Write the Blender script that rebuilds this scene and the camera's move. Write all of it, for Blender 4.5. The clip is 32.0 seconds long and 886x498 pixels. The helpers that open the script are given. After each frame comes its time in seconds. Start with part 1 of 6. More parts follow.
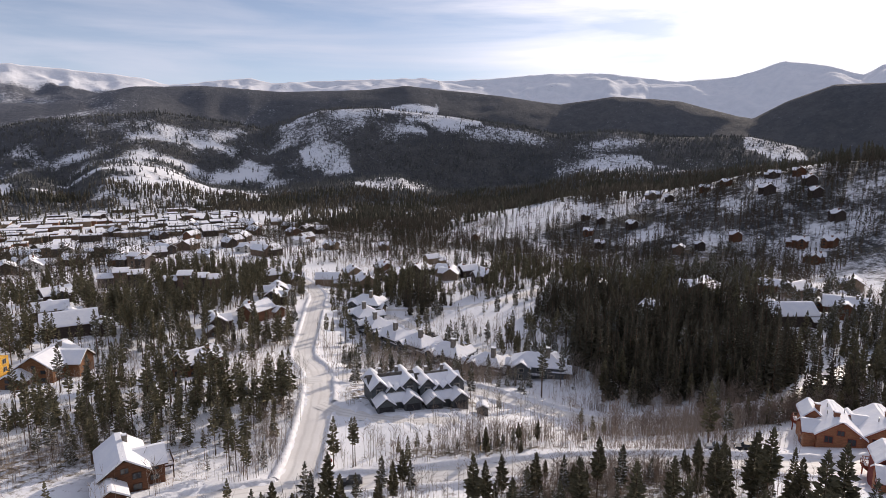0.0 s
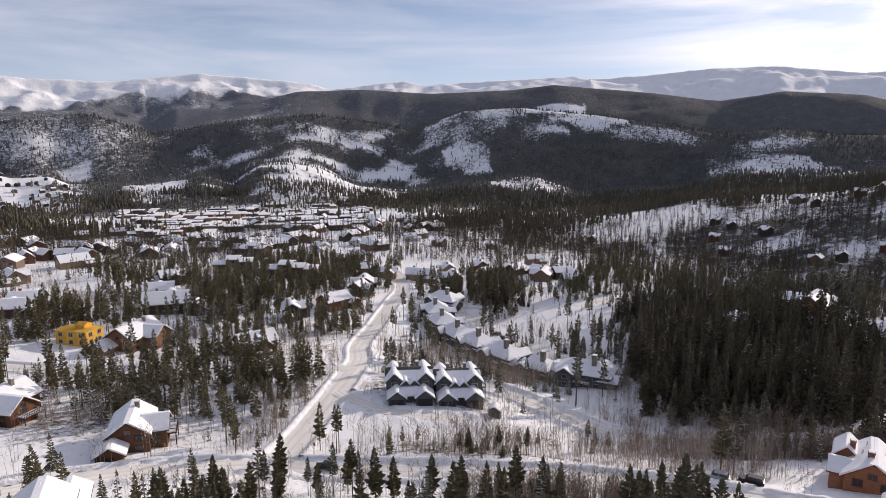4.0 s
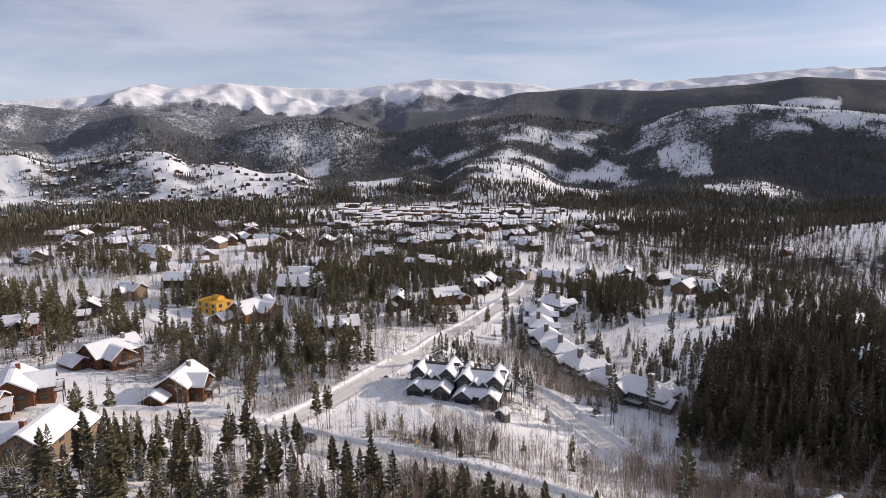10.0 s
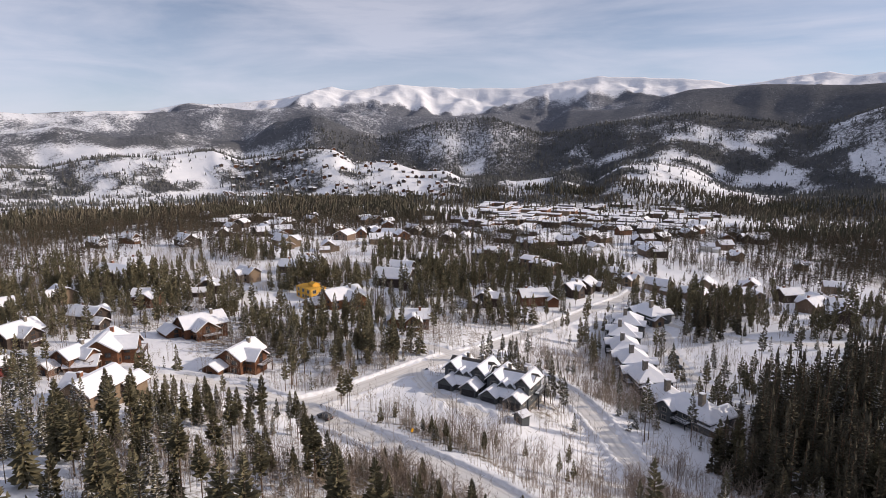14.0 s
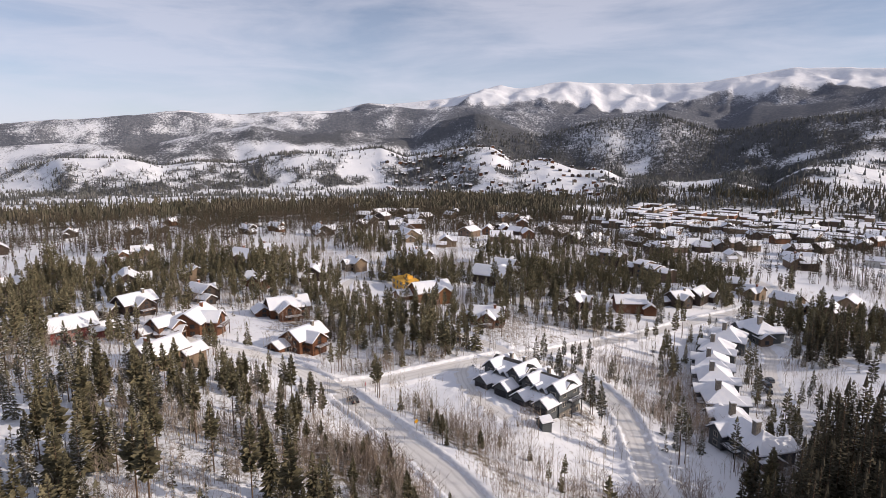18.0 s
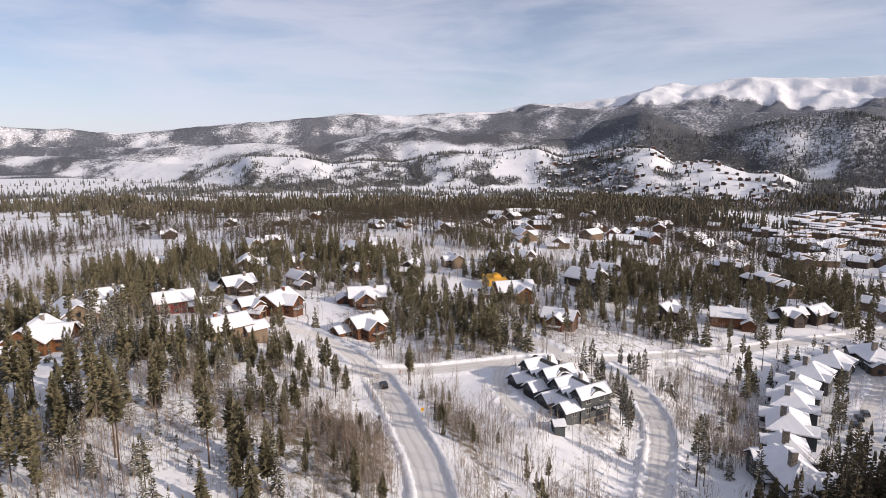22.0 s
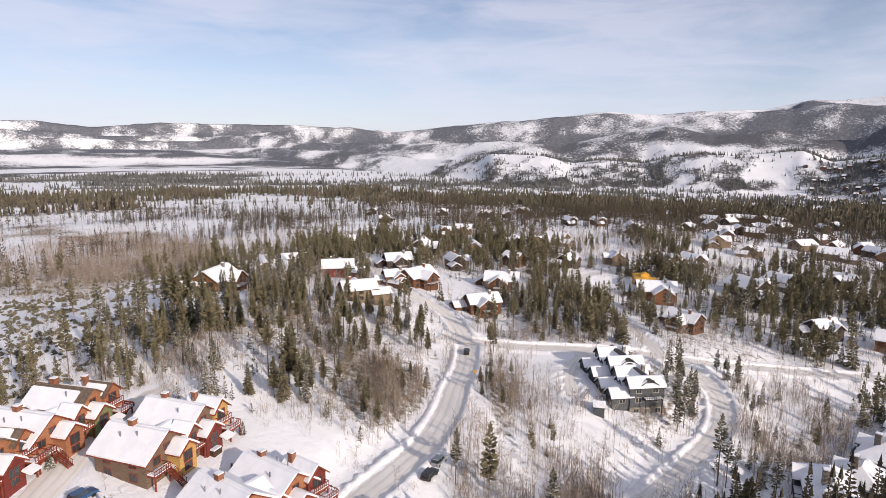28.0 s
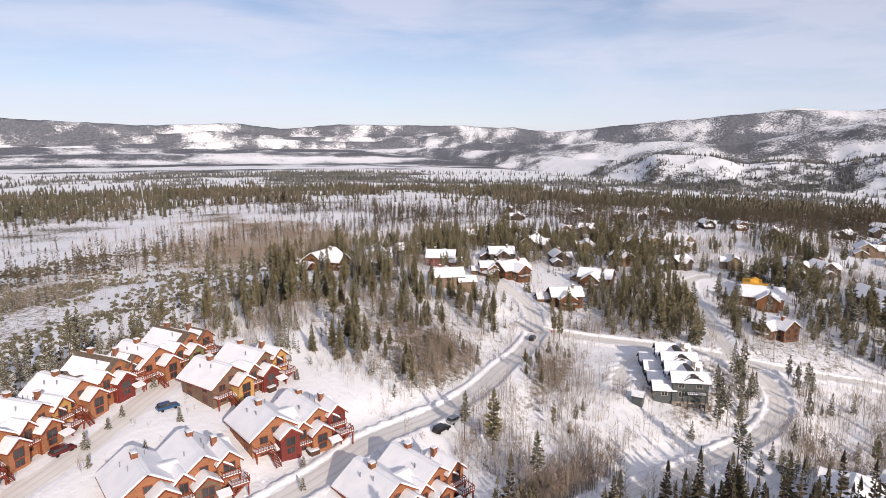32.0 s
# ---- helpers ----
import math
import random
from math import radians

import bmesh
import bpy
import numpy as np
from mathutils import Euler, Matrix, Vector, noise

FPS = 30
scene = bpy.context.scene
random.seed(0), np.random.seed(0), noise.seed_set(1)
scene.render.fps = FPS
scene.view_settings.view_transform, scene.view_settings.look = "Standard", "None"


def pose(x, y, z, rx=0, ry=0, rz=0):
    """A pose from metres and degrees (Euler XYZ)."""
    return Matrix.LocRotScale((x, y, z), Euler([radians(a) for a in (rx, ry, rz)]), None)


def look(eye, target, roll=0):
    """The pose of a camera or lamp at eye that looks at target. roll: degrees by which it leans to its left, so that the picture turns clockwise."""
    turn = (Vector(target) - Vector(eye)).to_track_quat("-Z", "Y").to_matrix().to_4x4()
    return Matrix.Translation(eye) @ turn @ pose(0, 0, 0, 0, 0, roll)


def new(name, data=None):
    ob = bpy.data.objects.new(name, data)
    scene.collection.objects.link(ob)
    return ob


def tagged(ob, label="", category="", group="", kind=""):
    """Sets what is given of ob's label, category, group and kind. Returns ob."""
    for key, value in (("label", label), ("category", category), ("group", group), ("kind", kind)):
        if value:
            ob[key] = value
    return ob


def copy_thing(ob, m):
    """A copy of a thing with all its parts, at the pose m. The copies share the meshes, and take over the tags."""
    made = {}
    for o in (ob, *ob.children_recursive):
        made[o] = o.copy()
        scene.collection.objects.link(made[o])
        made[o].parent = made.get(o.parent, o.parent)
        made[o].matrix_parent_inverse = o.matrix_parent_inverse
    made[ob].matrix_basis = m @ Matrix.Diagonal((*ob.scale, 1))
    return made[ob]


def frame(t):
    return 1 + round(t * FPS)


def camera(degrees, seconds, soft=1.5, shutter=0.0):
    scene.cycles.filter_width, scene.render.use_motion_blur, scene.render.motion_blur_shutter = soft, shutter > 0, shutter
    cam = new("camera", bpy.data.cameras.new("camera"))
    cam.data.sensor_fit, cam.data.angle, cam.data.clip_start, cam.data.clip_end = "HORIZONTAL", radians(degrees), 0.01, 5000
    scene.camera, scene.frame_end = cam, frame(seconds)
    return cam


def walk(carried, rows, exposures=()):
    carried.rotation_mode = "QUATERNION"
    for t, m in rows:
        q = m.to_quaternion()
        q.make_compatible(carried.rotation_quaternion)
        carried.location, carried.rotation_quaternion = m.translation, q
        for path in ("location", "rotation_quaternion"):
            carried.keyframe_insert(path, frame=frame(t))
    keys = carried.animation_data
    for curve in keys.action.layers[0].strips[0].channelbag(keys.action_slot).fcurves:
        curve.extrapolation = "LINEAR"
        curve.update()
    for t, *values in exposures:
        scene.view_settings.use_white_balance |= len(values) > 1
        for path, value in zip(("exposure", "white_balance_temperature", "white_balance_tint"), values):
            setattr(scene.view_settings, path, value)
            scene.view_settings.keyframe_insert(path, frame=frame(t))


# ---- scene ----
cam = camera(69.83, 32.0, 0.6)
PATH = [
    (0, 19.135, -179.634, 75.333, 80.085, -0.357, -1.605),
    (1, 28.846, -178.875, 74.940, 80.065, -0.276, 1.364),
    (2, 38.229, -177.846, 74.581, 80.056, -0.198, 4.867),
    (3, 47.509, -176.564, 74.306, 80.050, -0.128, 8.481),
    (4, 56.799, -175.046, 74.159, 80.061, -0.069, 12.032),
    (5, 66.133, -173.290, 74.157, 80.069, -0.022, 15.476),
    (6, 75.502, -171.207, 74.271, 80.080, 0.018, 18.838),
    (7, 84.865, -168.697, 74.461, 80.086, 0.057, 22.161),
    (8, 94.160, -165.666, 74.673, 80.087, 0.106, 25.500),
    (9, 103.308, -162.043, 74.876, 80.080, 0.166, 28.876),
    (10, 112.227, -157.849, 75.056, 80.073, 0.225, 32.338),
    (11, 120.837, -153.135, 75.199, 80.069, 0.257, 35.907),
    (12, 129.066, -147.975, 75.298, 80.066, 0.245, 39.596),
    (13, 136.867, -142.406, 75.358, 80.057, 0.174, 43.398),
    (14, 144.190, -136.364, 75.394, 80.036, 0.073, 47.266),
    (15, 150.993, -129.757, 75.410, 79.991, -0.018, 51.155),
    (16, 157.244, -122.506, 75.448, 79.940, -0.060, 55.020),
    (17, 162.961, -114.589, 75.507, 79.891, -0.028, 58.826),
    (18, 168.236, -106.174, 75.576, 79.868, 0.051, 62.590),
    (19, 173.198, -97.493, 75.648, 79.866, 0.136, 66.327),
    (20, 177.957, -88.768, 75.708, 79.883, 0.188, 70.056),
    (21, 182.615, -80.171, 75.734, 79.906, 0.178, 73.799),
    (22, 187.237, -71.701, 75.722, 79.925, 0.116, 77.561),
    (23, 191.843, -63.297, 75.678, 79.931, 0.025, 81.343),
    (24, 196.450, -54.897, 75.593, 79.923, -0.078, 85.134),
    (25, 201.020, -46.419, 75.477, 79.906, -0.171, 88.926),
    (26, 205.514, -37.890, 75.358, 79.883, -0.244, 92.708),
    (27, 209.841, -29.339, 75.251, 79.851, -0.290, 96.464),
    (28, 213.880, -20.740, 75.215, 79.820, -0.299, 100.192),
    (29, 217.486, -12.022, 75.254, 79.790, -0.269, 103.896),
    (30, 220.503, -3.029, 75.356, 79.774, -0.205, 107.608),
    (31, 222.766, 6.490, 75.505, 79.766, -0.124, 111.346),
    (32, 224.072, 16.816, 75.669, 79.773, -0.036, 115.143),
]
walk(cam, [(t, pose(x, y, z, rx, ry, rz)) for t, x, y, z, rx, ry, rz in PATH], ((0, -0.33, 6750, 17), (13, -0.37, 6750, 17), (32, -0.24, 6750, 17)))

# ---- sky and sun ----
SUN_BEARING, SUN_HEIGHT = 38.3, 21.0  # degrees clockwise from +y, degrees above level
world = bpy.data.worlds.new("sky")
scene.world = world
world.use_nodes = True
wn, wl = world.node_tree.nodes, world.node_tree.links
wn.clear()
sky = wn.new("ShaderNodeTexSky")
sky.sky_type, sky.sun_disc = "NISHITA", False
sky.sun_elevation, sky.sun_rotation, sky.altitude = radians(SUN_HEIGHT), radians(SUN_BEARING), 2700
sky.air_density, sky.dust_density, sky.ozone_density = 1.0, 1.4, 2.0
coord, flat = wn.new("ShaderNodeTexCoord"), wn.new("ShaderNodeMapping")
flat.inputs["Scale"].default_value, flat.inputs["Rotation"].default_value = (1.6, 3.4, 16.0), (0.0, 0.10, radians(30))
streak, ramp = wn.new("ShaderNodeTexNoise"), wn.new("ShaderNodeValToRGB")
streak.inputs["Scale"].default_value, streak.inputs["Detail"].default_value, streak.inputs["Roughness"].default_value = 1.3, 6.0, 0.55
streak.inputs["Distortion"].default_value = 0.4
ramp.color_ramp.elements[0].position, ramp.color_ramp.elements[1].position = 0.36, 0.64
ramp.color_ramp.elements[0].color, ramp.color_ramp.elements[1].color = (0.16, 0.16, 0.16, 1), (0.55, 0.55, 0.55, 1)
veil, lift, back, out = wn.new("ShaderNodeMix"), wn.new("ShaderNodeMix"), wn.new("ShaderNodeBackground"), wn.new("ShaderNodeOutputWorld")
veil.data_type = lift.data_type = "RGBA"
wl.new(coord.outputs["Generated"], flat.inputs["Vector"])
wl.new(flat.outputs["Vector"], streak.inputs["Vector"])
wl.new(streak.outputs["Fac"], ramp.inputs["Fac"])
wl.new(ramp.outputs["Color"], veil.inputs["Factor"])
wl.new(sky.outputs["Color"], veil.inputs["A"])
# Thin cloud is brighter towards the sun.
towards, near_sun, glow = wn.new("ShaderNodeVectorMath"), wn.new("ShaderNodeMapRange"), wn.new("ShaderNodeMix")
towards.operation, near_sun.interpolation_type, glow.data_type = "DOT_PRODUCT", "SMOOTHSTEP", "RGBA"
towards.inputs[1].default_value = (math.sin(radians(SUN_BEARING)) * math.cos(radians(SUN_HEIGHT)), math.cos(radians(SUN_BEARING)) * math.cos(radians(SUN_HEIGHT)), math.sin(radians(SUN_HEIGHT)))
near_sun.inputs["From Min"].default_value, near_sun.inputs["From Max"].default_value = 0.72, 1.0
glow.inputs["A"].default_value, glow.inputs["B"].default_value = (7.7, 8.0, 9.0, 1), (26, 24, 22, 1)
wl.new(coord.outputs["Generated"], towards.inputs[0])
wl.new(towards.outputs["Value"], near_sun.inputs["Value"])
wl.new(near_sun.outputs["Result"], glow.inputs["Factor"])
wl.new(glow.outputs["Result"], veil.inputs["B"])
axis, low = wn.new("ShaderNodeSeparateXYZ"), wn.new("ShaderNodeMapRange")
wl.new(coord.outputs["Generated"], axis.inputs["Vector"])
wl.new(axis.outputs["Z"], low.inputs["Value"])
low.inputs["From Min"].default_value, low.inputs["From Max"].default_value = -0.05, 0.2
low.inputs["To Min"].default_value, low.inputs["To Max"].default_value = 0.62, 0.0
wl.new(low.outputs["Result"], lift.inputs["Factor"])
wl.new(veil.outputs["Result"], lift.inputs["A"])
lift.inputs["B"].default_value = (6.0, 7.0, 9.0, 1)
wl.new(lift.outputs["Result"], back.inputs["Color"])
back.inputs["Strength"].default_value = 0.125
wl.new(back.outputs["Background"], out.inputs["Surface"])

sun = new("sun", bpy.data.lights.new("sun", "SUN"))
sun.data.energy, sun.data.angle, sun.data.color = 4.7, radians(0.55), (1.0, 0.9, 0.76)
b, h = radians(SUN_BEARING), radians(SUN_HEIGHT)
sun.matrix_world = look((0, 0, 0), (-math.sin(b) * math.cos(h), -math.cos(b) * math.cos(h), -math.sin(h)))

# ---- materials ----
def material(name, colour, rough=0.8, other=None, scale=1.0, detail=4.0, low=0.4, high=0.6, bump=0.0, bump_scale=8.0, metal=0.0,
             fine=None, snow=0.0, vary=0.0, coat=0.0, stretch=(1, 1, 1)):
    """A surface with two colours mixed by noise, finer grain, relief, random lightness for each piece, and snow that lies on what faces up."""
    m = bpy.data.materials.new(name)
    m.use_nodes = True
    n, l = m.node_tree.nodes, m.node_tree.links
    bsdf = n["Principled BSDF"]
    bsdf.inputs["Roughness"].default_value, bsdf.inputs["Metallic"].default_value = rough, metal
    bsdf.inputs["Specular IOR Level"].default_value = 0.25
    bsdf.inputs["Coat Weight"].default_value = coat
    geo, place = n.new("ShaderNodeNewGeometry"), n.new("ShaderNodeMapping")
    place.inputs["Scale"].default_value = stretch
    l.new(geo.outputs["Position"], place.inputs["Vector"])
    noise_a = n.new("ShaderNodeTexNoise")
    noise_a.inputs["Scale"].default_value, noise_a.inputs["Detail"].default_value = scale, detail
    l.new(place.outputs["Vector"], noise_a.inputs["Vector"])
    spread = n.new("ShaderNodeMapRange")
    spread.inputs["From Min"].default_value, spread.inputs["From Max"].default_value = low, high
    l.new(noise_a.outputs["Fac"], spread.inputs["Value"])
    mix = n.new("ShaderNodeMix")
    mix.data_type = "RGBA"
    mix.inputs["A"].default_value = (*colour, 1)
    mix.inputs["B"].default_value = (*(other or [c * 0.7 for c in colour]), 1)
    l.new(spread.outputs["Result"], mix.inputs["Factor"])
    last = mix.outputs["Result"]
    if fine:
        grain = n.new("ShaderNodeTexNoise")
        grain.inputs["Scale"].default_value, grain.inputs["Detail"].default_value = fine, 3.0
        l.new(place.outputs["Vector"], grain.inputs["Vector"])
        amount = n.new("ShaderNodeMapRange")
        amount.inputs["From Min"].default_value, amount.inputs["From Max"].default_value = 0.3, 0.7
        amount.inputs["To Min"].default_value, amount.inputs["To Max"].default_value = 0.75, 1.2
        l.new(grain.outputs["Fac"], amount.inputs["Value"])
        hue = n.new("ShaderNodeHueSaturation")
        l.new(amount.outputs["Result"], hue.inputs["Value"])
        l.new(last, hue.inputs["Color"])
        last = hue.outputs["Color"]
    if vary:
        info = n.new("ShaderNodeObjectInfo")
        shift = n.new("ShaderNodeMath")
        l.new(info.outputs["Random"], shift.inputs[0])
        shift.operation = "ADD"
        l.new(geo.outputs["Random Per Island"], shift.inputs[1])
        amount = n.new("ShaderNodeMapRange")
        amount.inputs["From Max"].default_value = 2.0
        amount.inputs["To Min"].default_value, amount.inputs["To Max"].default_value = 1 - vary, 1 + vary
        l.new(shift.outputs[0], amount.inputs["Value"])
        hue = n.new("ShaderNodeHueSaturation")
        l.new(amount.outputs["Result"], hue.inputs["Value"])
        l.new(last, hue.inputs["Color"])
        last = hue.outputs["Color"]
    if snow:
        axis = n.new("ShaderNodeSeparateXYZ")
        l.new(geo.outputs["Normal"], axis.inputs["Vector"])
        dust = n.new("ShaderNodeTexNoise")
        dust.inputs["Scale"].default_value, dust.inputs["Detail"].default_value = 2.6, 4.0
        l.new(geo.outputs["Position"], dust.inputs["Vector"])
        total = n.new("ShaderNodeMath")
        total.operation = "MULTIPLY_ADD"
        l.new(dust.outputs["Fac"], total.inputs[0])
        total.inputs[1].default_value = 1.6
        l.new(axis.outputs["Z"], total.inputs[2])
        lie = n.new("ShaderNodeMapRange")
        lie.inputs["From Min"].default_value, lie.inputs["From Max"].default_value = 2.0 - snow, 2.3 - snow
        l.new(total.outputs[0], lie.inputs["Value"])
        cover = n.new("ShaderNodeMix")
        cover.data_type = "RGBA"
        cover.inputs["B"].default_value = (0.82, 0.84, 0.88, 1)
        l.new(lie.outputs["Result"], cover.inputs["Factor"])
        l.new(last, cover.inputs["A"])
        last = cover.outputs["Result"]
    l.new(last, bsdf.inputs["Base Color"])
    if bump:
        relief, tex = n.new("ShaderNodeBump"), n.new("ShaderNodeTexNoise")
        tex.inputs["Scale"].default_value, tex.inputs["Detail"].default_value = bump_scale, 4.0
        l.new(place.outputs["Vector"], tex.inputs["Vector"])
        l.new(tex.outputs["Fac"], relief.inputs["Height"])
        relief.inputs["Strength"].default_value, relief.inputs["Distance"].default_value = bump, 0.3
        l.new(relief.outputs["Normal"], bsdf.inputs["Normal"])
    return m


ROOF_SNOW = material("roof_snow", (0.86, 0.87, 0.9), 0.7, (0.8, 0.82, 0.87), 0.35, bump=0.35, bump_scale=0.8)
BANK_SNOW = material("bank_snow", (0.84, 0.85, 0.88), 0.8, (0.72, 0.73, 0.76), 0.6, bump=0.8, bump_scale=1.5)
PACKED = material("packed_road_snow", (0.8, 0.785, 0.76), 0.6, (0.73, 0.71, 0.685), 0.1, bump=0.15, bump_scale=1.2)
SHINGLE = material("dark_shingles", (0.07, 0.065, 0.06), 0.9, (0.11, 0.1, 0.09), 1.5, bump=0.4, bump_scale=6)
SHINGLE_BROWN = material("brown_shingles", (0.13, 0.095, 0.07), 0.9, (0.18, 0.14, 0.11), 1.5, bump=0.4, bump_scale=6)
SIDING = {
    "orange": material("orange_stained_siding", (0.38, 0.17, 0.09), 0.75, (0.3, 0.135, 0.07), 0.8, fine=3, stretch=(1, 1, 6)),
    "red": material("barn_red_siding", (0.19, 0.04, 0.034), 0.75, (0.15, 0.034, 0.03), 0.8, fine=3, stretch=(1, 1, 6)),
    "ochre": material("ochre_siding", (0.55, 0.34, 0.12), 0.75, (0.46, 0.28, 0.1), 0.8, fine=3, stretch=(1, 1, 6)),
    "sage": material("sage_green_siding", (0.2, 0.23, 0.11), 0.75, (0.16, 0.19, 0.09), 0.8, fine=3, stretch=(1, 1, 6)),
    "taupe": material("taupe_siding", (0.2, 0.135, 0.095), 0.75, (0.15, 0.105, 0.075), 0.8, fine=3, stretch=(1, 1, 6)),
    "cedar": material("cedar_siding", (0.17, 0.075, 0.04), 0.75, (0.12, 0.055, 0.03), 0.8, fine=3, stretch=(1, 1, 6)),
    "dark": material("dark_stained_siding", (0.075, 0.055, 0.045), 0.75, (0.055, 0.04, 0.034), 0.8, fine=3, stretch=(1, 1, 6)),
    "grey": material("grey_green_siding", (0.1, 0.11, 0.115), 0.75, (0.08, 0.088, 0.092), 0.8, fine=3, stretch=(1, 1, 6)),
    "tan": material("tan_siding", (0.25, 0.18, 0.12), 0.75, (0.2, 0.145, 0.1), 0.8, fine=3, stretch=(1, 1, 6)),
    "log": material("golden_log", (0.22, 0.1, 0.045), 0.7, (0.16, 0.075, 0.034), 0.8, fine=3, stretch=(1, 1, 4)),
    "yellow": material("yellow_sheathing", (0.75, 0.42, 0.07), 0.8, (0.66, 0.36, 0.06), 0.6, fine=2),
    "white": material("pale_render", (0.62, 0.6, 0.56), 0.8, (0.54, 0.52, 0.48), 0.6, fine=2),
}
TRIM = {
    "brown": material("brown_trim", (0.1, 0.055, 0.035), 0.7, fine=4),
    "redwood": material("redwood_trim", (0.26, 0.06, 0.035), 0.7, fine=4),
    "dark": material("dark_trim", (0.045, 0.045, 0.05), 0.7, fine=4),
    "pale": material("pale_trim", (0.5, 0.46, 0.4), 0.7, fine=4),
}
STONE = material("ledge_stone", (0.3, 0.27, 0.23), 0.9, (0.16, 0.14, 0.12), 2.2, low=0.35, high=0.65, bump=0.8, bump_scale=4)
BRICKWORK = material("chimney_cladding", (0.28, 0.12, 0.07), 0.85, (0.2, 0.09, 0.055), 1.5, fine=5)
GLASS = material("window_glass", (0.03, 0.035, 0.04), 0.06, (0.05, 0.055, 0.06), 0.5)
GLASS.node_tree.nodes["Principled BSDF"].inputs["Specular IOR Level"].default_value = 0.6
METAL = material("galvanised_metal", (0.42, 0.42, 0.43), 0.4, metal=0.8, fine=4)
BARK = material("pine_bark", (0.16, 0.105, 0.07), 0.95, (0.1, 0.07, 0.05), 2.0, fine=6, bump=0.6, vary=0.25)
BARK_PALE = material("aspen_bark", (0.42, 0.365, 0.31), 0.9, (0.31, 0.265, 0.225), 1.6, fine=6, vary=0.25)
TWIG = material("bare_twigs", (0.33, 0.265, 0.215), 0.95, (0.25, 0.2, 0.165), 0.15, vary=0.3)
WILLOW = material("reddish_willow_twigs", (0.34, 0.235, 0.165), 0.95, (0.25, 0.195, 0.145), 0.15, vary=0.3)
NEEDLE = material("pine_needles", (0.178, 0.156, 0.095), 0.9, (0.118, 0.108, 0.066), 0.6, fine=4, vary=0.3)
NEEDLE_MID = material("dull_pine_needles", (0.078, 0.074, 0.05), 0.9, (0.112, 0.094, 0.068), 0.012, low=0.42, high=0.58, vary=0.35)
# Greyer, cooler needles for far hillsides: distance haze put into the colour.
NEEDLE_FAR = material("hazed_pine_needles", (0.092, 0.096, 0.092), 0.9, (0.14, 0.138, 0.13), 0.012, low=0.42, high=0.58, vary=0.35)
NEEDLE_DARK = material("spruce_needles", (0.105, 0.092, 0.062), 0.9, (0.066, 0.06, 0.042), 0.6, fine=4, vary=0.3)
SAGE = material("sagebrush", (0.16, 0.145, 0.1), 0.95, (0.115, 0.11, 0.075), 0.4, vary=0.35)
NEEDLE_SNOW = material("snow_dusted_needles", (0.165, 0.15, 0.098), 0.9, (0.115, 0.108, 0.072), 0.6, fine=4, vary=0.3, snow=0.34)
TYRE = material("tyre_rubber", (0.02, 0.02, 0.02), 0.9)
PAINT = {k: material(k + "_car_paint", c, 0.3, [v * 0.85 for v in c], 0.6, coat=0.6) for k, c in
         (("black", (0.015, 0.016, 0.018)), ("silver", (0.36, 0.38, 0.4)), ("blue", (0.03, 0.09, 0.2)), ("maroon", (0.12, 0.015, 0.02)), ("white", (0.75, 0.75, 0.75)), ("grey", (0.1, 0.105, 0.11)))}


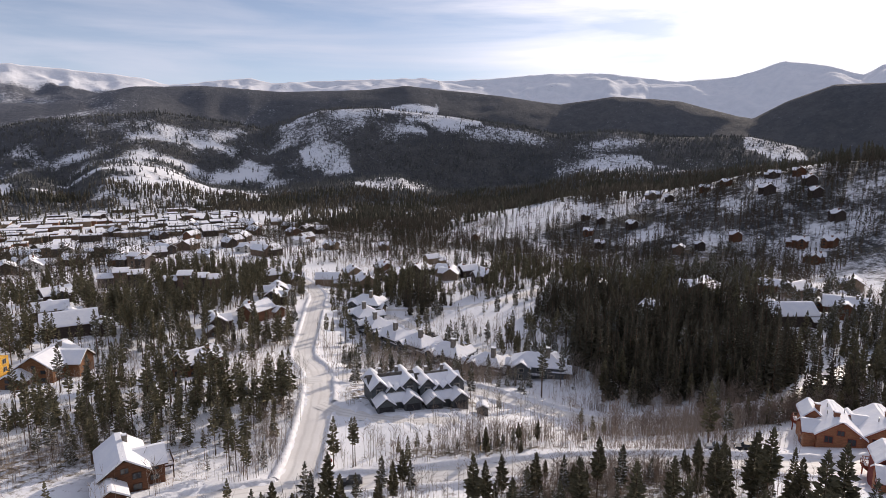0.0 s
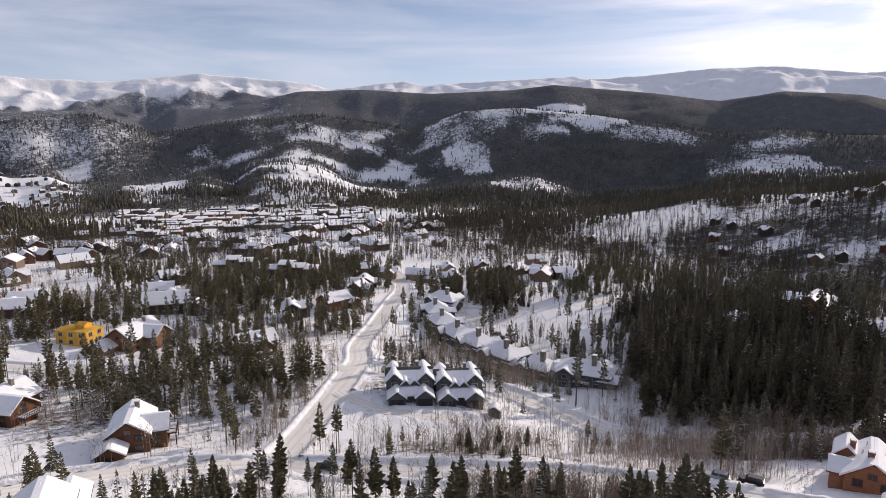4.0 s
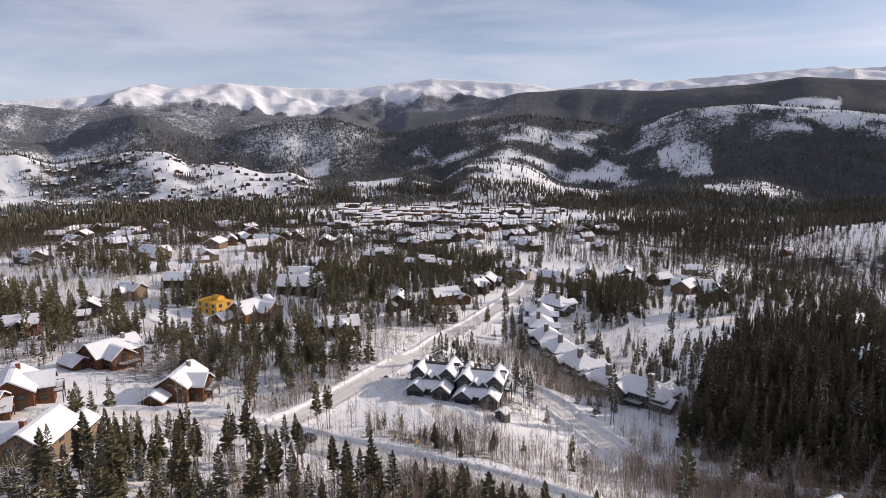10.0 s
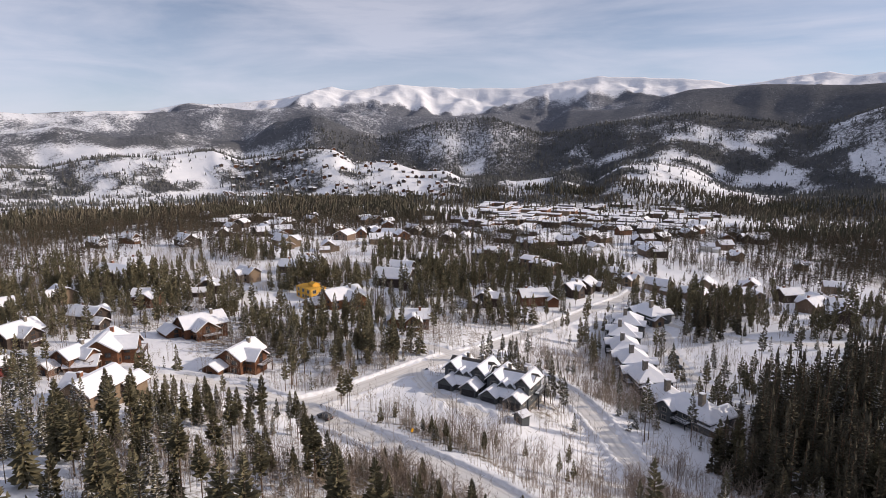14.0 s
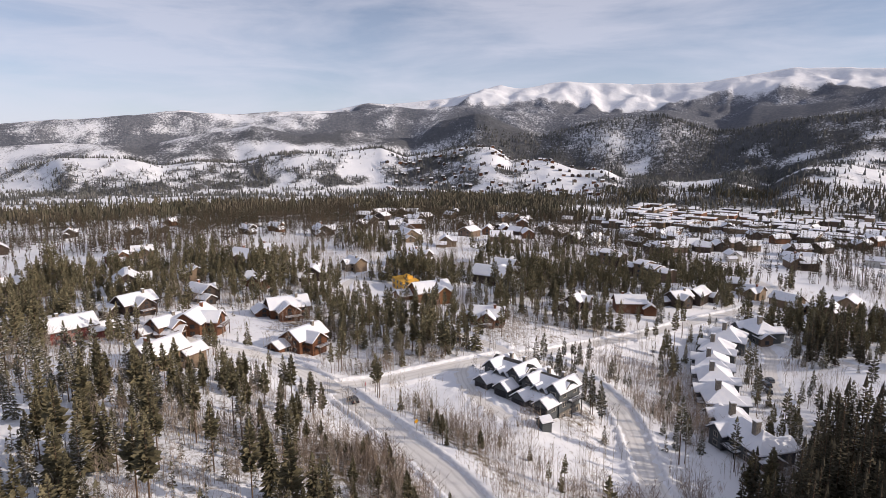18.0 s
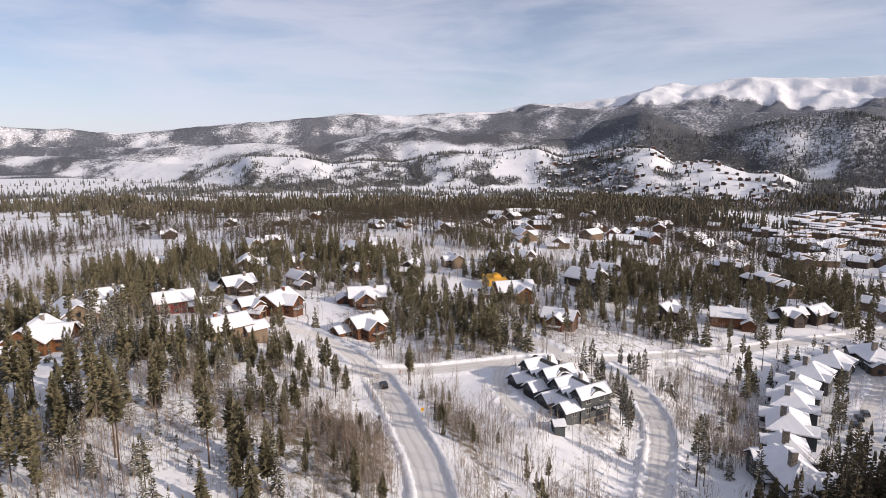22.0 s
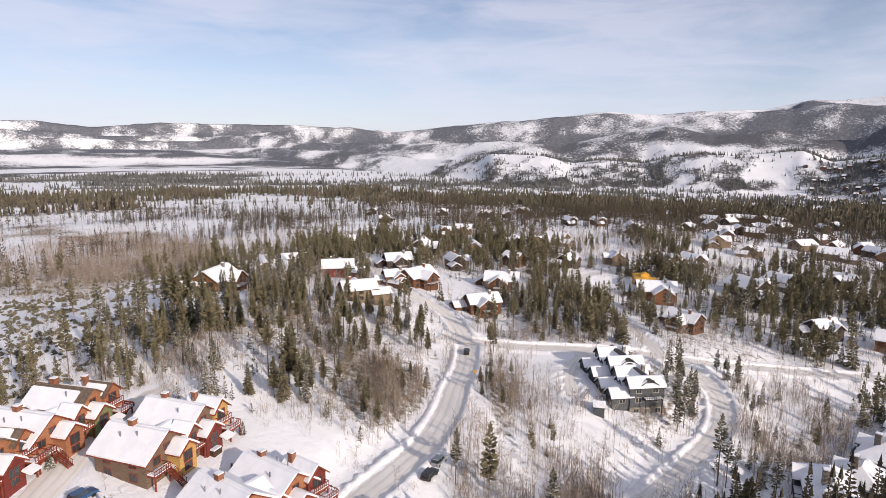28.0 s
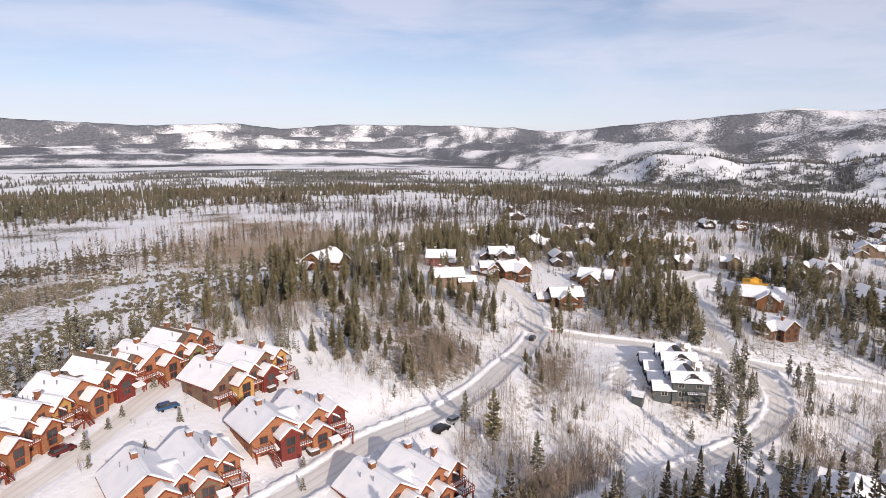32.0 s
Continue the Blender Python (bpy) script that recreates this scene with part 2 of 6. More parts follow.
def ground_material():
    """Snow, with woods on the far slopes where the sheet's "woods" value says so, and brush poking through nearer by."""
    m = bpy.data.materials.new("snow_and_far_woods")
    m.use_nodes = True
    n, l = m.node_tree.nodes, m.node_tree.links
    bsdf = n["Principled BSDF"]
    bsdf.inputs["Roughness"].default_value, bsdf.inputs["Specular IOR Level"].default_value = 0.9, 0.04
    geo, woods, scrub = n.new("ShaderNodeNewGeometry"), n.new("ShaderNodeAttribute"), n.new("ShaderNodeAttribute")
    frost_haze = n.new("ShaderNodeAttribute")
    woods.attribute_name, scrub.attribute_name, frost_haze.attribute_name = "woods", "scrub", "frost_haze"

    def tex(scale, detail=4.0, rough=0.6):
        t = n.new("ShaderNodeTexNoise")
        t.inputs["Scale"].default_value, t.inputs["Detail"].default_value, t.inputs["Roughness"].default_value = scale, detail, rough
        l.new(geo.outputs["Position"], t.inputs["Vector"])
        return t.outputs["Fac"]

    def calc(op, a, b, c=None):
        node = n.new("ShaderNodeMath")
        node.operation = op
        for k, v in enumerate((a, b, c)):
            if v is None:
                continue
            if isinstance(v, (int, float)):
                node.inputs[k].default_value = v
            else:
                l.new(v, node.inputs[k])
        return node.outputs[0]

    def ramp(v, a, b):
        node = n.new("ShaderNodeMapRange")
        node.inputs["From Min"].default_value, node.inputs["From Max"].default_value = a, b
        l.new(v, node.inputs["Value"])
        return node.outputs["Result"]

    def blend(f, a, b):
        node = n.new("ShaderNodeMix")
        node.data_type = "RGBA"
        l.new(f, node.inputs["Factor"])
        for key, v in (("A", a), ("B", b)):
            if isinstance(v, tuple):
                node.inputs[key].default_value = (*v, 1)
            else:
                l.new(v, node.inputs[key])
        return node.outputs["Result"]

    snow = blend(ramp(tex(0.03), 0.35, 0.65), (0.86, 0.87, 0.9), (0.79, 0.81, 0.85))
    mask = calc("ADD", calc("MULTIPLY_ADD", tex(0.014, 4.0), 2.0, -1.0), calc("MULTIPLY_ADD", tex(0.1, 5.0, 0.9), 9.0, -4.5))
    mask = ramp(calc("ADD", mask, calc("MULTIPLY_ADD", woods.outputs["Fac"], 4.6, -2.3)), -0.7, 0.6)
    # Woods tones are lifted and cooled to imitate haze over the far slopes.
    tone = blend(ramp(tex(0.004), 0.4, 0.6), (0.092, 0.096, 0.098), (0.13, 0.126, 0.12))
    tone = blend(ramp(tex(0.18, 2.0), 0.35, 0.7), tone, (0.06, 0.064, 0.068))
    tone = blend(ramp(tex(0.025, 5.0, 0.75), 0.45, 0.8), tone, (0.16, 0.155, 0.15))
    # Further off, frosted trees plus painted distance haze: paler and bluer.
    tone = blend(frost_haze.outputs["Fac"], tone, blend(ramp(tex(0.09, 4.0, 0.8), 0.35, 0.65), (0.11, 0.121, 0.148), (0.22, 0.232, 0.26)))
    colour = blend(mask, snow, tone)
    poke = ramp(calc("ADD", tex(0.5, 4.0, 0.7), calc("MULTIPLY_ADD", scrub.outputs["Fac"], 0.5, -0.84)), -0.03, 0.16)
    colour = blend(poke, colour, blend(ramp(tex(0.02), 0.4, 0.6), (0.2, 0.155, 0.11), (0.12, 0.11, 0.065)))
    l.new(colour, bsdf.inputs["Base Color"])
    relief = n.new("ShaderNodeBump")
    l.new(tex(0.6, 5.0), relief.inputs["Height"])
    relief.inputs["Strength"].default_value, relief.inputs["Distance"].default_value = 0.5, 0.6
    canopy = n.new("ShaderNodeBump")
    l.new(calc("MULTIPLY", tex(0.06, 5.0, 0.8), ramp(woods.outputs["Fac"], 0.1, 0.6)), canopy.inputs["Height"])
    canopy.inputs["Strength"].default_value, canopy.inputs["Distance"].default_value = 0.8, 9.0
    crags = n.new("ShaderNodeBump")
    l.new(calc("MULTIPLY", tex(0.011, 7.0, 0.6), ramp(frost_haze.outputs["Fac"], 0.35, 0.8)), crags.inputs["Height"])
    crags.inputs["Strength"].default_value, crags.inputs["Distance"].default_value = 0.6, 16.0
    l.new(relief.outputs["Normal"], canopy.inputs["Normal"])
    l.new(canopy.outputs["Normal"], crags.inputs["Normal"])
    l.new(crags.outputs["Normal"], bsdf.inputs["Normal"])
    return m


def wheel_tracks(m):
    """Adds worn, greyer wheel tracks along a road, by the sheet's "across" value."""
    n, l = m.node_tree.nodes, m.node_tree.links
    bsdf = n["Principled BSDF"]
    before = bsdf.inputs["Base Color"].links[0].from_socket
    across, wave, wobble, mix = n.new("ShaderNodeAttribute"), n.new("ShaderNodeMath"), n.new("ShaderNodeTexNoise"), n.new("ShaderNodeMix")
    across.attribute_name, wave.operation, mix.data_type = "across", "MULTIPLY_ADD", "RGBA"
    geo = n.new("ShaderNodeNewGeometry")
    wobble.inputs["Scale"].default_value, wobble.inputs["Detail"].default_value = 0.12, 4.0
    l.new(geo.outputs["Position"], wobble.inputs["Vector"])
    l.new(wobble.outputs["Fac"], wave.inputs[0])
    wave.inputs[1].default_value = 0.5
    l.new(across.outputs["Fac"], wave.inputs[2])
    sine, fac = n.new("ShaderNodeMath"), n.new("ShaderNodeMapRange")
    sine.operation = "SINE"
    turns = n.new("ShaderNodeMath")
    turns.operation, turns.inputs[1].default_value = "MULTIPLY", 11.0
    l.new(wave.outputs[0], turns.inputs[0])
    l.new(turns.outputs[0], sine.inputs[0])
    fac.inputs["From Min"].default_value, fac.inputs["From Max"].default_value, fac.inputs["To Max"].default_value = 0.2, 1.0, 0.75
    l.new(sine.outputs[0], fac.inputs["Value"])
    l.new(fac.outputs["Result"], mix.inputs["Factor"])
    l.new(before, mix.inputs["A"])
    mix.inputs["B"].default_value = (0.64, 0.62, 0.59, 1)
    l.new(mix.outputs["Result"], bsdf.inputs["Base Color"])


wheel_tracks(PACKED)
GROUND = ground_material()

# ---- ground ----
PLAN = 0.8  # metres for one unit of the site plan below: places, zones, roads and hills are given in plan units


# Ground height: a table over bearing (degrees to the left of +y) and distance, a skyline of far peaks, and a few local rises.
RINGS = np.array([0, 400, 800, 1200, 1500, 2000, 2600.0])
BEARINGS = np.array([-180, -130, -60, -35, -15, 0, 30, 60, 85, 110, 140, 180.0])
LEVELS = np.array([
    [-8, 0, -12, -28, -38, -46, -45], [-8, 20, 40, 60, 80, 120, 200], [-8, -10, -20, 20, 60, 120, 200],
    [-8, -30, 34, 4, 0, 20, 50], [-8, -20, -26, -48, -40, 0, 0],
    [-8, -22, -40, -52, -60, -65, -65], [-8, -15, -35, -52, -60, -65, -65],
    [-8, -8, -30, -52, -62, -72, -72], [-8, -5, -25, -50, -62, -76, -76],
    [-8, -5, -20, -40, -54, -66, -66], [-8, -5, -15, -30, -42, -52, -58],
    [-8, 0, -12, -28, -38, -46, -45]])
SKYLINE = np.array([(-180, 420), (-45, 520), (-37.3, 550), (-36.1, 497), (-33.8, 555), (-30.6, 601), (-29, 555), (-27, 508),
    (-22.6, 488), (-16.4, 556), (-12, 556), (-2.8, 511), (1.4, 523), (7.5, 507), (13.4, 471), (15.3, 507), (21.8, 438),
    (24.2, 482), (28.5, 507), (33.2, 526), (37.5, 479), (40.6, 452), (45.8, 453), (52, 482), (55.8, 434), (57.5, 463),
    (61.9, 370), (67.9, 323), (69.6, 335), (73, 277), (78.1, 264), (82.1, 242), (86.1, 270), (90.5, 216), (96.4, 192),
    (105.2, 116), (114.1, 158), (126.1, 166), (131.2, 133), (135, 172), (142.3, 153), (149.7, 180), (165, 250), (180, 420.0)])
RISES = [(120, -110, 70, 10.4), (36, -170, 60, 21.0), (-60, -110, 80, 8.3), (60, -40, 45, -2.5), (70, 70, 60, -3.5), (30, 110, 60, -10.6), (-110, 20, 80, -3.8), (-200, 60, 110, 4.6), (-80, 260, 120, -1.1), (150, 220, 110, 7.8), (260, 300, 110, 6.5), (-220, 240, 110, -1.7), (-280, -60, 110, 0.4), (220, -60, 110, -2.0), (0, 0, 50, 9.1), (5, -62, 45, -7.7), (-130, -190, 80, 8.2), (-230, -110, 90, 2.8), (20, 290, 80, -5.8), (330, 480, 150, -27.3), (-430, 450, 150, -13.9), (260, 820, 200, -20.8), (88, 0, 28, -7.6), (110, -62, 30, -3.2), (60, -300, 75, 9.0)]


def smooth(a, b, v):
    s = np.clip((v - a) / (b - a), 0, 1)
    return s * s * (3 - 2 * s)


def lattice(ix, iy, seed):
    h = (ix.astype(np.int64) * 374761393 + iy.astype(np.int64) * 668265263 + seed * 974634777) & 0xFFFFFFFF
    h = ((h ^ (h >> 13)) * 1274126177) & 0xFFFFFFFF
    return ((h ^ (h >> 16)) & 0xFFFF) / 65535.0


def value_noise(x, y, seed=0):
    ix, iy = np.floor(x), np.floor(y)
    u, v = x - ix, y - iy
    u, v = u * u * (3 - 2 * u), v * v * (3 - 2 * v)
    a, b = lattice(ix, iy, seed), lattice(ix + 1, iy, seed)
    c, d = lattice(ix, iy + 1, seed), lattice(ix + 1, iy + 1, seed)
    return (a * (1 - u) + b * u) * (1 - v) + (c * (1 - u) + d * u) * v


def fbm(x, y, octaves=4, seed=0):
    total, amp = 0.0, 0.5
    for k in range(octaves):
        total = total + amp * (value_noise(x * 2**k, y * 2**k, seed + k) - 0.5)
        amp *= 0.5
    return total


def ridged(x, y, octaves=4, seed=0):
    total, amp = 0.0, 0.5
    for k in range(octaves):
        total = total + amp * (1 - np.abs(2 * value_noise(x * 2**k, y * 2**k, seed + k) - 1))
        amp *= 0.5
    return total


# Far ridges, one behind another: bearing and crest height of each; their distances also go by bearing.
FOOTHILLS = np.array([(-38, 32), (-31.6, 28), (-24.8, 9), (-17.3, 7), (-12, -43), (-2.4, -70), (1.7, -29), (8, -37), (15.3, -66), (20.1, -47), (23.6, -5), (26.5, 15),
    (29.4, 13), (32.1, -33), (34.8, -11), (36.7, -24), (39.8, -39), (41.2, -35), (45.5, -31), (46.9, -9), (49.6, -11), (52.6, 16), (56.3, 14), (58.2, 56),
    (60.8, 58), (63.8, 36), (66.9, 17), (69.2, 48), (74.7, 28), (77.1, 33), (79.8, 19), (82.6, -6), (86.5, 3), (89.2, -10), (92.2, 17), (97.1, 23), (98.6,
    -3), (101.7, -19), (104.4, -29), (111.6, -37), (112.7, -45), (115.9, -48), (123.3, -66), (138.2, -57), (150.4, -44), (180, -44.0)])
BURNT_HILLS = np.array([(-36.5, 46), (-30.1, 106), (-23.6, 103), (-18.8, 124), (-13.7, 108), (-8.4, 146), (-3.6, 177), (4.1, 209), (9.5, 200), (14.8, 121), (16.9, 143),
    (23.7, 180), (27.9, 164), (32.7, 146), (35.9, 113), (37.9, 106), (42.7, 171), (47.8, 158), (53.6, 105), (56.2, 131), (58.7, 187), (59.9, 195), (63.2,
    165), (65.9, 84), (68.9, 86), (72, 125), (76.6, 99), (80.9, 144), (84.7, 109), (90.3, 48), (96.1, 66), (103.6, 38), (110.7, 35), (113.8, 26), (116.5,
    67), (119.1, 61), (120.4, 60), (122.9, 27), (127.2, 26), (133.1, 50), (137.8, 30), (144.2, 17), (149.9, 4), (180, 4.0)])
DARK_RIDGE = np.array([(-34.9, 353), (-31.7, 281), (-29.3, 199), (-28.2, 208), (-23.4, 288), (-17.8, 316), (-13, 280), (-5.3, 342), (1.6, 378), (5.3, 353), (12.5, 335),
    (19.4, 357), (25, 340), (28.6, 279), (31.5, 242), (35.7, 241), (37.4, 171), (42.5, 230), (47.4, 207), (55.2, 222), (58.6, 243), (61.8, 268), (65.1,
    246), (67.6, 266), (70.7, 240), (78.6, 205), (83.2, 221), (86.3, 230), (91.6, 199), (95.4, 168), (100.6, 146), (106.5, 104), (110.1, 141), (117.3,
    98), (122.4, 69), (131.1, 72), (137.1, 111), (143.5, 83), (149.2, 27), (180, 27.0)])


def spurs(az, r):
    """Sharp ridges that run down from the peaks, 0 to about 0.9."""
    return 0.6 * ridged(az / 7.5 + 0.9 * fbm(r / 400, az / 6, 3, 58), r / 1100, 3, 21) + 0.4 * ridged(az / 2.3 + 0.6 * fbm(r / 200, az / 2, 3, 59), r / 420, 3, 22)


def far_height(x, y, r, az):
    def dist(b, d):
        return np.interp(az, b, d)
    wander = 1 + (0.05 - 0.035 * smooth(98, 118, az)) * fbm(az / 7, r * 0, 3, 55)
    way = ([-60, -10, 40, 55, 70, 97, 120, 150], [1300, 1180, 1250, 1500, 1800, 1950, 3650, 3650])
    feet = dist(*way) * wander
    ra = dist(way[0], [1800, 1650, 1650, 1900, 2150, 2300, 3850, 3850]) * wander
    rb = dist([-60, -10, 40, 70, 97, 120, 150], [2500, 2300, 2400, 2800, 3050, 4060, 4060]) * wander
    rc = dist([-60, 40, 97, 120, 150], [3350, 3400, 3700, 4260, 4280]) * wander
    rd = np.full_like(r, 4600)
    za, zb, zc, zd = [np.interp(az, t[:, 0], t[:, 1]) for t in (FOOTHILLS, BURNT_HILLS, DARK_RIDGE, SKYLINE)]
    distant = smooth(98, 120, az)  # the plain reaches further there
    za, zb, zc = za + 68 * distant, zb + 22 * distant, zc + 8 * distant
    z0 = np.interp(az, [-60, -33, -20, -12, 0, 45, 60, 110, 125, 150], [20, 4, -14, -40, -62, -66, -72, -78, -10, -10])
    nodes = [(feet, z0), (ra, za), (ra * 0.55 + rb * 0.45, np.minimum(za, zb) - 16), (rb, zb), (rb * 0.5 + rc * 0.5, np.minimum(zb, zc) - 34),
             (rc, zc), (rc * 0.72 + rd * 0.28, np.minimum(zc, zd) - 50), (rd, zd)]
    z = z0.copy()
    for (r0, h0), (r1, h1) in zip(nodes, nodes[1:]):
        s = np.clip((r - r0) / np.maximum(r1 - r0, 1), 0, 1)
        s = 0.5 * s + 0.5 * s * s * (3 - 2 * s)
        z = np.where(r >= r0, h0 * (1 - s) + h1 * s, z)
    crest = np.exp(-((r - ra) / 60) ** 2) + np.exp(-((r - rb) / 70) ** 2) + np.exp(-((r - rc) / 80) ** 2)
    calm = 1 - 0.85 * np.clip(crest, 0, 1)
    u, v = x + 120 * fbm(x / 400, y / 400, 3, 56), y + 120 * fbm(x / 400, y / 400, 3, 57)
    rough = (1 - 0.25 * distant) * smooth(0, 500, r - feet) * (1 - smooth(4480, 4590, r)) * calm
    z = z + rough * (np.interp(az, [-60, 40, 60, 200], [28, 30, 46, 46]) * (ridged(u / 330, v / 330, 4, 9) - 0.74) + 30 * fbm(u / 420, v / 420, 3, 12))
    high = smooth(0, 220, r - rc - 150) * (1 - smooth(4500, 4600, r))
    z = z + high * (165 * (spurs(az, r) - 0.66) + 30 * (ridged(u / 170, v / 170, 3, 25) - 0.65))
    middle = smooth(80, 300, r - rb) * (1 - smooth(-240, -60, r - rc)) + 0.7 * smooth(60, 220, r - ra) * (1 - smooth(-240, -60, r - rb))
    z = z + middle * np.interp(az, [-60, 20, 40, 200], [20, 40, 70, 70]) * (ridged(u / 560 + 0.3 * fbm(az / 3, r / 300, 2, 33), v / 560, 2, 31) - 0.5)
    return z, feet


def bare_height(x, y):
    x, y = np.asarray(x, float) / PLAN, np.asarray(y, float) / PLAN
    r = np.hypot(x, y)
    az = np.degrees(np.arctan2(-x, y))
    i = np.clip(np.searchsorted(BEARINGS, az) - 1, 0, len(BEARINGS) - 2)
    s = smooth(0, 1, (az - BEARINGS[i]) / (BEARINGS[i + 1] - BEARINGS[i]))
    j = np.clip(np.searchsorted(RINGS, r) - 1, 0, len(RINGS) - 2)
    q = np.clip((r - RINGS[j]) / (RINGS[j + 1] - RINGS[j]), 0, 1)
    lo = LEVELS[i, j] * (1 - q) + LEVELS[i, j + 1] * q
    hi = LEVELS[i + 1, j] * (1 - q) + LEVELS[i + 1, j + 1] * q
    z = lo * (1 - s) + hi * s
    az = np.where(az < -100, az + 360, az)
    far, feet = far_height(x, y, r, az)
    k = smooth(-380, 0, r - feet)
    z = z * (1 - k) + far * k - np.maximum(r - 4600, 0) * 0.9
    z = z + smooth(4500, 4600, r) * 14 * fbm(az / 0.9, r * 0, 4, 5)
    z = z + (1 - smooth(1500, 2000, r)) * (1.6 * fbm(x / 28, y / 28, 3, 14) + smooth(300, 700, r) * 9 * fbm(x / 170, y / 170, 3, 17))
    for cx, cy, size, rise in RISES:
        z = z + rise * np.exp(-((x - cx) ** 2 + (y - cy) ** 2) / (2 * size * size))
    # The eastern hill: its brow with houses, and a hollow behind it.
    brow = np.interp(az, [-60, -43.7, -40, -36, -32, -27, -22.5, -16.7, -8.4, -4], [85, 68, 56, 46, 29, 16, 9, -3, -34, -50]) + 8 * fbm(x / 90, y / 90, 3, 18)
    z = z + (brow - z) * smooth(420, 810, r) * (1 - smooth(830, 1200, r)) * smooth(-1, -6, az) * (az > -80)
    return z * PLAN

# ---- mesh helpers ----
def part(name, bm, mat, parent=None, label=""):
    """Links a bmesh as one mesh object under a thing or under a part."""
    me = bpy.data.meshes.new(name)
    bm.to_mesh(me)
    bm.free()
    me.materials.append(mat)
    return put(name, me, parent, label)


def put(name, me, parent=None, label="", at=None):
    ob = new(name, me)
    if parent:
        ob.parent = parent
    if at is not None:
        ob.matrix_basis = at
    if label:
        ob["label"] = label
    return ob


def box(bm, x0, y0, z0, x1, y1, z1):
    v = [bm.verts.new(p) for p in ((x0, y0, z0), (x1, y0, z0), (x1, y1, z0), (x0, y1, z0), (x0, y0, z1), (x1, y0, z1), (x1, y1, z1), (x0, y1, z1))]
    for f in ((0, 3, 2, 1), (4, 5, 6, 7), (0, 1, 5, 4), (1, 2, 6, 5), (2, 3, 7, 6), (3, 0, 4, 7)):
        bm.faces.new([v[k] for k in f])


def boxes(*some):
    bm = bmesh.new()
    for b in some:
        box(bm, *b)
    return bm


def prism(bm, section, y0, y1, axis="y"):
    """A section of (across, up) points drawn out from y0 to y1 along an axis."""
    def at(a, z, y):
        return (a, y, z) if axis == "y" else (y, a, z)
    ring = [[bm.verts.new(at(a, z, y)) for a, z in section] for y in (y0, y1)]
    n = len(section)
    bm.faces.new(ring[0][::-1])
    bm.faces.new(ring[1])
    for k in range(n):
        bm.faces.new((ring[0][k], ring[0][(k + 1) % n], ring[1][(k + 1) % n], ring[1][k]))
    bmesh.ops.recalc_face_normals(bm, faces=bm.faces)


def raw_mesh(name, verts, faces, mat, smoothed=False):
    """A mesh from arrays of corners and of triangles or quads."""
    me = bpy.data.meshes.new(name)
    verts, faces = np.asarray(verts, np.float32), np.asarray(faces, np.int32)
    count, sides = faces.shape
    me.vertices.add(len(verts))
    me.vertices.foreach_set("co", verts.ravel())
    me.loops.add(count * sides)
    me.loops.foreach_set("vertex_index", faces.ravel())
    me.polygons.add(count)
    me.polygons.foreach_set("loop_start", np.arange(0, count * sides, sides, dtype=np.int32))
    me.polygons.foreach_set("loop_total", np.full(count, sides, np.int32))
    me.polygons.foreach_set("use_smooth", np.full(count, smoothed))
    me.update(calc_edges=True)
    me.materials.append(mat)
    return me


# ---- roads ----
ROADS = {
    "main_road": (4.8, [(-13, -78), (-12, -68), (-12, -52), (-13, -33), (-16, 3), (-24, 44), (-37, 82), (-43, 134), (-48, 180), (-56, 232), (-90, 300), (-160, 330)]),
    "hill_road": (4.4, [(-12, -64), (4, -62), (26, -60), (47, -60), (72, -59), (98, -61), (119, -66), (136, -70), (160, -71), (200, -80), (250, -100)]),
    "curve_road": (4.2, [(-19, 26), (-8, 36), (10, 41), (30, 38), (46, 31), (60, 22), (76, 11), (94, 0), (112, -8), (136, -11), (160, -5), (178, 10), (202, 32), (240, 50), (300, 60)]),
    "west_road": (4.0, [(-8, -66), (-16, -67), (-36, -75), (-52, -86), (-62, -99), (-85, -118), (-120, -138), (-160, -150)]),
    "lower_road": (3.4, [(-18, 24), (-52, 16), (-88, 8), (-132, -2), (-172, -6), (-200, 14), (-230, 60)]),
    "court_road": (4.0, [(235, -120), (205, -125), (175, -130), (155, -135), (138, -138), (120, -139), (108, -134)]),
    "north_road": (3.4, [(-48, 180), (-20, 186), (21, 184), (52, 186), (80, 200), (110, 230)]),
    "driveway": (3.0, [(-14, -6), (-4, -13), (8, -17), (22, -18), (36, -17)]),
    "lodge_road": (3.2, [(-20, 186), (6, 168), (18, 150), (40, 126), (63, 110), (90, 84)]),
}


def along(points, step=4.0):
    """A smooth line through the points, at even steps."""
    p = np.array(points, float)
    p = np.vstack([2 * p[0] - p[1], p, 2 * p[-1] - p[-2]])
    out = []
    for k in range(1, len(p) - 2):
        a, b, c, d = p[k - 1:k + 3]
        count = max(2, int(np.linalg.norm(c - b) / step))
        for s in np.arange(count) / count:
            out.append(0.5 * (2 * b + (c - a) * s + (2 * a - 5 * b + 4 * c - d) * s**2 + (3 * b - a - 3 * c + d) * s**3))
    out.append(p[-2])
    return np.array(out)


LINES = {k: (w * PLAN, along(np.array(p, float) * PLAN)) for k, (w, p) in ROADS.items()}
ROAD_XY = np.vstack([l for _, l in LINES.values()])
ROAD_W = np.concatenate([np.full(len(l), w) for w, l in LINES.values()])


def level_of_road():
    """Heights along the roads, evened out so that cuts and fills are gentle."""
    out = []
    for w, l in LINES.values():
        z = bare_height(l[:, 0], l[:, 1])
        pad = np.pad(z, 4, mode="edge")
        out.append(np.convolve(pad, np.ones(9) / 9, mode="valid"))
    return np.concatenate(out)


ROAD_Z = level_of_road()


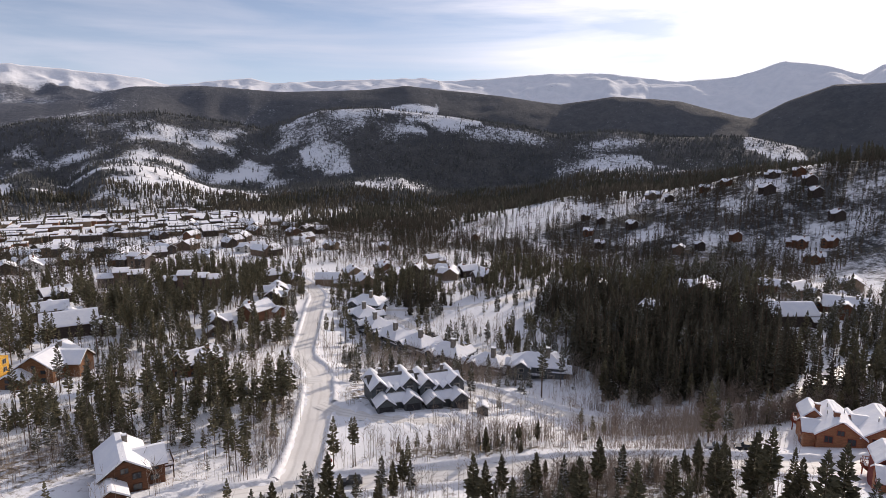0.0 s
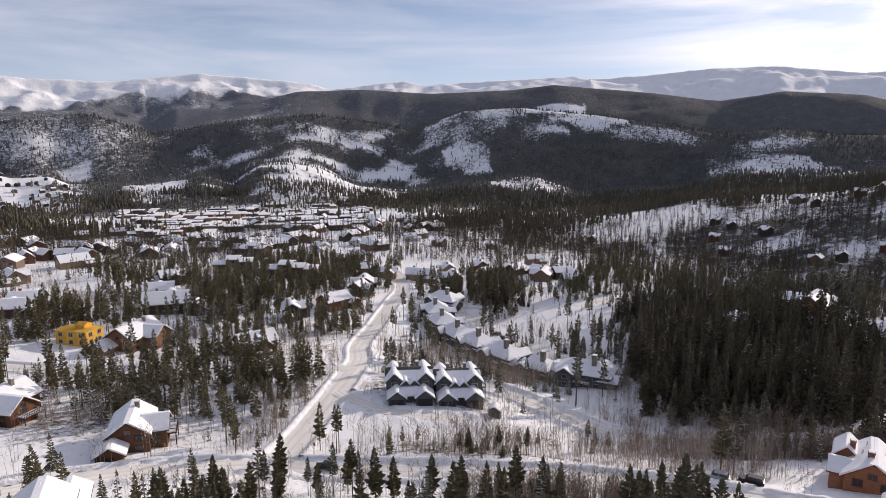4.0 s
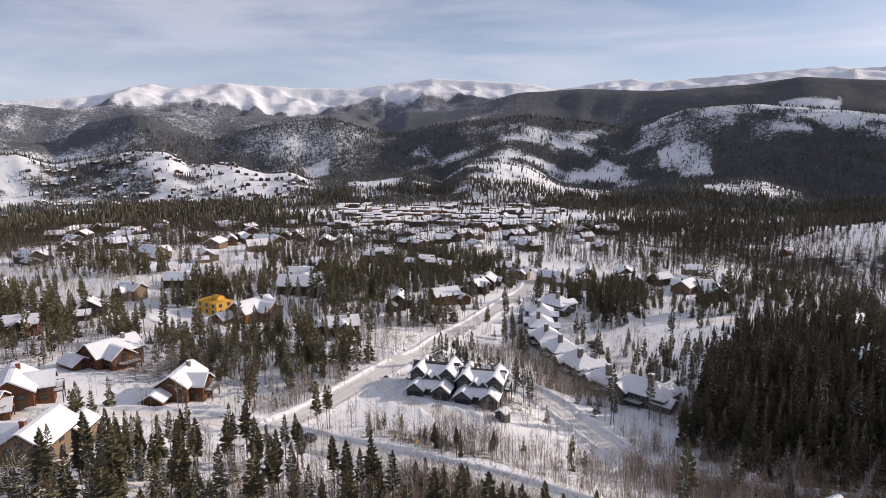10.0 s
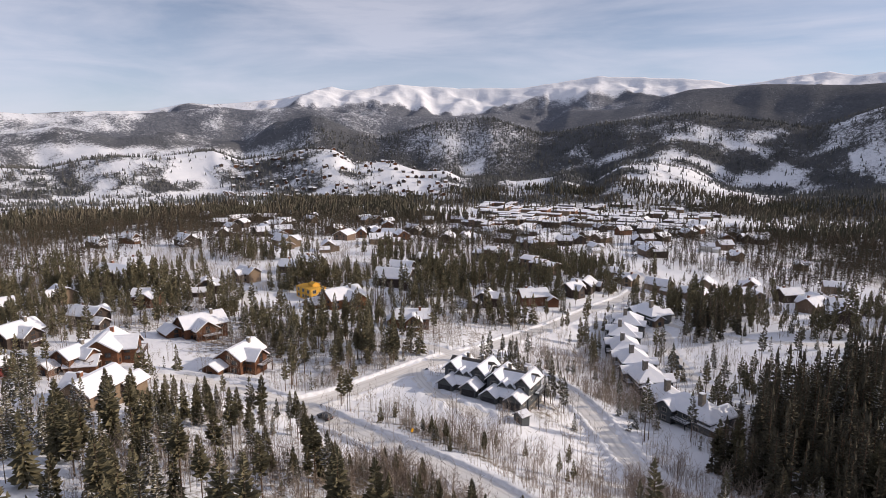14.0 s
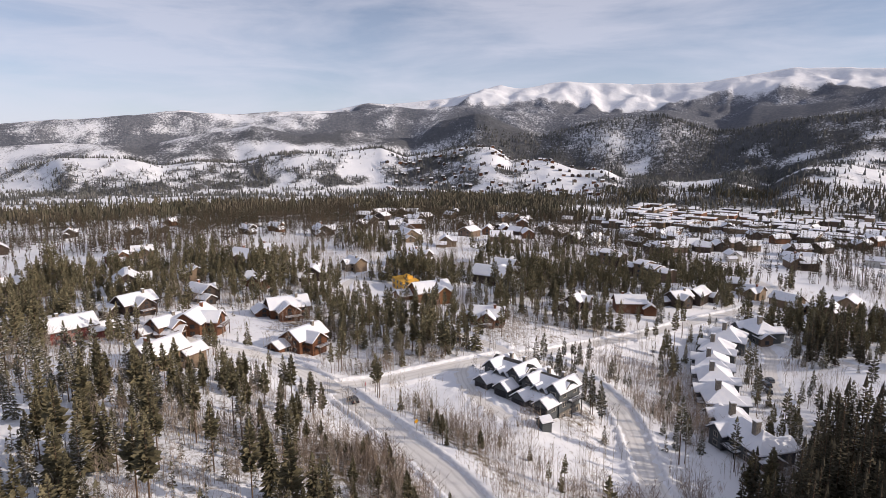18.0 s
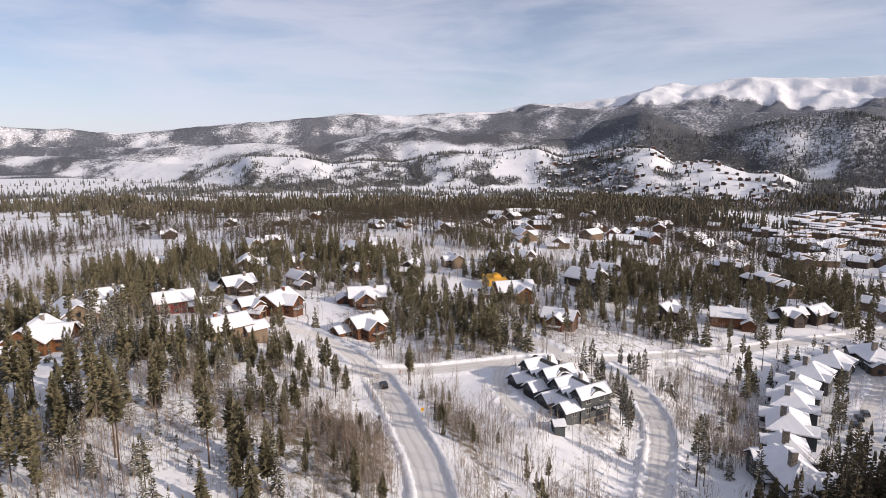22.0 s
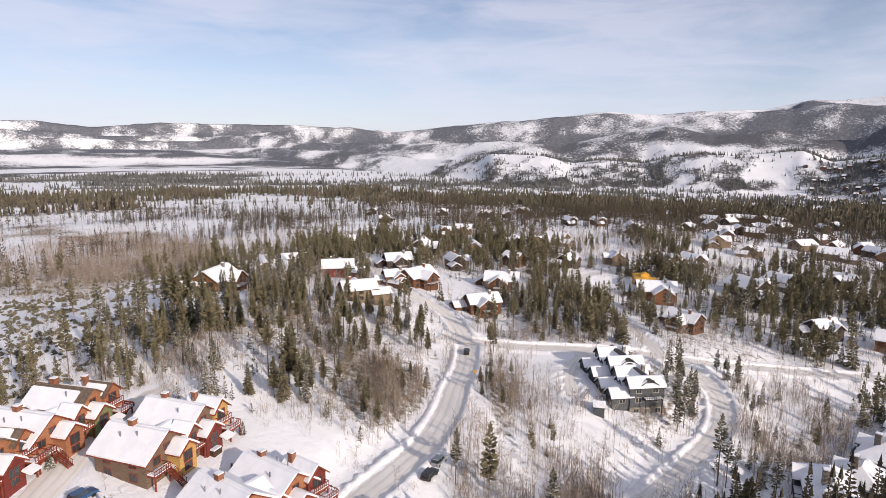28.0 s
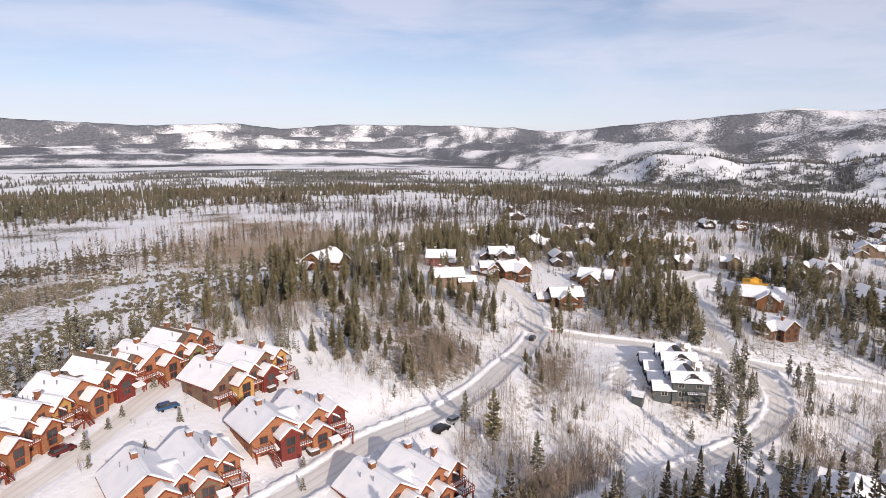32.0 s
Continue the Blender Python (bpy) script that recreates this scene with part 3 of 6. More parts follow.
def road_distance(x, y):
    """Distance outside the nearest road's edge (negative on it), and that road's height."""
    x, y = np.asarray(x, float).ravel(), np.asarray(y, float).ravel()
    best, level = np.full(len(x), 1e9), np.zeros(len(x))
    near = (np.abs(x) < 330) & (np.abs(y) < 360)
    xs, ys = x[near], y[near]
    b, lv = best[near], level[near]
    for k in range(0, len(ROAD_XY)):
        d = np.hypot(xs - ROAD_XY[k, 0], ys - ROAD_XY[k, 1]) - ROAD_W[k]
        m = d < b
        b[m], lv[m] = d[m], ROAD_Z[k]
    best[near], level[near] = b, lv
    return best, level


def height(x, y):
    """The ground as built: the bare height, cut to the roads, with ploughed banks beside them."""
    x, y = np.atleast_1d(np.asarray(x, float)), np.atleast_1d(np.asarray(y, float))
    z = bare_height(x, y)
    d, level = road_distance(x, y)
    f = 1 - smooth(0.5, 12, d)
    z = z * (1 - f) + level * f
    lumps = 0.5 + value_noise(x / 2.3, y / 2.3, 31) + 0.6 * value_noise(x / 7, y / 7, 33)
    z = z + 0.5 * lumps * np.exp(-((d - 1.4) / 0.9) ** 2) - 0.25 * (d < 0.1)
    return z


def ground_at(x, y):
    return float(height(x, y)[0])


# Groves: x, y, half length, half width, turn, share of room that is wooded.
SPRUCE = [(150, 78, 50, 76, -24, 1.0), (122, 30, 34, 20, -30, 1.0), (182, 40, 16, 34, 0, 0.7), (120, 165, 30, 30, 0, 0.8), (215, 190, 80, 60, 0, 0.25), (24, 186, 24, 14, 0, 0.5), (160, 18, 20, 12, -10, 0.85), (156, -8, 30, 13, -5, 0.8)]
OPEN = [(22, -18, 40, 26, 0, 1.0), (60, -30, 45, 22, -20, 0.9), (-300, 10, 110, 35, 15, 0.9), (-30, 120, 14, 80, 12, 0.8), (168, -102, 58, 50, 0, 1.0), (-540, 850, 400, 290, 0, 0.94), (150, 690, 120, 110, 20, 0.75), (280, 640, 60, 60, 0, 0.5), (-330, 560, 150, 60, 20, 0.5), (-150, 520, 160, 50, 0, 0.5), (60, 150, 60, 22, 0, 0.9), (68, 176, 40, 18, 15, 0.9), (25, 62, 52, 24, -28, 0.72), (0, 297, 95, 34, 0, 0.65), (151, 214, 22, 14, 0, 0.9), (70, 112, 40, 10, -35, 0.35),
        (-120, -290, 190, 70, 0, 0.85), (60, -270, 130, 72, 0, 0.95), (25, -97, 20, 11, 20, 0.9), (40, -71, 46, 7, 2, 0.75), (30, -86, 24, 8, 10, 0.5), (95, -75, 60, 10, 0, 0.55), (80, -112, 46, 30, 0, 0.3), (90, -225, 90, 50, 0, 0.97), (-60, -240, 60, 40, 0, 0.8)]

# Rows of trees in the open: along the hill road, by the grey house, across the town.
STRIPS = [(34, -42, 42, 4.5, 4, 0.75), (72, -27, 14, 5, -20, 0.5), (26, 28, 16, 4, -5, 0.8), (24, 72, 14, 8, -30, 0.45), (-470, 560, 170, 9, 40, 0.6), (-330, 760, 90, 8, 30, 0.6), (-760, 880, 160, 9, 30, 0.7), (-480, 1130, 300, 14, 25, 0.6)]

PINEWOODS = [(-38, -36, 34, 44, 10, 0.72), (68, -146, 44, 24, 20, 0.28), (-3, -114, 13, 30, 15, 0.85), (-100, 70, 40, 40, 0, 0.6), (-60, -20, 30, 30, 0, 0.5), (95, -108, 12, 16, 0, 0.5), (20, -110, 26, 10, 0, 0.4), (8, -150, 34, 20, 20, 0.62), (40, -118, 26, 22, 20, 0.3), (-170, 60, 40, 14, 20, 0.5), (-150, -30, 60, 18, 10, 0.5), (-88, 115, 30, 52, 10, 0.85), (-130, 170, 40, 40, 0, 0.6), (-140, 138, 50, 26, 10, 0.8), (72, -86, 28, 14, -10, 0.35), (-56, -92, 24, 14, 10, 0.6), (-14, -100, 16, 12, 0, 0.6), (55, -140, 48, 36, 10, 0.4), (20, -105, 34, 20, 10, 0.5), (84, -112, 22, 22, 0, 0.4), (96, -82, 15, 9, 0, 0.5)]

# Leafless thickets, in the same form.
THICKETS = [(74, -118, 55, 34, 0, 0.42), (74, -84, 34, 17, -10, 0.95), (66, -28, 46, 24, -25, 0.95), (70, 60, 60, 12, -30, 0.9), (10, 75, 22, 40, 20, 0.9), (-10, -235, 90, 34, 10, 0.35), (-175, -350, 130, 70, 40, 1.0),
            (34, -39, 40, 6, 5, 1.0), (-40, -30, 25, 40, 0, 0.7), (-60, 90, 25, 60, 0, 0.6), (120, 0, 50, 12, -15, 0.9), (100, -35, 34, 16, -10, 0.9), (180, -20, 34, 16, 0, 0.9), (130, -12, 45, 14, -5, 1.0), (25, 60, 48, 20, -28, 0.95), (34, -43, 44, 6, 4, 1.0)]


def inside(x, y, zone):
    return within(x / PLAN, y / PLAN, zone)


def within(x, y, zone):
    cx, cy, rx, ry, turn, amount = zone
    c, s = math.cos(radians(turn)), math.sin(radians(turn))
    u, v = ((x - cx) * c + (y - cy) * s) / rx, (-(x - cx) * s + (y - cy) * c) / ry
    return amount * (1 - smooth(0.8, 1.15, np.hypot(u, v)))


def density(x, y):
    """Share of the room that conifers take up."""
    x, y = x / PLAN, y / PLAN
    r = np.hypot(x, y)
    d = 0.36 + 0.1 * smooth(350, 480, r) + 3.0 * fbm(x / 50, y / 50, 3, 61)
    az = np.degrees(np.arctan2(-x, y))
    az = np.where(az < -100, az + 360, az)
    belt = smooth(44, 54, az) * (1 - smooth(94, 106, az)) * smooth(560, 700, r) * (1 - smooth(1150, 1300, r))
    d = d + 0.36 * belt + 0.08 * smooth(300, 460, r)
    d = d + 0.55 * smooth(420, 520, r) * (1 - smooth(820, 960, r)) * smooth(-10, -2, az) * (1 - smooth(12, 20, az))
    d = d * (1 - 0.96 * smooth(58, 68, az) * (1 - smooth(104, 112, az)) * smooth(1080, 1150, r))
    plain = smooth(108, 122, az) * smooth(330, 430, r)
    d = d * (1 - plain) + plain * np.clip(0.06 + 3.0 * fbm(r / 110, az / 20, 3, 63) + 1.6 * fbm(x / 70, y / 70, 3, 64), 0.02, 0.6)
    hill = smooth(-2, -8, az) * smooth(380, 500, r)
    d = d + (0.8 + 3.6 * fbm(x / 55, y / 55, 3, 65) - d) * hill
    d = d + (0.85 - d) * smooth(-2, -8, az) * smooth(880, 980, r)
    d = d + 0.42 * smooth(-12, -24, az) * smooth(140, 190, r) * (1 - smooth(430, 520, r))
    for z in PINEWOODS:
        d = np.maximum(d, within(x, y, z) * (0.9 + 2.4 * fbm(x / 22, y / 22, 2, 67)))
    ragged = 2.2 * fbm(x / 26, y / 26, 3, 66)
    for z in SPRUCE:
        d = np.maximum(d, np.clip(within(x, y, z) * (1.05 + ragged), 0, 1))
    for z in OPEN:
        d = d * (1 - within(x, y, z))
    for z in PINEWOODS[1:3] + PINEWOODS[-1:] + STRIPS:
        d = np.maximum(d, within(x, y, z) * (0.9 + 2.4 * fbm(x / 22, y / 22, 2, 67)))
    return np.clip(d, 0, 1)



def stature(x, y):
    """How tall trees grow: young ones stand on the banks above the road."""
    x, y = x / PLAN, y / PLAN
    return 1 - 0.42 * within(x, y, (72, -84, 40, 14, -8, 1.0)) - 0.5 * within(x, y, (40, -36, 60, 22, -6, 1.0)) - 0.35 * within(x, y, (20, 58, 55, 30, -25, 1.0)) - 0.22 * within(x, y, (30, -98, 50, 28, 10, 1.0))


def thicket(x, y):
    """Share of the room that leafless aspens and willows take up."""
    x, y = x / PLAN, y / PLAN
    t = 0.36 + 2.4 * fbm(x / 40, y / 48, 3, 81)
    for z in THICKETS:
        t = np.maximum(t, within(x, y, z))
    for z in OPEN[:2]:
        t = t * (1 - 0.6 * within(x, y, z))
    t = np.maximum(t, within(x, y, THICKETS[-1]))
    for z in (OPEN[4], OPEN[-1], (60, -225, 150, 60, 0, 0.85)):
        t = t * (1 - 0.97 * within(x, y, z))
    return np.clip(t, 0, 1)


# Felled or burnt openings and open slopes on the far hills: bearing, distance, half width in degrees, half depth, strength.
CUTS = [
    (-35.7, 2006, 2.7, 1000, 0.5), (-20.5, 1607, 7, 501, 0.4), (-18.9, 2190, 2.5, 40, 0.4), (-9, 2226, 4.8, 40, 0.8), (-1.4, 2274, 3.8, 40, 0.6), (1.6, 2687, 3, 388, 0.8),
    (1.9, 2188, 2.2, 40, 0.5), (2.9, 1759, 4.5, 250, 0.7), (9, 2122, 2.2, 59, 0.8), (9.1, 2275, 5, 60, 0.5), (18.1, 1468, 2.8, 62, 0.8), (18.9, 2275, 3, 40, 0.5),
    (23.5, 2082, 4.9, 71, 0.4), (24.4, 1643, 4.9, 334, 0.9), (25.6, 2262, 4.7, 43, 0.5), (28.9, 1179, 11.9, 97, 0.7), (32.5, 2036, 2.9, 40, 0.4), (38.5, 1725, 1.4, 319, 0.9),
    (39.3, 1759, 3.1, 317, 0.9), (44.4, 2125, 1.3, 40, 0.8), (50, 1583, 2.6, 83, 0.8), (54.5, 1924, 5.8, 359, 0.5)]

# Openings with cleaner edges: corners as bearing and distance.
CLEARINGS = [
    [(11.5, 2160), (6.6, 2150), (6.4, 2030), (9.2, 2020), (11.1, 2080)], [(7.0, 1623), (4.8, 1850), (1.9, 1850), (-1.6, 1850), (0.1, 1534), (3.9, 1455)],
    [(-13.6, 2053), (-16.7, 2093), (-19.7, 2122), (-25.2, 2007), (-25.4, 1700), (-15.5, 1650)], [(-28.3, 2980), (-30.4, 2950), (-34.9, 2193), (-32.9, 2139), (-29.7, 2237)],
    [(-16.3, 2164), (-18.9, 2247), (-21.6, 2251), (-20.6, 2154)],
    [(29.7, 1313), (27.4, 1493), (24.7, 1800), (21.8, 1780), (19.2, 1700), (15.3, 1586), (18.9, 1329), (27.2, 1273)],
    [(42.1, 1472), (39.4, 1700), (38.0, 1720), (36.1, 1680), (36.8, 1410), (39.8, 1390)],
    [(13.5, 2311), (11.1, 2357), (6.6, 2343), (2.7, 3109), (-2.0, 3135), (-1.9, 3068), (0.5, 2300), (3.2, 2285), (4.0, 2275), (8.8, 2268)],
    [(1.3, 2242), (-3.3, 2600), (-6.2, 2291), (-3.5, 2245), (-1.0, 2231)], [(4.5, 2225), (0.3, 2209), (-2.2, 2190), (1.6, 2174)],
    [(25.9, 2221), (22.1, 2315), (16.2, 2316), (18.8, 2241), (23.7, 2186)]]


def in_clearing(az, r, corners):
    """True inside a many-sided opening."""
    odd = np.zeros(np.shape(az), bool)
    for (a0, r0), (a1, r1) in zip(corners, corners[1:] + corners[:1]):
        cross = (r0 > r) != (r1 > r)
        odd ^= cross & (az < (a1 - a0) * (r - r0) / ((r1 - r0) or 1e-6) + a0)
    return odd


def woods(x, y):
    """How wooded the slopes are, 0 to 1: about a half gives a mottle of trees and snow."""
    x, y = np.asarray(x, float) / PLAN, np.asarray(y, float) / PLAN
    r, az = np.hypot(x, y), np.degrees(np.arctan2(-x, y))
    az = np.where(az < -100, az + 360, az)
    w = np.interp(az, [-60, -25, 0, 15, 30, 40, 55, 70, 95, 115, 150, 200], [0.75, 0.9, 0.96, 0.94, 0.88, 0.86, 0.74, 0.62, 0.6, 0.6, 0.6, 0.5])
    high = np.interp(az, [-60, 5, 25, 40, 60, 90, 150, 200], [0.98, 1.0, 0.9, 0.8, 0.7, 0.66, 0.6, 0.55])
    w = w + (high - w) * smooth(2500, 3200, r)
    line = np.interp(az, [-60, -33, -24, -10, 5, 20, 30, 44, 60, 68, 90, 104, 112, 200], [3600, 3680, 3720, 3820, 3950, 4200, 4300, 4260, 4260, 4420, 4520, 4600, 4720, 4720])
    crest = spurs(az, r)
    peak = smooth(-60, 90, r + 300 * fbm(az / 5, r / 500, 4, 77) + 160 * fbm(az / 1.1, r / 160, 3, 78) - np.interp(az, [8, 24], [0, 300]) * (crest - 0.62) - line)
    rocks = 0.05 + 0.5 * smooth(0.6, 0.85, crest) * (0.4 + 1.6 * fbm(az / 0.9, r / 90, 3, 79))
    w = w + (rocks - w) * peak
    w = w + 0.5 * fbm(x / 520, y / 520, 4, 41) + 0.5 * fbm(x / 150, y / 150, 4, 44)
    u, v = x + 120 * fbm(x / 400, y / 400, 3, 56), y + 120 * fbm(x / 400, y / 400, 3, 57)
    w = w + np.interp(az, [-60, 20, 60, 200], [0.5, 0.55, 0.5, 0.5]) * (0.47 - ridged(u / 330, v / 330, 3, 9)) * (1 - peak)
    # Logged slopes over the town: streaks of snow and slash along the hill.
    logged = smooth(10, 15, az) * (1 - smooth(33, 37, az)) * smooth(1330, 1400, r + 0.4 * u - 0.4 * x) * (1 - smooth(2150, 2350, r))
    w = w + (0.64 + 2.0 * fbm(r / 45, az / 4, 3, 36) + 1.2 * fbm(x / 60, y / 60, 3, 37) - w) * logged
    built = smooth(42, 48, az) * (1 - smooth(66, 70, az)) * smooth(1350, 1420, r) * (1 - smooth(1950, 2050, r))
    w = w + (0.42 + 1.5 * fbm(x / 70, y / 70, 3, 35) + 1.2 * fbm(r / 30, az / 3, 3, 34) - w) * built
    # West of the town: open bluffs, a dark strip behind them, patchy slopes, then close woods up to the ridge.
    wander = 1 + (0.05 - 0.035 * smooth(98, 118, az)) * fbm(az / 7, r * 0, 3, 55)
    ra = np.interp(az, [40, 55, 70, 97, 120, 150], [1650, 1900, 2150, 2300, 3850, 3850]) * wander
    rb = np.interp(az, [40, 70, 97, 120, 150], [2400, 2800, 3050, 4060, 4060]) * wander
    west = smooth(56, 68, az)
    bluff = np.clip(0.36 + 1.6 * fbm(x / 130, y / 130, 3, 46) + 1.3 * fbm(x / 35, y / 35, 3, 40), 0.05, 0.95)
    slope = 0.48 + 1.9 * fbm(x / 260, y / 260, 4, 45) + 0.7 * fbm(x / 70, y / 70, 3, 44)
    close = 0.62 + 1.5 * fbm(x / 210, y / 210, 4, 43) + 0.6 * fbm(x / 60, y / 60, 3, 39)
    hills = bluff + (0.85 - bluff) * smooth(0, 40, r - ra) * smooth(0.0, 0.25, 0.3 + fbm(x / 150, y / 150, 2, 42))
    hills = hills + (slope - hills) * smooth(110, 200, r - ra)
    hills = hills + (close - hills) * smooth(-260, -80, r - rb)
    hills = hills + (np.clip(0.28 + 1.1 * fbm(az / 1.3, r / 90, 3, 79), 0.05, 0.8) - hills) * peak
    w = w + (hills - w) * west * (1 - built)
    spread = 0.7 + 1.5 * fbm(x / 150, y / 150, 4, 32) + 0.7 * (0.5 - ridged(u / 200, v / 200, 3, 9)) + 0.6 * fbm(x / 40, y / 40, 2, 33)
    w = w + (spread - w) * smooth(104, 114, az)
    flat = smooth(100, 112, az) * (1 - smooth(-60, 60, r - np.interp(az, [97, 120], [1950, 3650])))
    bands = np.clip(0.36 + 2.2 * fbm(r / 170, az / 16, 3, 47) + 1.2 * fbm(x / 120, y / 120, 3, 38), 0.1, 0.85)
    w = w + (bands - w) * flat
    wx, wy = 90 * fbm(x / 110, y / 110, 3, 48), 90 * fbm(x / 110, y / 110, 3, 49)
    for c_az, c_r, half_az, half_r, amount in CUTS:
        u, v = (az - c_az + wx / r * 57) / (half_az + 0.4), (r - c_r + wy) / (min(half_r, 260) + 15)
        edge = 0.5 * np.maximum(np.abs(u), np.abs(v)) + 0.5 * np.hypot(u, v) + 0.5 * fbm(x / 45, y / 45, 3, 50)
        w = w - amount * 0.5 * (1 - smooth(0.6, 1.1, edge))
    for corners in CLEARINGS:
        w = np.where(in_clearing(az + wx / r * 14, r + 0.25 * wy, corners), np.minimum(w, 0.4 + 0.7 * fbm(x / 60, y / 60, 3, 50)), w)
    w = np.clip(w, 0.08, 0.88)
    near = np.clip(density(x * PLAN, y * PLAN) * 0.6 + 0.1 * smooth(-6, -16, az) * (r > 500), 0, 0.66) * smooth(330, 560, r)
    s = smooth(1000, 1350, r)
    return near * (1 - s) + w * s


def ground_sheet():
    az = np.concatenate([np.arange(-46, 156, 0.3), np.arange(156, 314, 1.0)])
    r = np.concatenate([np.arange(0.5, 330, 3.0), np.arange(330, 1000, 11), np.arange(1000, 3700, 28), np.arange(3700, 4600, 20), [4600, 4640, 4700]])
    a, rr = np.meshgrid(np.radians(az), r * PLAN, indexing="ij")
    x, y = (-np.sin(a) * rr).ravel(), (np.cos(a) * rr).ravel()
    z = height(x, y)
    na, nr = a.shape
    i, j = np.meshgrid(np.arange(na), np.arange(nr - 1), indexing="ij")
    k = (i + 1) % na
    quads = np.stack([i * nr + j, i * nr + j + 1, k * nr + j + 1, k * nr + j], -1).reshape(-1, 4)
    me = raw_mesh("ground", np.stack([x, y, z], -1), quads, GROUND, True)
    d, _ = road_distance(x, y)
    for key, value in (("woods", woods(x, y)), ("scrub", brush(x, y) * smooth(1.5, 5, d)), ("frost_haze", frost_haze(x, y))):
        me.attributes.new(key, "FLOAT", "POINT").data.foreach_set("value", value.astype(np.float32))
    return tagged(new("ground", me), "snow-covered valley floor and forested mountain slopes", "ground", kind="structure")


def frost_haze(x, y):
    """How much frosting and painted distance haze pale the far woods, 0 to 1, by distance and bearing."""
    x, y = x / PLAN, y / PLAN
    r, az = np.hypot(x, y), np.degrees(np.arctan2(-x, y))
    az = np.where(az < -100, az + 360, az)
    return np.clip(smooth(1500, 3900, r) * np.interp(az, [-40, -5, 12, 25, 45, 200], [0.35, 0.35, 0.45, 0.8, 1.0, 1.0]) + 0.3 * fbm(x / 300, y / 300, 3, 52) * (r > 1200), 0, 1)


def brush(x, y):
    """How much scrub and grass shows through the snow, 0 to 1."""
    x, y = x / PLAN, y / PLAN
    r = np.hypot(x, y)
    b = 0.24 + 0.4 * thicket(x * PLAN, y * PLAN) + 1.1 * fbm(np.asarray(x) / 60, np.asarray(y) / 60, 4, 51) + 0.06 * within(x, y, (80, -250, 90, 60, 0, 1.0)) - within(x, y, (160, -112, 62, 40, 0, 1.0))
    az = np.degrees(np.arctan2(-x, y))
    b = b + ((az > 106) | (az < -150)) * smooth(250, 340, r) * (0.12 + 1.2 * fbm(r / 60, az / 20, 3, 53))
    return np.clip(b, 0, 1) * (1 - smooth(1200, 1500, r))


ground_sheet()


def road_mesh(name, width, line, lift):
    side = np.gradient(line, axis=0)
    side = np.stack([-side[:, 1], side[:, 0]], -1) / np.linalg.norm(side, axis=1)[:, None]
    z = np.convolve(np.pad(bare_height(line[:, 0], line[:, 1]), 4, mode="edge"), np.ones(9) / 9, mode="valid")
    across = np.linspace(-1, 1, 17)
    p = line[:, None, :] + side[:, None, :] * across[None, :, None] * (width + 0.3)
    crown = (1 - across**2) * 0.05 + 0.02 * np.sin(across * 9)
    v = np.concatenate([p, (z[:, None] + crown[None] + lift)[..., None]], -1).reshape(-1, 3)
    i, j = np.meshgrid(np.arange(len(line) - 1), np.arange(16), indexing="ij")
    f = np.stack([i * 17 + j, i * 17 + j + 1, (i + 1) * 17 + j + 1, (i + 1) * 17 + j], -1).reshape(-1, 4)
    me = raw_mesh(name, v, f, PACKED, True)
    me.attributes.new("across", "FLOAT", "POINT").data.foreach_set("value", np.tile(across, len(line)).astype(np.float32))
    return me


for n, (key, (w, l)) in enumerate(LINES.items()):
    tagged(new("road", road_mesh("road", w, l, 0.02 + 0.012 * n)), "ploughed road of packed pale snow", "road", kind="structure")



def berm(width, line, seed):
    """Ploughed ridges of snow along both edges of a road, left out where another road joins."""
    side = np.gradient(line, axis=0)
    side = np.stack([-side[:, 1], side[:, 0]], -1) / np.linalg.norm(side, axis=1)[:, None]
    v, f = [], []
    for s in (-1, 1):
        n = 5 * len(line) * (s > 0)
        spots = line[:, None] + s * side[:, None] * (width + np.array([-0.1, 0.45, 1.0, 1.7, 2.8]))[None, :, None]
        g = height(spots[..., 0].ravel(), spots[..., 1].ravel()).reshape(-1, 5)
        clear = road_distance(spots[:, 2, 0], spots[:, 2, 1])[0] > 0.6
        uneven = 0.4 + 0.8 * value_noise(line[:, 0] / 3, line[:, 1] / 3, seed + s + 40)
        top = np.maximum(g[:, 0] + 0.2, g[:, 3])
        z = np.stack([g[:, 0] - 0.1, top + 0.28 * uneven, top + 0.46 * uneven, top + 0.22 * uneven, g[:, 4] - 0.15], -1)
        v += np.concatenate([spots, z[..., None]], -1).reshape(-1, 3).tolist()
        for k in np.flatnonzero(clear[:-1] & clear[1:]):
            for j in range(4):
                a = n + int(k) * 5 + j
                f.append((a, a + 1, a + 6, a + 5) if s < 0 else (a, a + 5, a + 6, a + 1))
    return raw_mesh("snow_bank", v, f, BANK_SNOW, True)


for n, key in enumerate(("hill_road", "main_road", "curve_road", "west_road")):
    w, l = LINES[key]
    near = l[np.hypot(l[:, 0] - 40, l[:, 1]) < 190]
    pieces = along(near, 1.6)
    tagged(new("snow_bank", berm(w, pieces, n)), "ploughed snow bank along the road's edges", "snow bank", "ploughed banks")

# ---- houses ----
SHARED = {}


def shared(key, make, mat):
    """Mesh data made once for alike pieces."""
    if key not in SHARED:
        bm = make()
        me = bpy.data.meshes.new(key[0])
        bm.to_mesh(me)
        bm.free()
        me.materials.append(mat)
        SHARED[key] = me
    return SHARED[key]


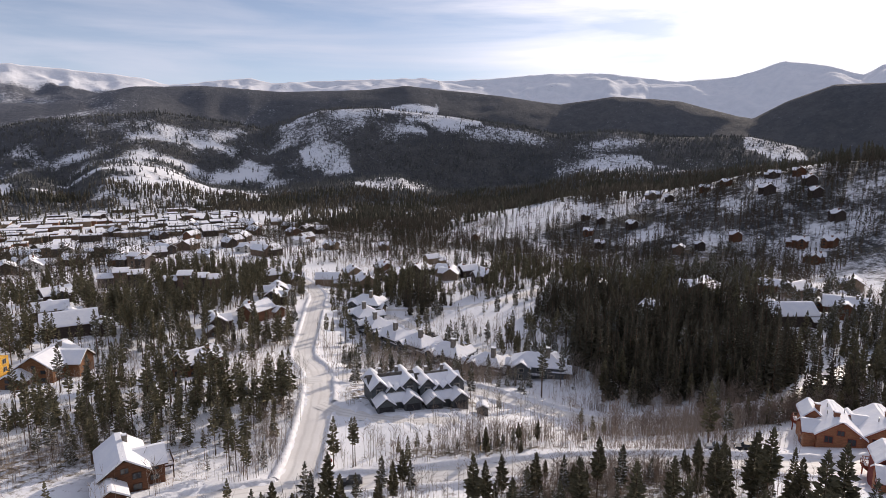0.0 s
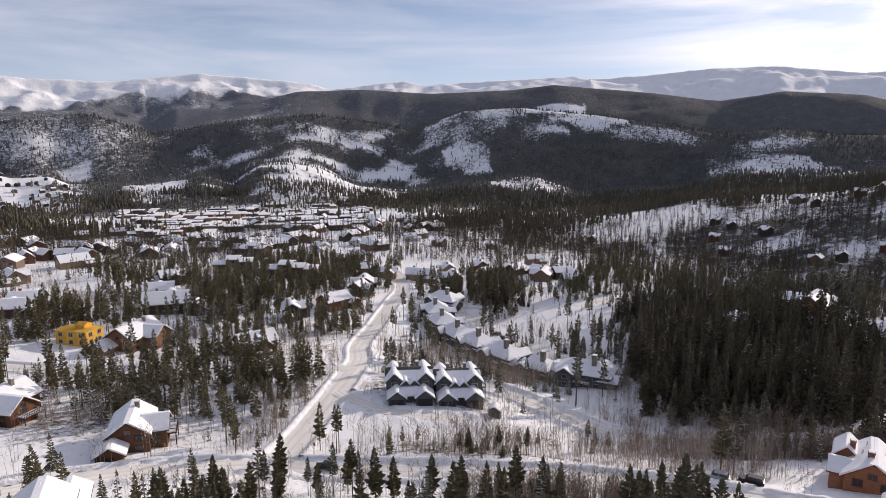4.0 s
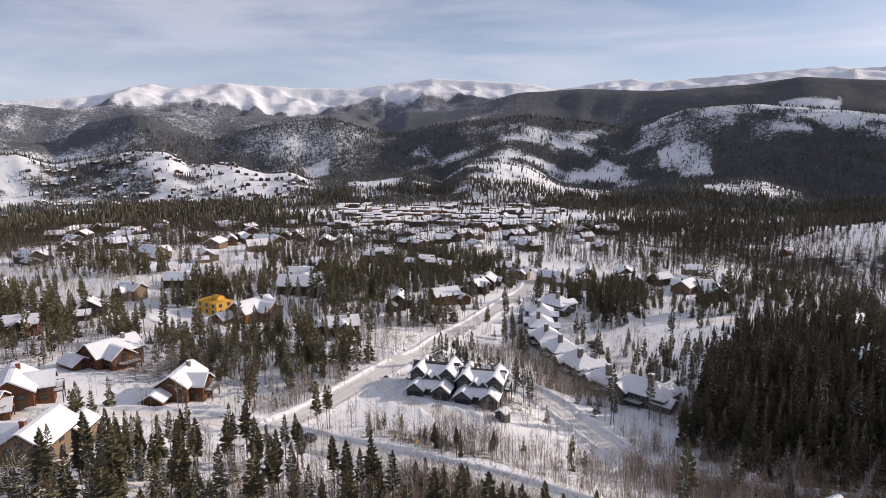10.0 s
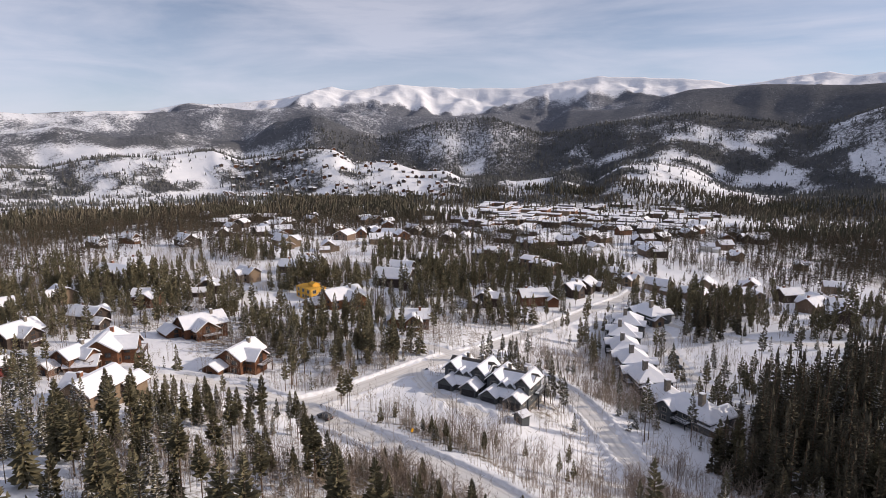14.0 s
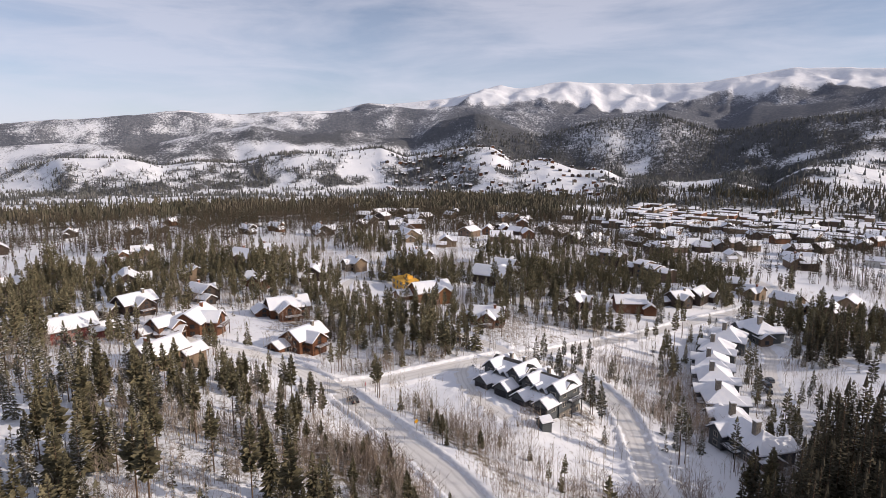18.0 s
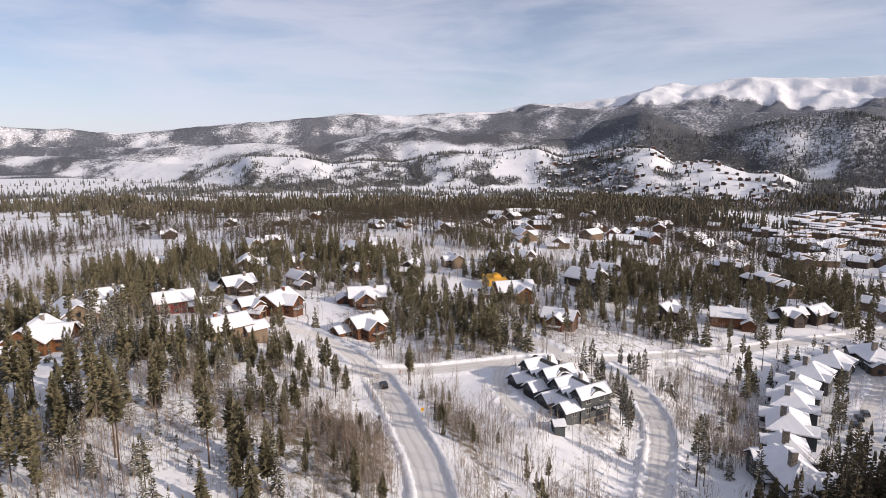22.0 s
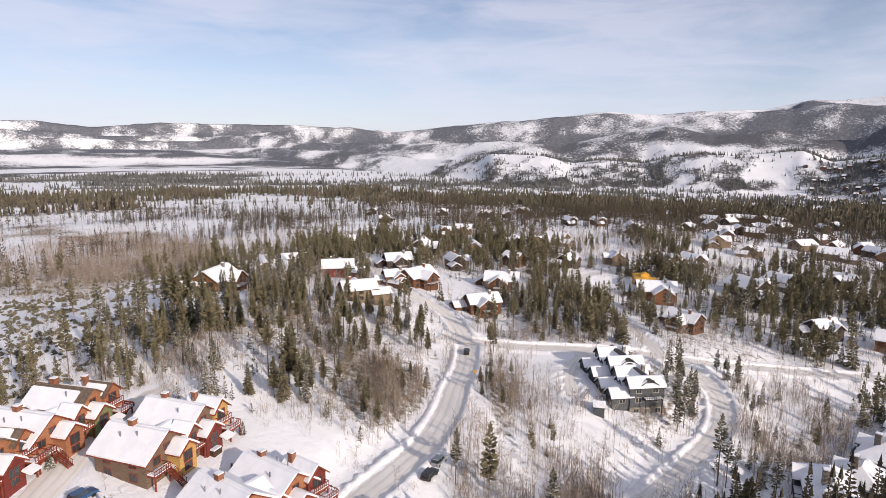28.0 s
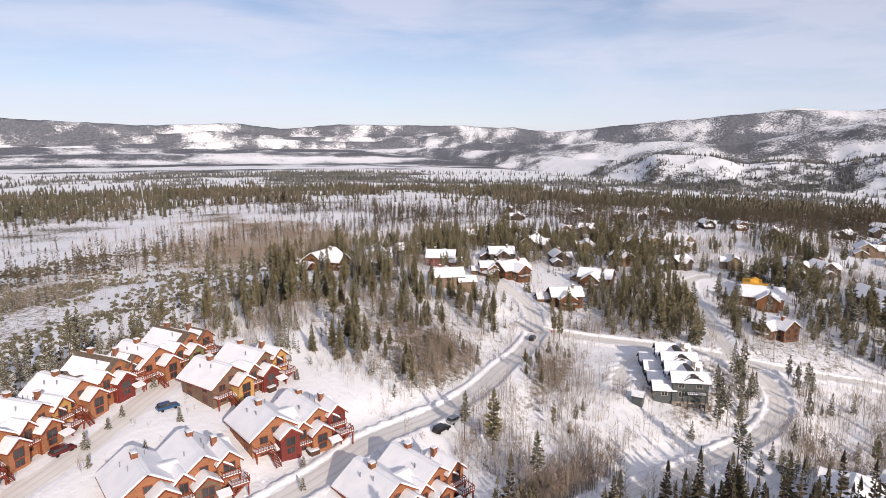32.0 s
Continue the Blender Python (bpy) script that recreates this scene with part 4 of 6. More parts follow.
def walls_bm(w, d, h, rise, deep):
    """A block with gables at its two ends along y: w across, d long, eaves at h."""
    bm = bmesh.new()
    prism(bm, [(-w / 2, -deep), (w / 2, -deep), (w / 2, h), (0, h + rise), (-w / 2, h)], -d / 2, d / 2)
    return bm


def roof_bm(w, d, h, rise, over, thick, lift, wavy=0.0, seed=0):
    """Two slopes of a gable roof as one bent slab, its lower edge over the eaves."""
    bm = bmesh.new()
    slope = rise / (w / 2)
    rng = random.Random(seed)
    ends = np.linspace(-d / 2 - over, d / 2 + over, 7 if wavy else 2)
    rings = []
    for y in ends:
        j = [rng.uniform(-wavy, wavy) for _ in range(5)]
        e, drop = w / 2 + over, slope * over
        low, high = h - drop + lift, h + rise + lift
        t = thick * (1 + 0.4 * j[4])
        sec = [(-e, low), (0, high), (e, low), (e + 0.25 * j[0], low + t * 0.75), (e * 0.93, low + t + slope * e * 0.07), (e * 0.12, high + t - slope * e * 0.12 + 0.02),
               (-e * 0.12, high + t - slope * e * 0.12 + 0.02), (-e * 0.93, low + t + slope * e * 0.07), (-e - 0.25 * j[1], low + t * 0.75)]
        rings.append([bm.verts.new((a, y, z)) for a, z in sec])
    n = len(rings[0])
    for a, b in zip(rings, rings[1:]):
        for k in range(n):
            bm.faces.new((a[k], a[(k + 1) % n], b[(k + 1) % n], b[k]))
    for ring in (rings[0], rings[-1]):
        for cap in ((2, 3, 4), (1, 2, 4, 5), (1, 5, 6), (0, 1, 6, 7), (0, 7, 8)):
            bm.faces.new([ring[k] for k in cap])
    bmesh.ops.recalc_face_normals(bm, faces=bm.faces)
    return bm


def hip_bm(w, d, h, rise, over, thick, lift):
    """A hipped roof over w by d as a solid slab, its ridge along x."""
    bm = bmesh.new()
    e, f, run = w / 2 + over, d / 2 + over, max(0.2, w / 2 - d / 2)
    drop = rise / (d / 2) * over
    def ring(z, grow):
        return [bm.verts.new((sx * (e + grow), sy * (f + grow), z)) for sx, sy in ((-1, -1), (1, -1), (1, 1), (-1, 1))]
    low, edge = ring(h - drop + lift, 0), ring(h - drop + lift + thick, -0.05)
    ridge = [bm.verts.new((s * run, 0, h + rise + lift + thick)) for s in (-1, 1)]
    bm.faces.new(low[::-1])
    for k in range(4):
        bm.faces.new((low[k], low[(k + 1) % 4], edge[(k + 1) % 4], edge[k]))
    bm.faces.new((edge[0], edge[1], ridge[1], ridge[0]))
    bm.faces.new((edge[1], edge[2], ridge[1]))
    bm.faces.new((edge[2], edge[3], ridge[0], ridge[1]))
    bm.faces.new((edge[3], edge[0], ridge[0]))
    bmesh.ops.recalc_face_normals(bm, faces=bm.faces)
    return bm


def patch_bm(w, d, h, rise, over, thick, lift, side, y0, y1, s0, s1, seed):
    """A ragged patch of snow lying on one slope of a roof, between two shares of its length and of its height."""
    bm = bmesh.new()
    rng = random.Random(seed)
    slope = rise / (w / 2)
    def at(s, y, z):
        a = (w / 2 + over) * (1 - s)
        return (side * a, y, h + rise - slope * a + lift + z)
    n = 7
    ys = [y0 + (y1 - y0) * k / n for k in range(n + 1)]
    low = [s0 + rng.uniform(0, 0.14) for _ in ys]
    bot = [[bm.verts.new(at(s, y, 0)) for y, s in zip(ys, low)], [bm.verts.new(at(s1, y, 0)) for y in ys]]
    top = [[bm.verts.new(at(s + 0.03, y, thick)) for y, s in zip(ys, low)], [bm.verts.new(at(s1, y, thick)) for y in ys]]
    for k in range(n):
        bm.faces.new((top[0][k], top[0][k + 1], top[1][k + 1], top[1][k]))
        bm.faces.new((bot[0][k], bot[0][k + 1], top[0][k + 1], top[0][k]))
        bm.faces.new((bot[1][k + 1], bot[1][k], top[1][k], top[1][k + 1]))
    for k in (0, n):
        bm.faces.new((bot[0][k], top[0][k], top[1][k], bot[1][k]))
    bmesh.ops.recalc_face_normals(bm, faces=bm.faces)
    return bm


def frame_bm(w, h):
    t = 0.13
    return boxes(
        (-w / 2 - t, -0.09, -t, w / 2 + t, 0.05, 0), (-w / 2 - t, -0.09, h, w / 2 + t, 0.05, h + t),
        (-w / 2 - t, -0.09, 0, -w / 2, 0.05, h), (w / 2, -0.09, 0, w / 2 + t, 0.05, h), (-0.04, -0.07, 0, 0.04, 0.05, h))


def window(parent, x, y, z, turn, w, h, trim, far=False):
    """A window on a wall: its frame, and the pane in it; far off, the pane alone."""
    if far:
        put("window", shared(("far_window", w, h), lambda: boxes((-w / 2, -0.06, 0, w / 2, 0.03, h)), GLASS), parent, at=pose(x, y, z, 0, 0, turn))
        return
    f = put("window", shared(("window_frame", w, h, trim), lambda: frame_bm(w, h), TRIM[trim]), parent, at=pose(x, y, z, 0, 0, turn))
    put("pane", shared(("pane", w, h), lambda: boxes((-w / 2, -0.03, 0, w / 2, 0.03, h)), GLASS), f)


def chimney(parent, x, y, z0, z1, mat, size=0.9):
    tall = round(z1 - z0, 1)
    c = put("chimney", shared(("chimney", tall, size, mat.name), lambda: boxes((-size / 2, -size / 2, 0, size / 2, size / 2, tall), (-size / 2 - 0.1, -size / 2 - 0.1, tall - 0.25, size / 2 + 0.1, size / 2 + 0.1, tall)), mat), parent, at=pose(x, y, z0))
    put("chimney_cap", shared(("chimney_cap", size), lambda: boxes((-size / 2, -size / 2, 0, size / 2, size / 2, 0.22)), ROOF_SNOW), c, "cap of snow", at=pose(0, 0, tall + 0.004))


def deck(parent, x, y, z, turn, w, d, trim, drop):
    """A timber deck out from a wall (towards -y before the turn), on posts, with a railing."""
    o = put("deck", shared(("deck", w, d, trim), lambda: boxes((-w / 2, -d, -0.3, w / 2, 0, 0)), TRIM[trim]), parent, at=pose(x, y, z, 0, 0, turn))
    put("deck_snow", shared(("deck_snow", w, d), lambda: boxes((-w / 2 + 0.1, -d + 0.1, 0.004, w / 2 - 0.1, -0.05, 0.25)), ROOF_SNOW), o)
    def rails():
        some = [(-w / 2, -d, 0.95, w / 2, -d + 0.1, 1.08), (-w / 2, -d, 0.3, w / 2, -d + 0.06, 0.38)]
        some += [(s * (w / 2 - 0.05) - 0.05, -d, 0.95, s * (w / 2 - 0.05) + 0.05, 0, 1.08) for s in (-1, 1)]
        count = max(3, int(w / 0.5))
        some += [(-w / 2 + w * k / count - 0.04, -d + 0.01, 0, -w / 2 + w * k / count + 0.04, -d + 0.09, 0.95) for k in range(count + 1)]
        return boxes(*some)
    put("railing", shared(("railing", w, d, trim), rails, TRIM[trim]), o)
    for s in (-1, 1):
        put("post", shared(("post", round(drop, 1), trim), lambda: boxes((-0.12, -0.12, -drop, 0.12, 0.12, -0.3)), TRIM[trim]), o, at=pose(s * (w / 2 - 0.2), -d + 0.2, 0))


def block(parent, x, y, z, turn, w, d, h, rise, siding, trim, snow=1.0, over=0.7, storeys=2, windows="nsew", roof=SHINGLE, deep=3.0, seed=0, far=False):
    """One gabled volume of a house: walls, roof, the snow on it, and rows of windows on the named sides (n and s are the gables)."""
    key = (round(w, 1), round(d, 1), round(h, 1), round(rise, 1))
    wall = put("wall", shared(("wall", *key, siding, deep), lambda: walls_bm(w, d, h, rise, deep), SIDING[siding]), parent, at=pose(x, y, z, 0, 0, turn))
    cap = put("roof", shared(("roof", *key, over, trim, roof.name if snow < 1 else ""), lambda: roof_bm(w, d, h, rise, over, 0.22, 0.004), roof if snow < 1 else TRIM[trim]), wall)
    if snow >= 1:
        put("roof_snow", shared(("roof_snow", *key, over, seed % 3), lambda: roof_bm(w - 0.1, d - 0.1, h, rise, over, 0.42, 0.245, 0.3, seed % 3), ROOF_SNOW), wall, "thick white snow")
    elif snow > 0:
        rng = random.Random(seed)
        for s in (-1, 1):
            a = rng.uniform(-0.1, 0.25)
            me = patch_bm(w, d, h, rise, over, 0.3, 0.25, s, -d / 2 - over + 0.2, d / 2 + over - 0.2 - a * d, 0.02, rng.uniform(0.45, 0.75) + 0.25 * snow, seed + s)
            part("roof_snow", me, ROOF_SNOW, wall, "patch of snow")
    each = h / storeys
    for level in range(storeys):
        zz = level * each + 0.9
        tall = min(1.5, each - 1.2)
        for side, length in (("n", w), ("s", w), ("e", d), ("w", d)):
            if side not in windows:
                continue
            count = max(1, int(length / (6.0 if far else 4.2)))
            for k in range(count):
                u = (k + 0.5) / count * length - length / 2
                px, py, t = {"s": (u, -d / 2, 0), "n": (u, d / 2, 180), "e": (w / 2, u, 90), "w": (-w / 2, u, -90)}[side]
                window(wall, px, py, zz, t, 1.6, round(tall, 1), "pale" if siding in ("grey", "white") else trim, far)
    for side, py, t in (("s", -d / 2, 0), ("n", d / 2, 180)):
        if side in windows and rise > 2.0:
            window(wall, 0, py, h + 0.1, t, 1.4, 1.1, trim, far)
    return wall


def house(x, y, turn, siding, size, trim="brown", seed=0, snow=1.0, storeys=2, kind="detached house", label=""):
    """A mountain house: a main gabled block, a cross wing, a lower garage or porch wing, chimney and deck."""
    rng = random.Random(seed)
    base = ground_at(x, y)
    root = new("house")
    root.matrix_basis = pose(x, y, base, 0, 0, turn)
    root.empty_display_size = 0.5
    w, d, h = size * 0.66, size, 2.5 * storeys
    if siding == "yellow":
        raw = SIDING["yellow"]
        block(root, 0, 0, 0, 0, w, d, h + 0.6, 0.5, siding, "pale", 0, 0.1, 2, "nsew", raw, 3.0, seed)
        block(root, w * 0.45, d * 0.2, 0, 90, size * 0.4, size * 0.5, h - 1.0, 0.4, siding, "pale", 0, 0.1, 2, "se", raw, 3.0, seed)
        block(root, w * 0.1, -d * 0.1, 0, 0, size * 0.3, size * 0.3, h + 2.2, 0.9, siding, "pale", 0, 0.1, 3, "", raw, 3.0, seed)
        return tagged(root, "unfinished house in bare yellow sheathing, no roof covering", "house", "mountain houses")
    far = math.hypot(x - 80, y + 80) > 190
    block(root, 0, 0, 0, 0, w, d, h, w * 0.34, siding, trim, snow, storeys=storeys, seed=seed, far=far, windows='se' if far else 'nsew')
    ww = size * 0.5
    block(root, w * 0.42, rng.uniform(-0.15, 0.15) * d, 0, 90, ww, size * 0.62, h - 0.5, ww * 0.36, siding, trim, snow, storeys=storeys, windows="se" if far else "sew", seed=seed + 1, far=far)
    if size > 10:
        g = size * 0.42
        block(root, -w * 0.35, -d * 0.5 - g * 0.25, 0, rng.choice((0, 90)), g, g * 1.25, 2.9, g * 0.3, siding, trim, snow, storeys=1, windows="s" if far else "se", seed=seed + 2, far=far)
    chimney(root, w * 0.12, d * 0.22, h, h + w * 0.34 + 1.2, STONE if rng.random() < 0.6 else BRICKWORK, 1.0)
    if not far:
        deck(root, w * 0.5 + size * 0.31 - 1.0, 0, 2.6 if storeys > 1 else 0.4, 90, size * 0.42, 2.4, trim, 4.5)
    return tagged(root, label or "%s house under thick roof snow among pines" % {"dark": "dark-stained timber", "cedar": "reddish cedar-sided", "tan": "tan-sided", "log": "golden log", "red": "barn-red", "white": "pale rendered", "yellow": "unfinished yellow-sheathed"}.get(siding, siding), "house", "mountain houses")


# Pairs of town houses by the court: middle of the front, its turn, wall, colours of the gables, brown roof patches.
PAIRS = [
    (110.1, -89.3, -9, "taupe", ("ochre", "red", "ochre"), False), (120.4, -66.7, -25, "orange", ("red", "orange", "red"), False),
    (147.4, -73.0, -26, "orange", ("orange", "taupe", "orange"), False), (124.5, -35.0, -22, "orange", ("red", "orange", "orange"), False),
    (111.3, -112.6, -4, "orange", ("orange", "sage", "orange"), True), (131.5, -114.2, 2, "orange", ("orange", "red", "orange"), True),
    (152.0, -111.0, 8, "orange", ("orange", "orange", "ochre"), False), (171.5, -105.5, 12, "orange", ("sage", "orange", "orange"), True)]

# Parked vehicles: x, y, turn, paint, kind.
CARS = [(117, -56, 72, "black", "suv"), (109, -55, 72, "silver", "suv"), (3.7, -62.3, 95, "black", "suv"), (158, -124, 70, "blue", "suv"), (131, -140, 85, "maroon", "suv"),
        (-45, 8, 60, "black", "pickup"), (184.5, -132, 85, "maroon", "suv"), (27, 138, 60, "grey", "suv"), (30, 132, 60, "black", "suv"), (36, 124, 60, "black", "suv")]

# Houses round the junction: x, y, wall, size, turn.
HOUSES_NEAR = [
    (2, -181, 'log', 20, 90), (-74, -194, 'tan', 22, 120), (-113, -191, 'tan', 17, 30), (-90, -154, 'red', 18, 200),
    (-32, -123, 'tan', 17, 215), (-88, -105, 'cedar', 20, 60), (-84, -117, 'cedar', 13, 30), (-58, -63, 'cedar', 17, 30),
    (-113, -57, 'cedar', 20, 0), (-214, -130, 'dark', 23, 90), (-231, -90, 'tan', 15, 280), (-205, -16, 'dark', 15, 60),
    (-133, -128, 'dark', 17, 30), (-159, -94, 'dark', 15, 120), (-161, 32, 'yellow', 17, 90), (-135, 37, 'log', 23, 0),
    (-160, 98, 'dark', 25, 120), (-75, 43, 'cedar', 17, 320), (-223, 20, 'tan', 15, 280), (-193, -55, 'cedar', 15, 320),
    (-92, 117, 'dark', 15, 30)]
# Houses among the western pines.
HOUSES_WEST = [
    (-249, -195, 'tan', 17, 200), (-469, -227, 'dark', 15, 280), (-334, -135, 'cedar', 16, 120), (-355, -116, 'tan', 16, 0),
    (-271, -59, 'dark', 18, 280), (-303, -25, 'tan', 20, 150), (-472, -11, 'dark', 16, 120), (-356, 121, 'tan', 22, 90),
    (-312, 141, 'tan', 17, 60), (-229, 58, 'dark', 18, 120), (-235, 77, 'dark', 17, 120), (-328, 213, 'tan', 22, 150),
    (-320, 329, 'white', 26, 30)]
# Houses down towards the valley.
HOUSES_VALLEY = [
    (-420, 53, 'dark', 22, 90), (-499, 124, 'dark', 16, 60), (-581, -179, 'dark', 14, 90), (-639, -73, 'cedar', 14, 240),
    (-484, 22, 'cedar', 16, 120), (-585, 223, 'tan', 12, 30), (-545, -87, 'dark', 12, 280), (-577, -280, 'dark', 14, 120),
    (-553, -115, 'dark', 14, 0), (-279, -47, 'tan', 25, 120), (-209, 172, 'dark', 17, 320), (-402, 454, 'white', 19, 90),
    (-381, 492, 'white', 22, 30), (-282, 428, 'white', 24, 150)]
# Houses along the northern road.
HOUSES_NORTH = [
    (-185, 125, 'dark', 17, 120), (-77, 147, 'cedar', 18, 150), (-77, 207, 'dark', 17, 200), (-95, 270, 'tan', 15, 120),
    (-78, 265, 'tan', 14, 280), (-52, 265, 'tan', 18, 90), (-37, 310, 'tan', 16, 200), (-23, 265, 'tan', 18, 200),
    (0, 301, 'tan', 17, 320), (31, 385, 'tan', 14, 120), (72, 264, 'dark', 18, 200), (42, 314, 'tan', 15, 240),
    (-76, 189, 'dark', 15, 0), (-79, 467, 'tan', 14, 240), (-121, 494, 'white', 14, 120), (-161, 431, 'white', 14, 280),
    (-22, 477, 'tan', 12, 280), (-183, 375, 'white', 14, 60), (-154, 446, 'taupe', 14, 120), (46, 290, 'taupe', 18, 170), (20, 322, 'dark', 16, 150), (-12, 335, 'cedar', 16, 200), (60, 300, 'dark', 15, 120)]
# Houses on the eastern hill.
HOUSES_HILL = [
    (209, 182, 'cedar', 25, 150), (189, 265, 'tan', 15, 90), (196, 328, 'dark', 14, 200),
    (226, 112, 'dark', 25, 90), (269, 127, 'cedar', 23, 240), (265, 171, 'tan', 17, 120), (256, 185, 'cedar', 15, 60),
    (325, 202, 'tan', 16, 150), (159, 132, 'dark', 15, 200), (237, 605, 'dark', 11, 240), (250, 575, 'dark', 11, 170),
    (225, 542, 'cedar', 11, 240), (225, 488, 'dark', 11, 240), (276, 535, 'dark', 13, 200), (340, 637, 'taupe', 16, 240),
    (345, 596, 'dark', 12, 160), (389, 596, 'cedar', 12, 240), (413, 587, 'cedar', 12, 200), (428, 511, 'dark', 19, 160),
    (463, 565, 'dark', 13, 240), (482, 540, 'cedar', 16, 150), (466, 493, 'dark', 16, 160), (453, 460, 'dark', 14, 170),
    (441, 401, 'dark', 14, 170), (386, 370, 'cedar', 14, 240), (406, 356, 'cedar', 12, 200), (377, 328, 'cedar', 13, 240),
    (350, 422, 'cedar', 13, 160), (292, 425, 'taupe', 12, 150), (313, 422, 'dark', 11, 160), (91, 589, 'cedar', 11, 160),
]
HOUSES = HOUSES_NEAR + HOUSES_WEST + HOUSES_VALLEY + HOUSES_NORTH + HOUSES_HILL

# Long hip-roofed lodges below the road: x, y, turn, length, depth.
LODGES = [(77, 57, -14, 24, 13), (56, 75, -32, 17, 12), (37, 91, -38, 20, 14), (21, 107, -44, 17, 14), (7, 122, -50, 19, 14), (-5, 140, -60, 17, 14), (-13, 159, -64, 18, 14), (-14, 184, -20, 21, 14)]

CARS = [(x * PLAN, y * PLAN, *rest) for x, y, *rest in CARS]
HOUSES = [(x * PLAN, y * PLAN, siding, size * PLAN, turn) for x, y, siding, size, turn in HOUSES]
LODGES = [(x * PLAN, y * PLAN, turn, w * PLAN, d * PLAN) for x, y, turn, w, d in LODGES]
FOOTPRINTS = [(x, y, s * 0.75) for x, y, _, s, _ in HOUSES] + [(9.4, -0.6, 10.5), (23.3, 3.9, 10.5), (36, -6.4, 3.2), (16, -12.4, 5.6), (8, -12.6, 5), (24, -9, 5)] + [(x, y, w * 0.6) for x, y, _, w, _ in LODGES] + [(120.8, 174.4, 9)]
FOOTPRINTS += [(x + 5.5 * k * math.cos(radians(t)) + 5 * math.sin(radians(t)), y + 5.5 * k * math.sin(radians(t)) - 5 * math.cos(radians(t)), 9.5) for x, y, t, *_ in PAIRS for k in (-1, 1)] + [(x, y, 3) for x, y, *_ in CARS[:3]]
for n, (x, y, siding, size, turn) in enumerate(HOUSES):
    house(x, y, turn, siding, size, seed=n, storeys=1 if size < 8 else 2)

# ---- town houses by the court ----
def stair(parent, x, y, z, turn, drop, trim):
    """A straight outside stair, down from a deck, with stringers and a handrail."""
    steps = max(4, int(drop / 0.19))
    run = steps * 0.27
    def make():
        some = [(-0.55, -0.27 * (k + 1), -0.19 * (k + 1), 0.55, -0.27 * k, -0.19 * (k + 1) + 0.06) for k in range(steps)]
        for s in (-0.6, 0.55):
            some += [(s, -0.27 * (k + 1), -0.19 * (k + 1) - 0.22, s + 0.06, -0.27 * k, -0.19 * k) for k in range(steps)]
            some += [(s, -0.27 * (k + 1), -0.19 * k + 0.8, s + 0.06, -0.27 * k, -0.19 * k + 0.95) for k in range(steps)]
            some += [(s, -0.27 * k - 0.1, -0.19 * k - 0.2, s + 0.06, -0.27 * k, -0.19 * k + 0.8) for k in range(0, steps, 3)]
        return boxes(*some)
    put("stair", shared(("stair", steps, trim), make, TRIM[trim]), parent, "redwood outside stair", at=pose(x, y, z, 0, 0, turn))


def balcony_gable(root, x, y, w, d, h, rise, siding, trim, roof, snow, seed):
    """A gabled bay with a glazed front, a balcony under it and barge boards along its gable."""
    wall = block(root, x, y, 0, 0, w, d, h, rise, siding, trim, snow, 0.55, 2, "", roof, 4.0, seed)
    front = -0.01 + d / 2
    window(wall, 0, front, h - 2.2, 180, round(w * 0.48, 1), 1.9, trim)
    window(wall, 0, front, 0.8, 180, round(w * 0.4, 1), 1.3, trim)
    def boards():
        bm = bmesh.new()
        half = w / 2
        for s in (-1, 1):
            prism(bm, [(s * (half + 0.5), -0.5 * rise / half - 0.12), (s * (half + 0.5), -0.5 * rise / half + 0.2), (0, rise + 0.2), (0, rise - 0.12)], 0.0, 0.08)
        return bm
    put("barge_board", shared(("barge_board", w, rise, trim), boards, TRIM[trim]), wall, at=pose(0, d / 2 + 0.57, h))
    return wall


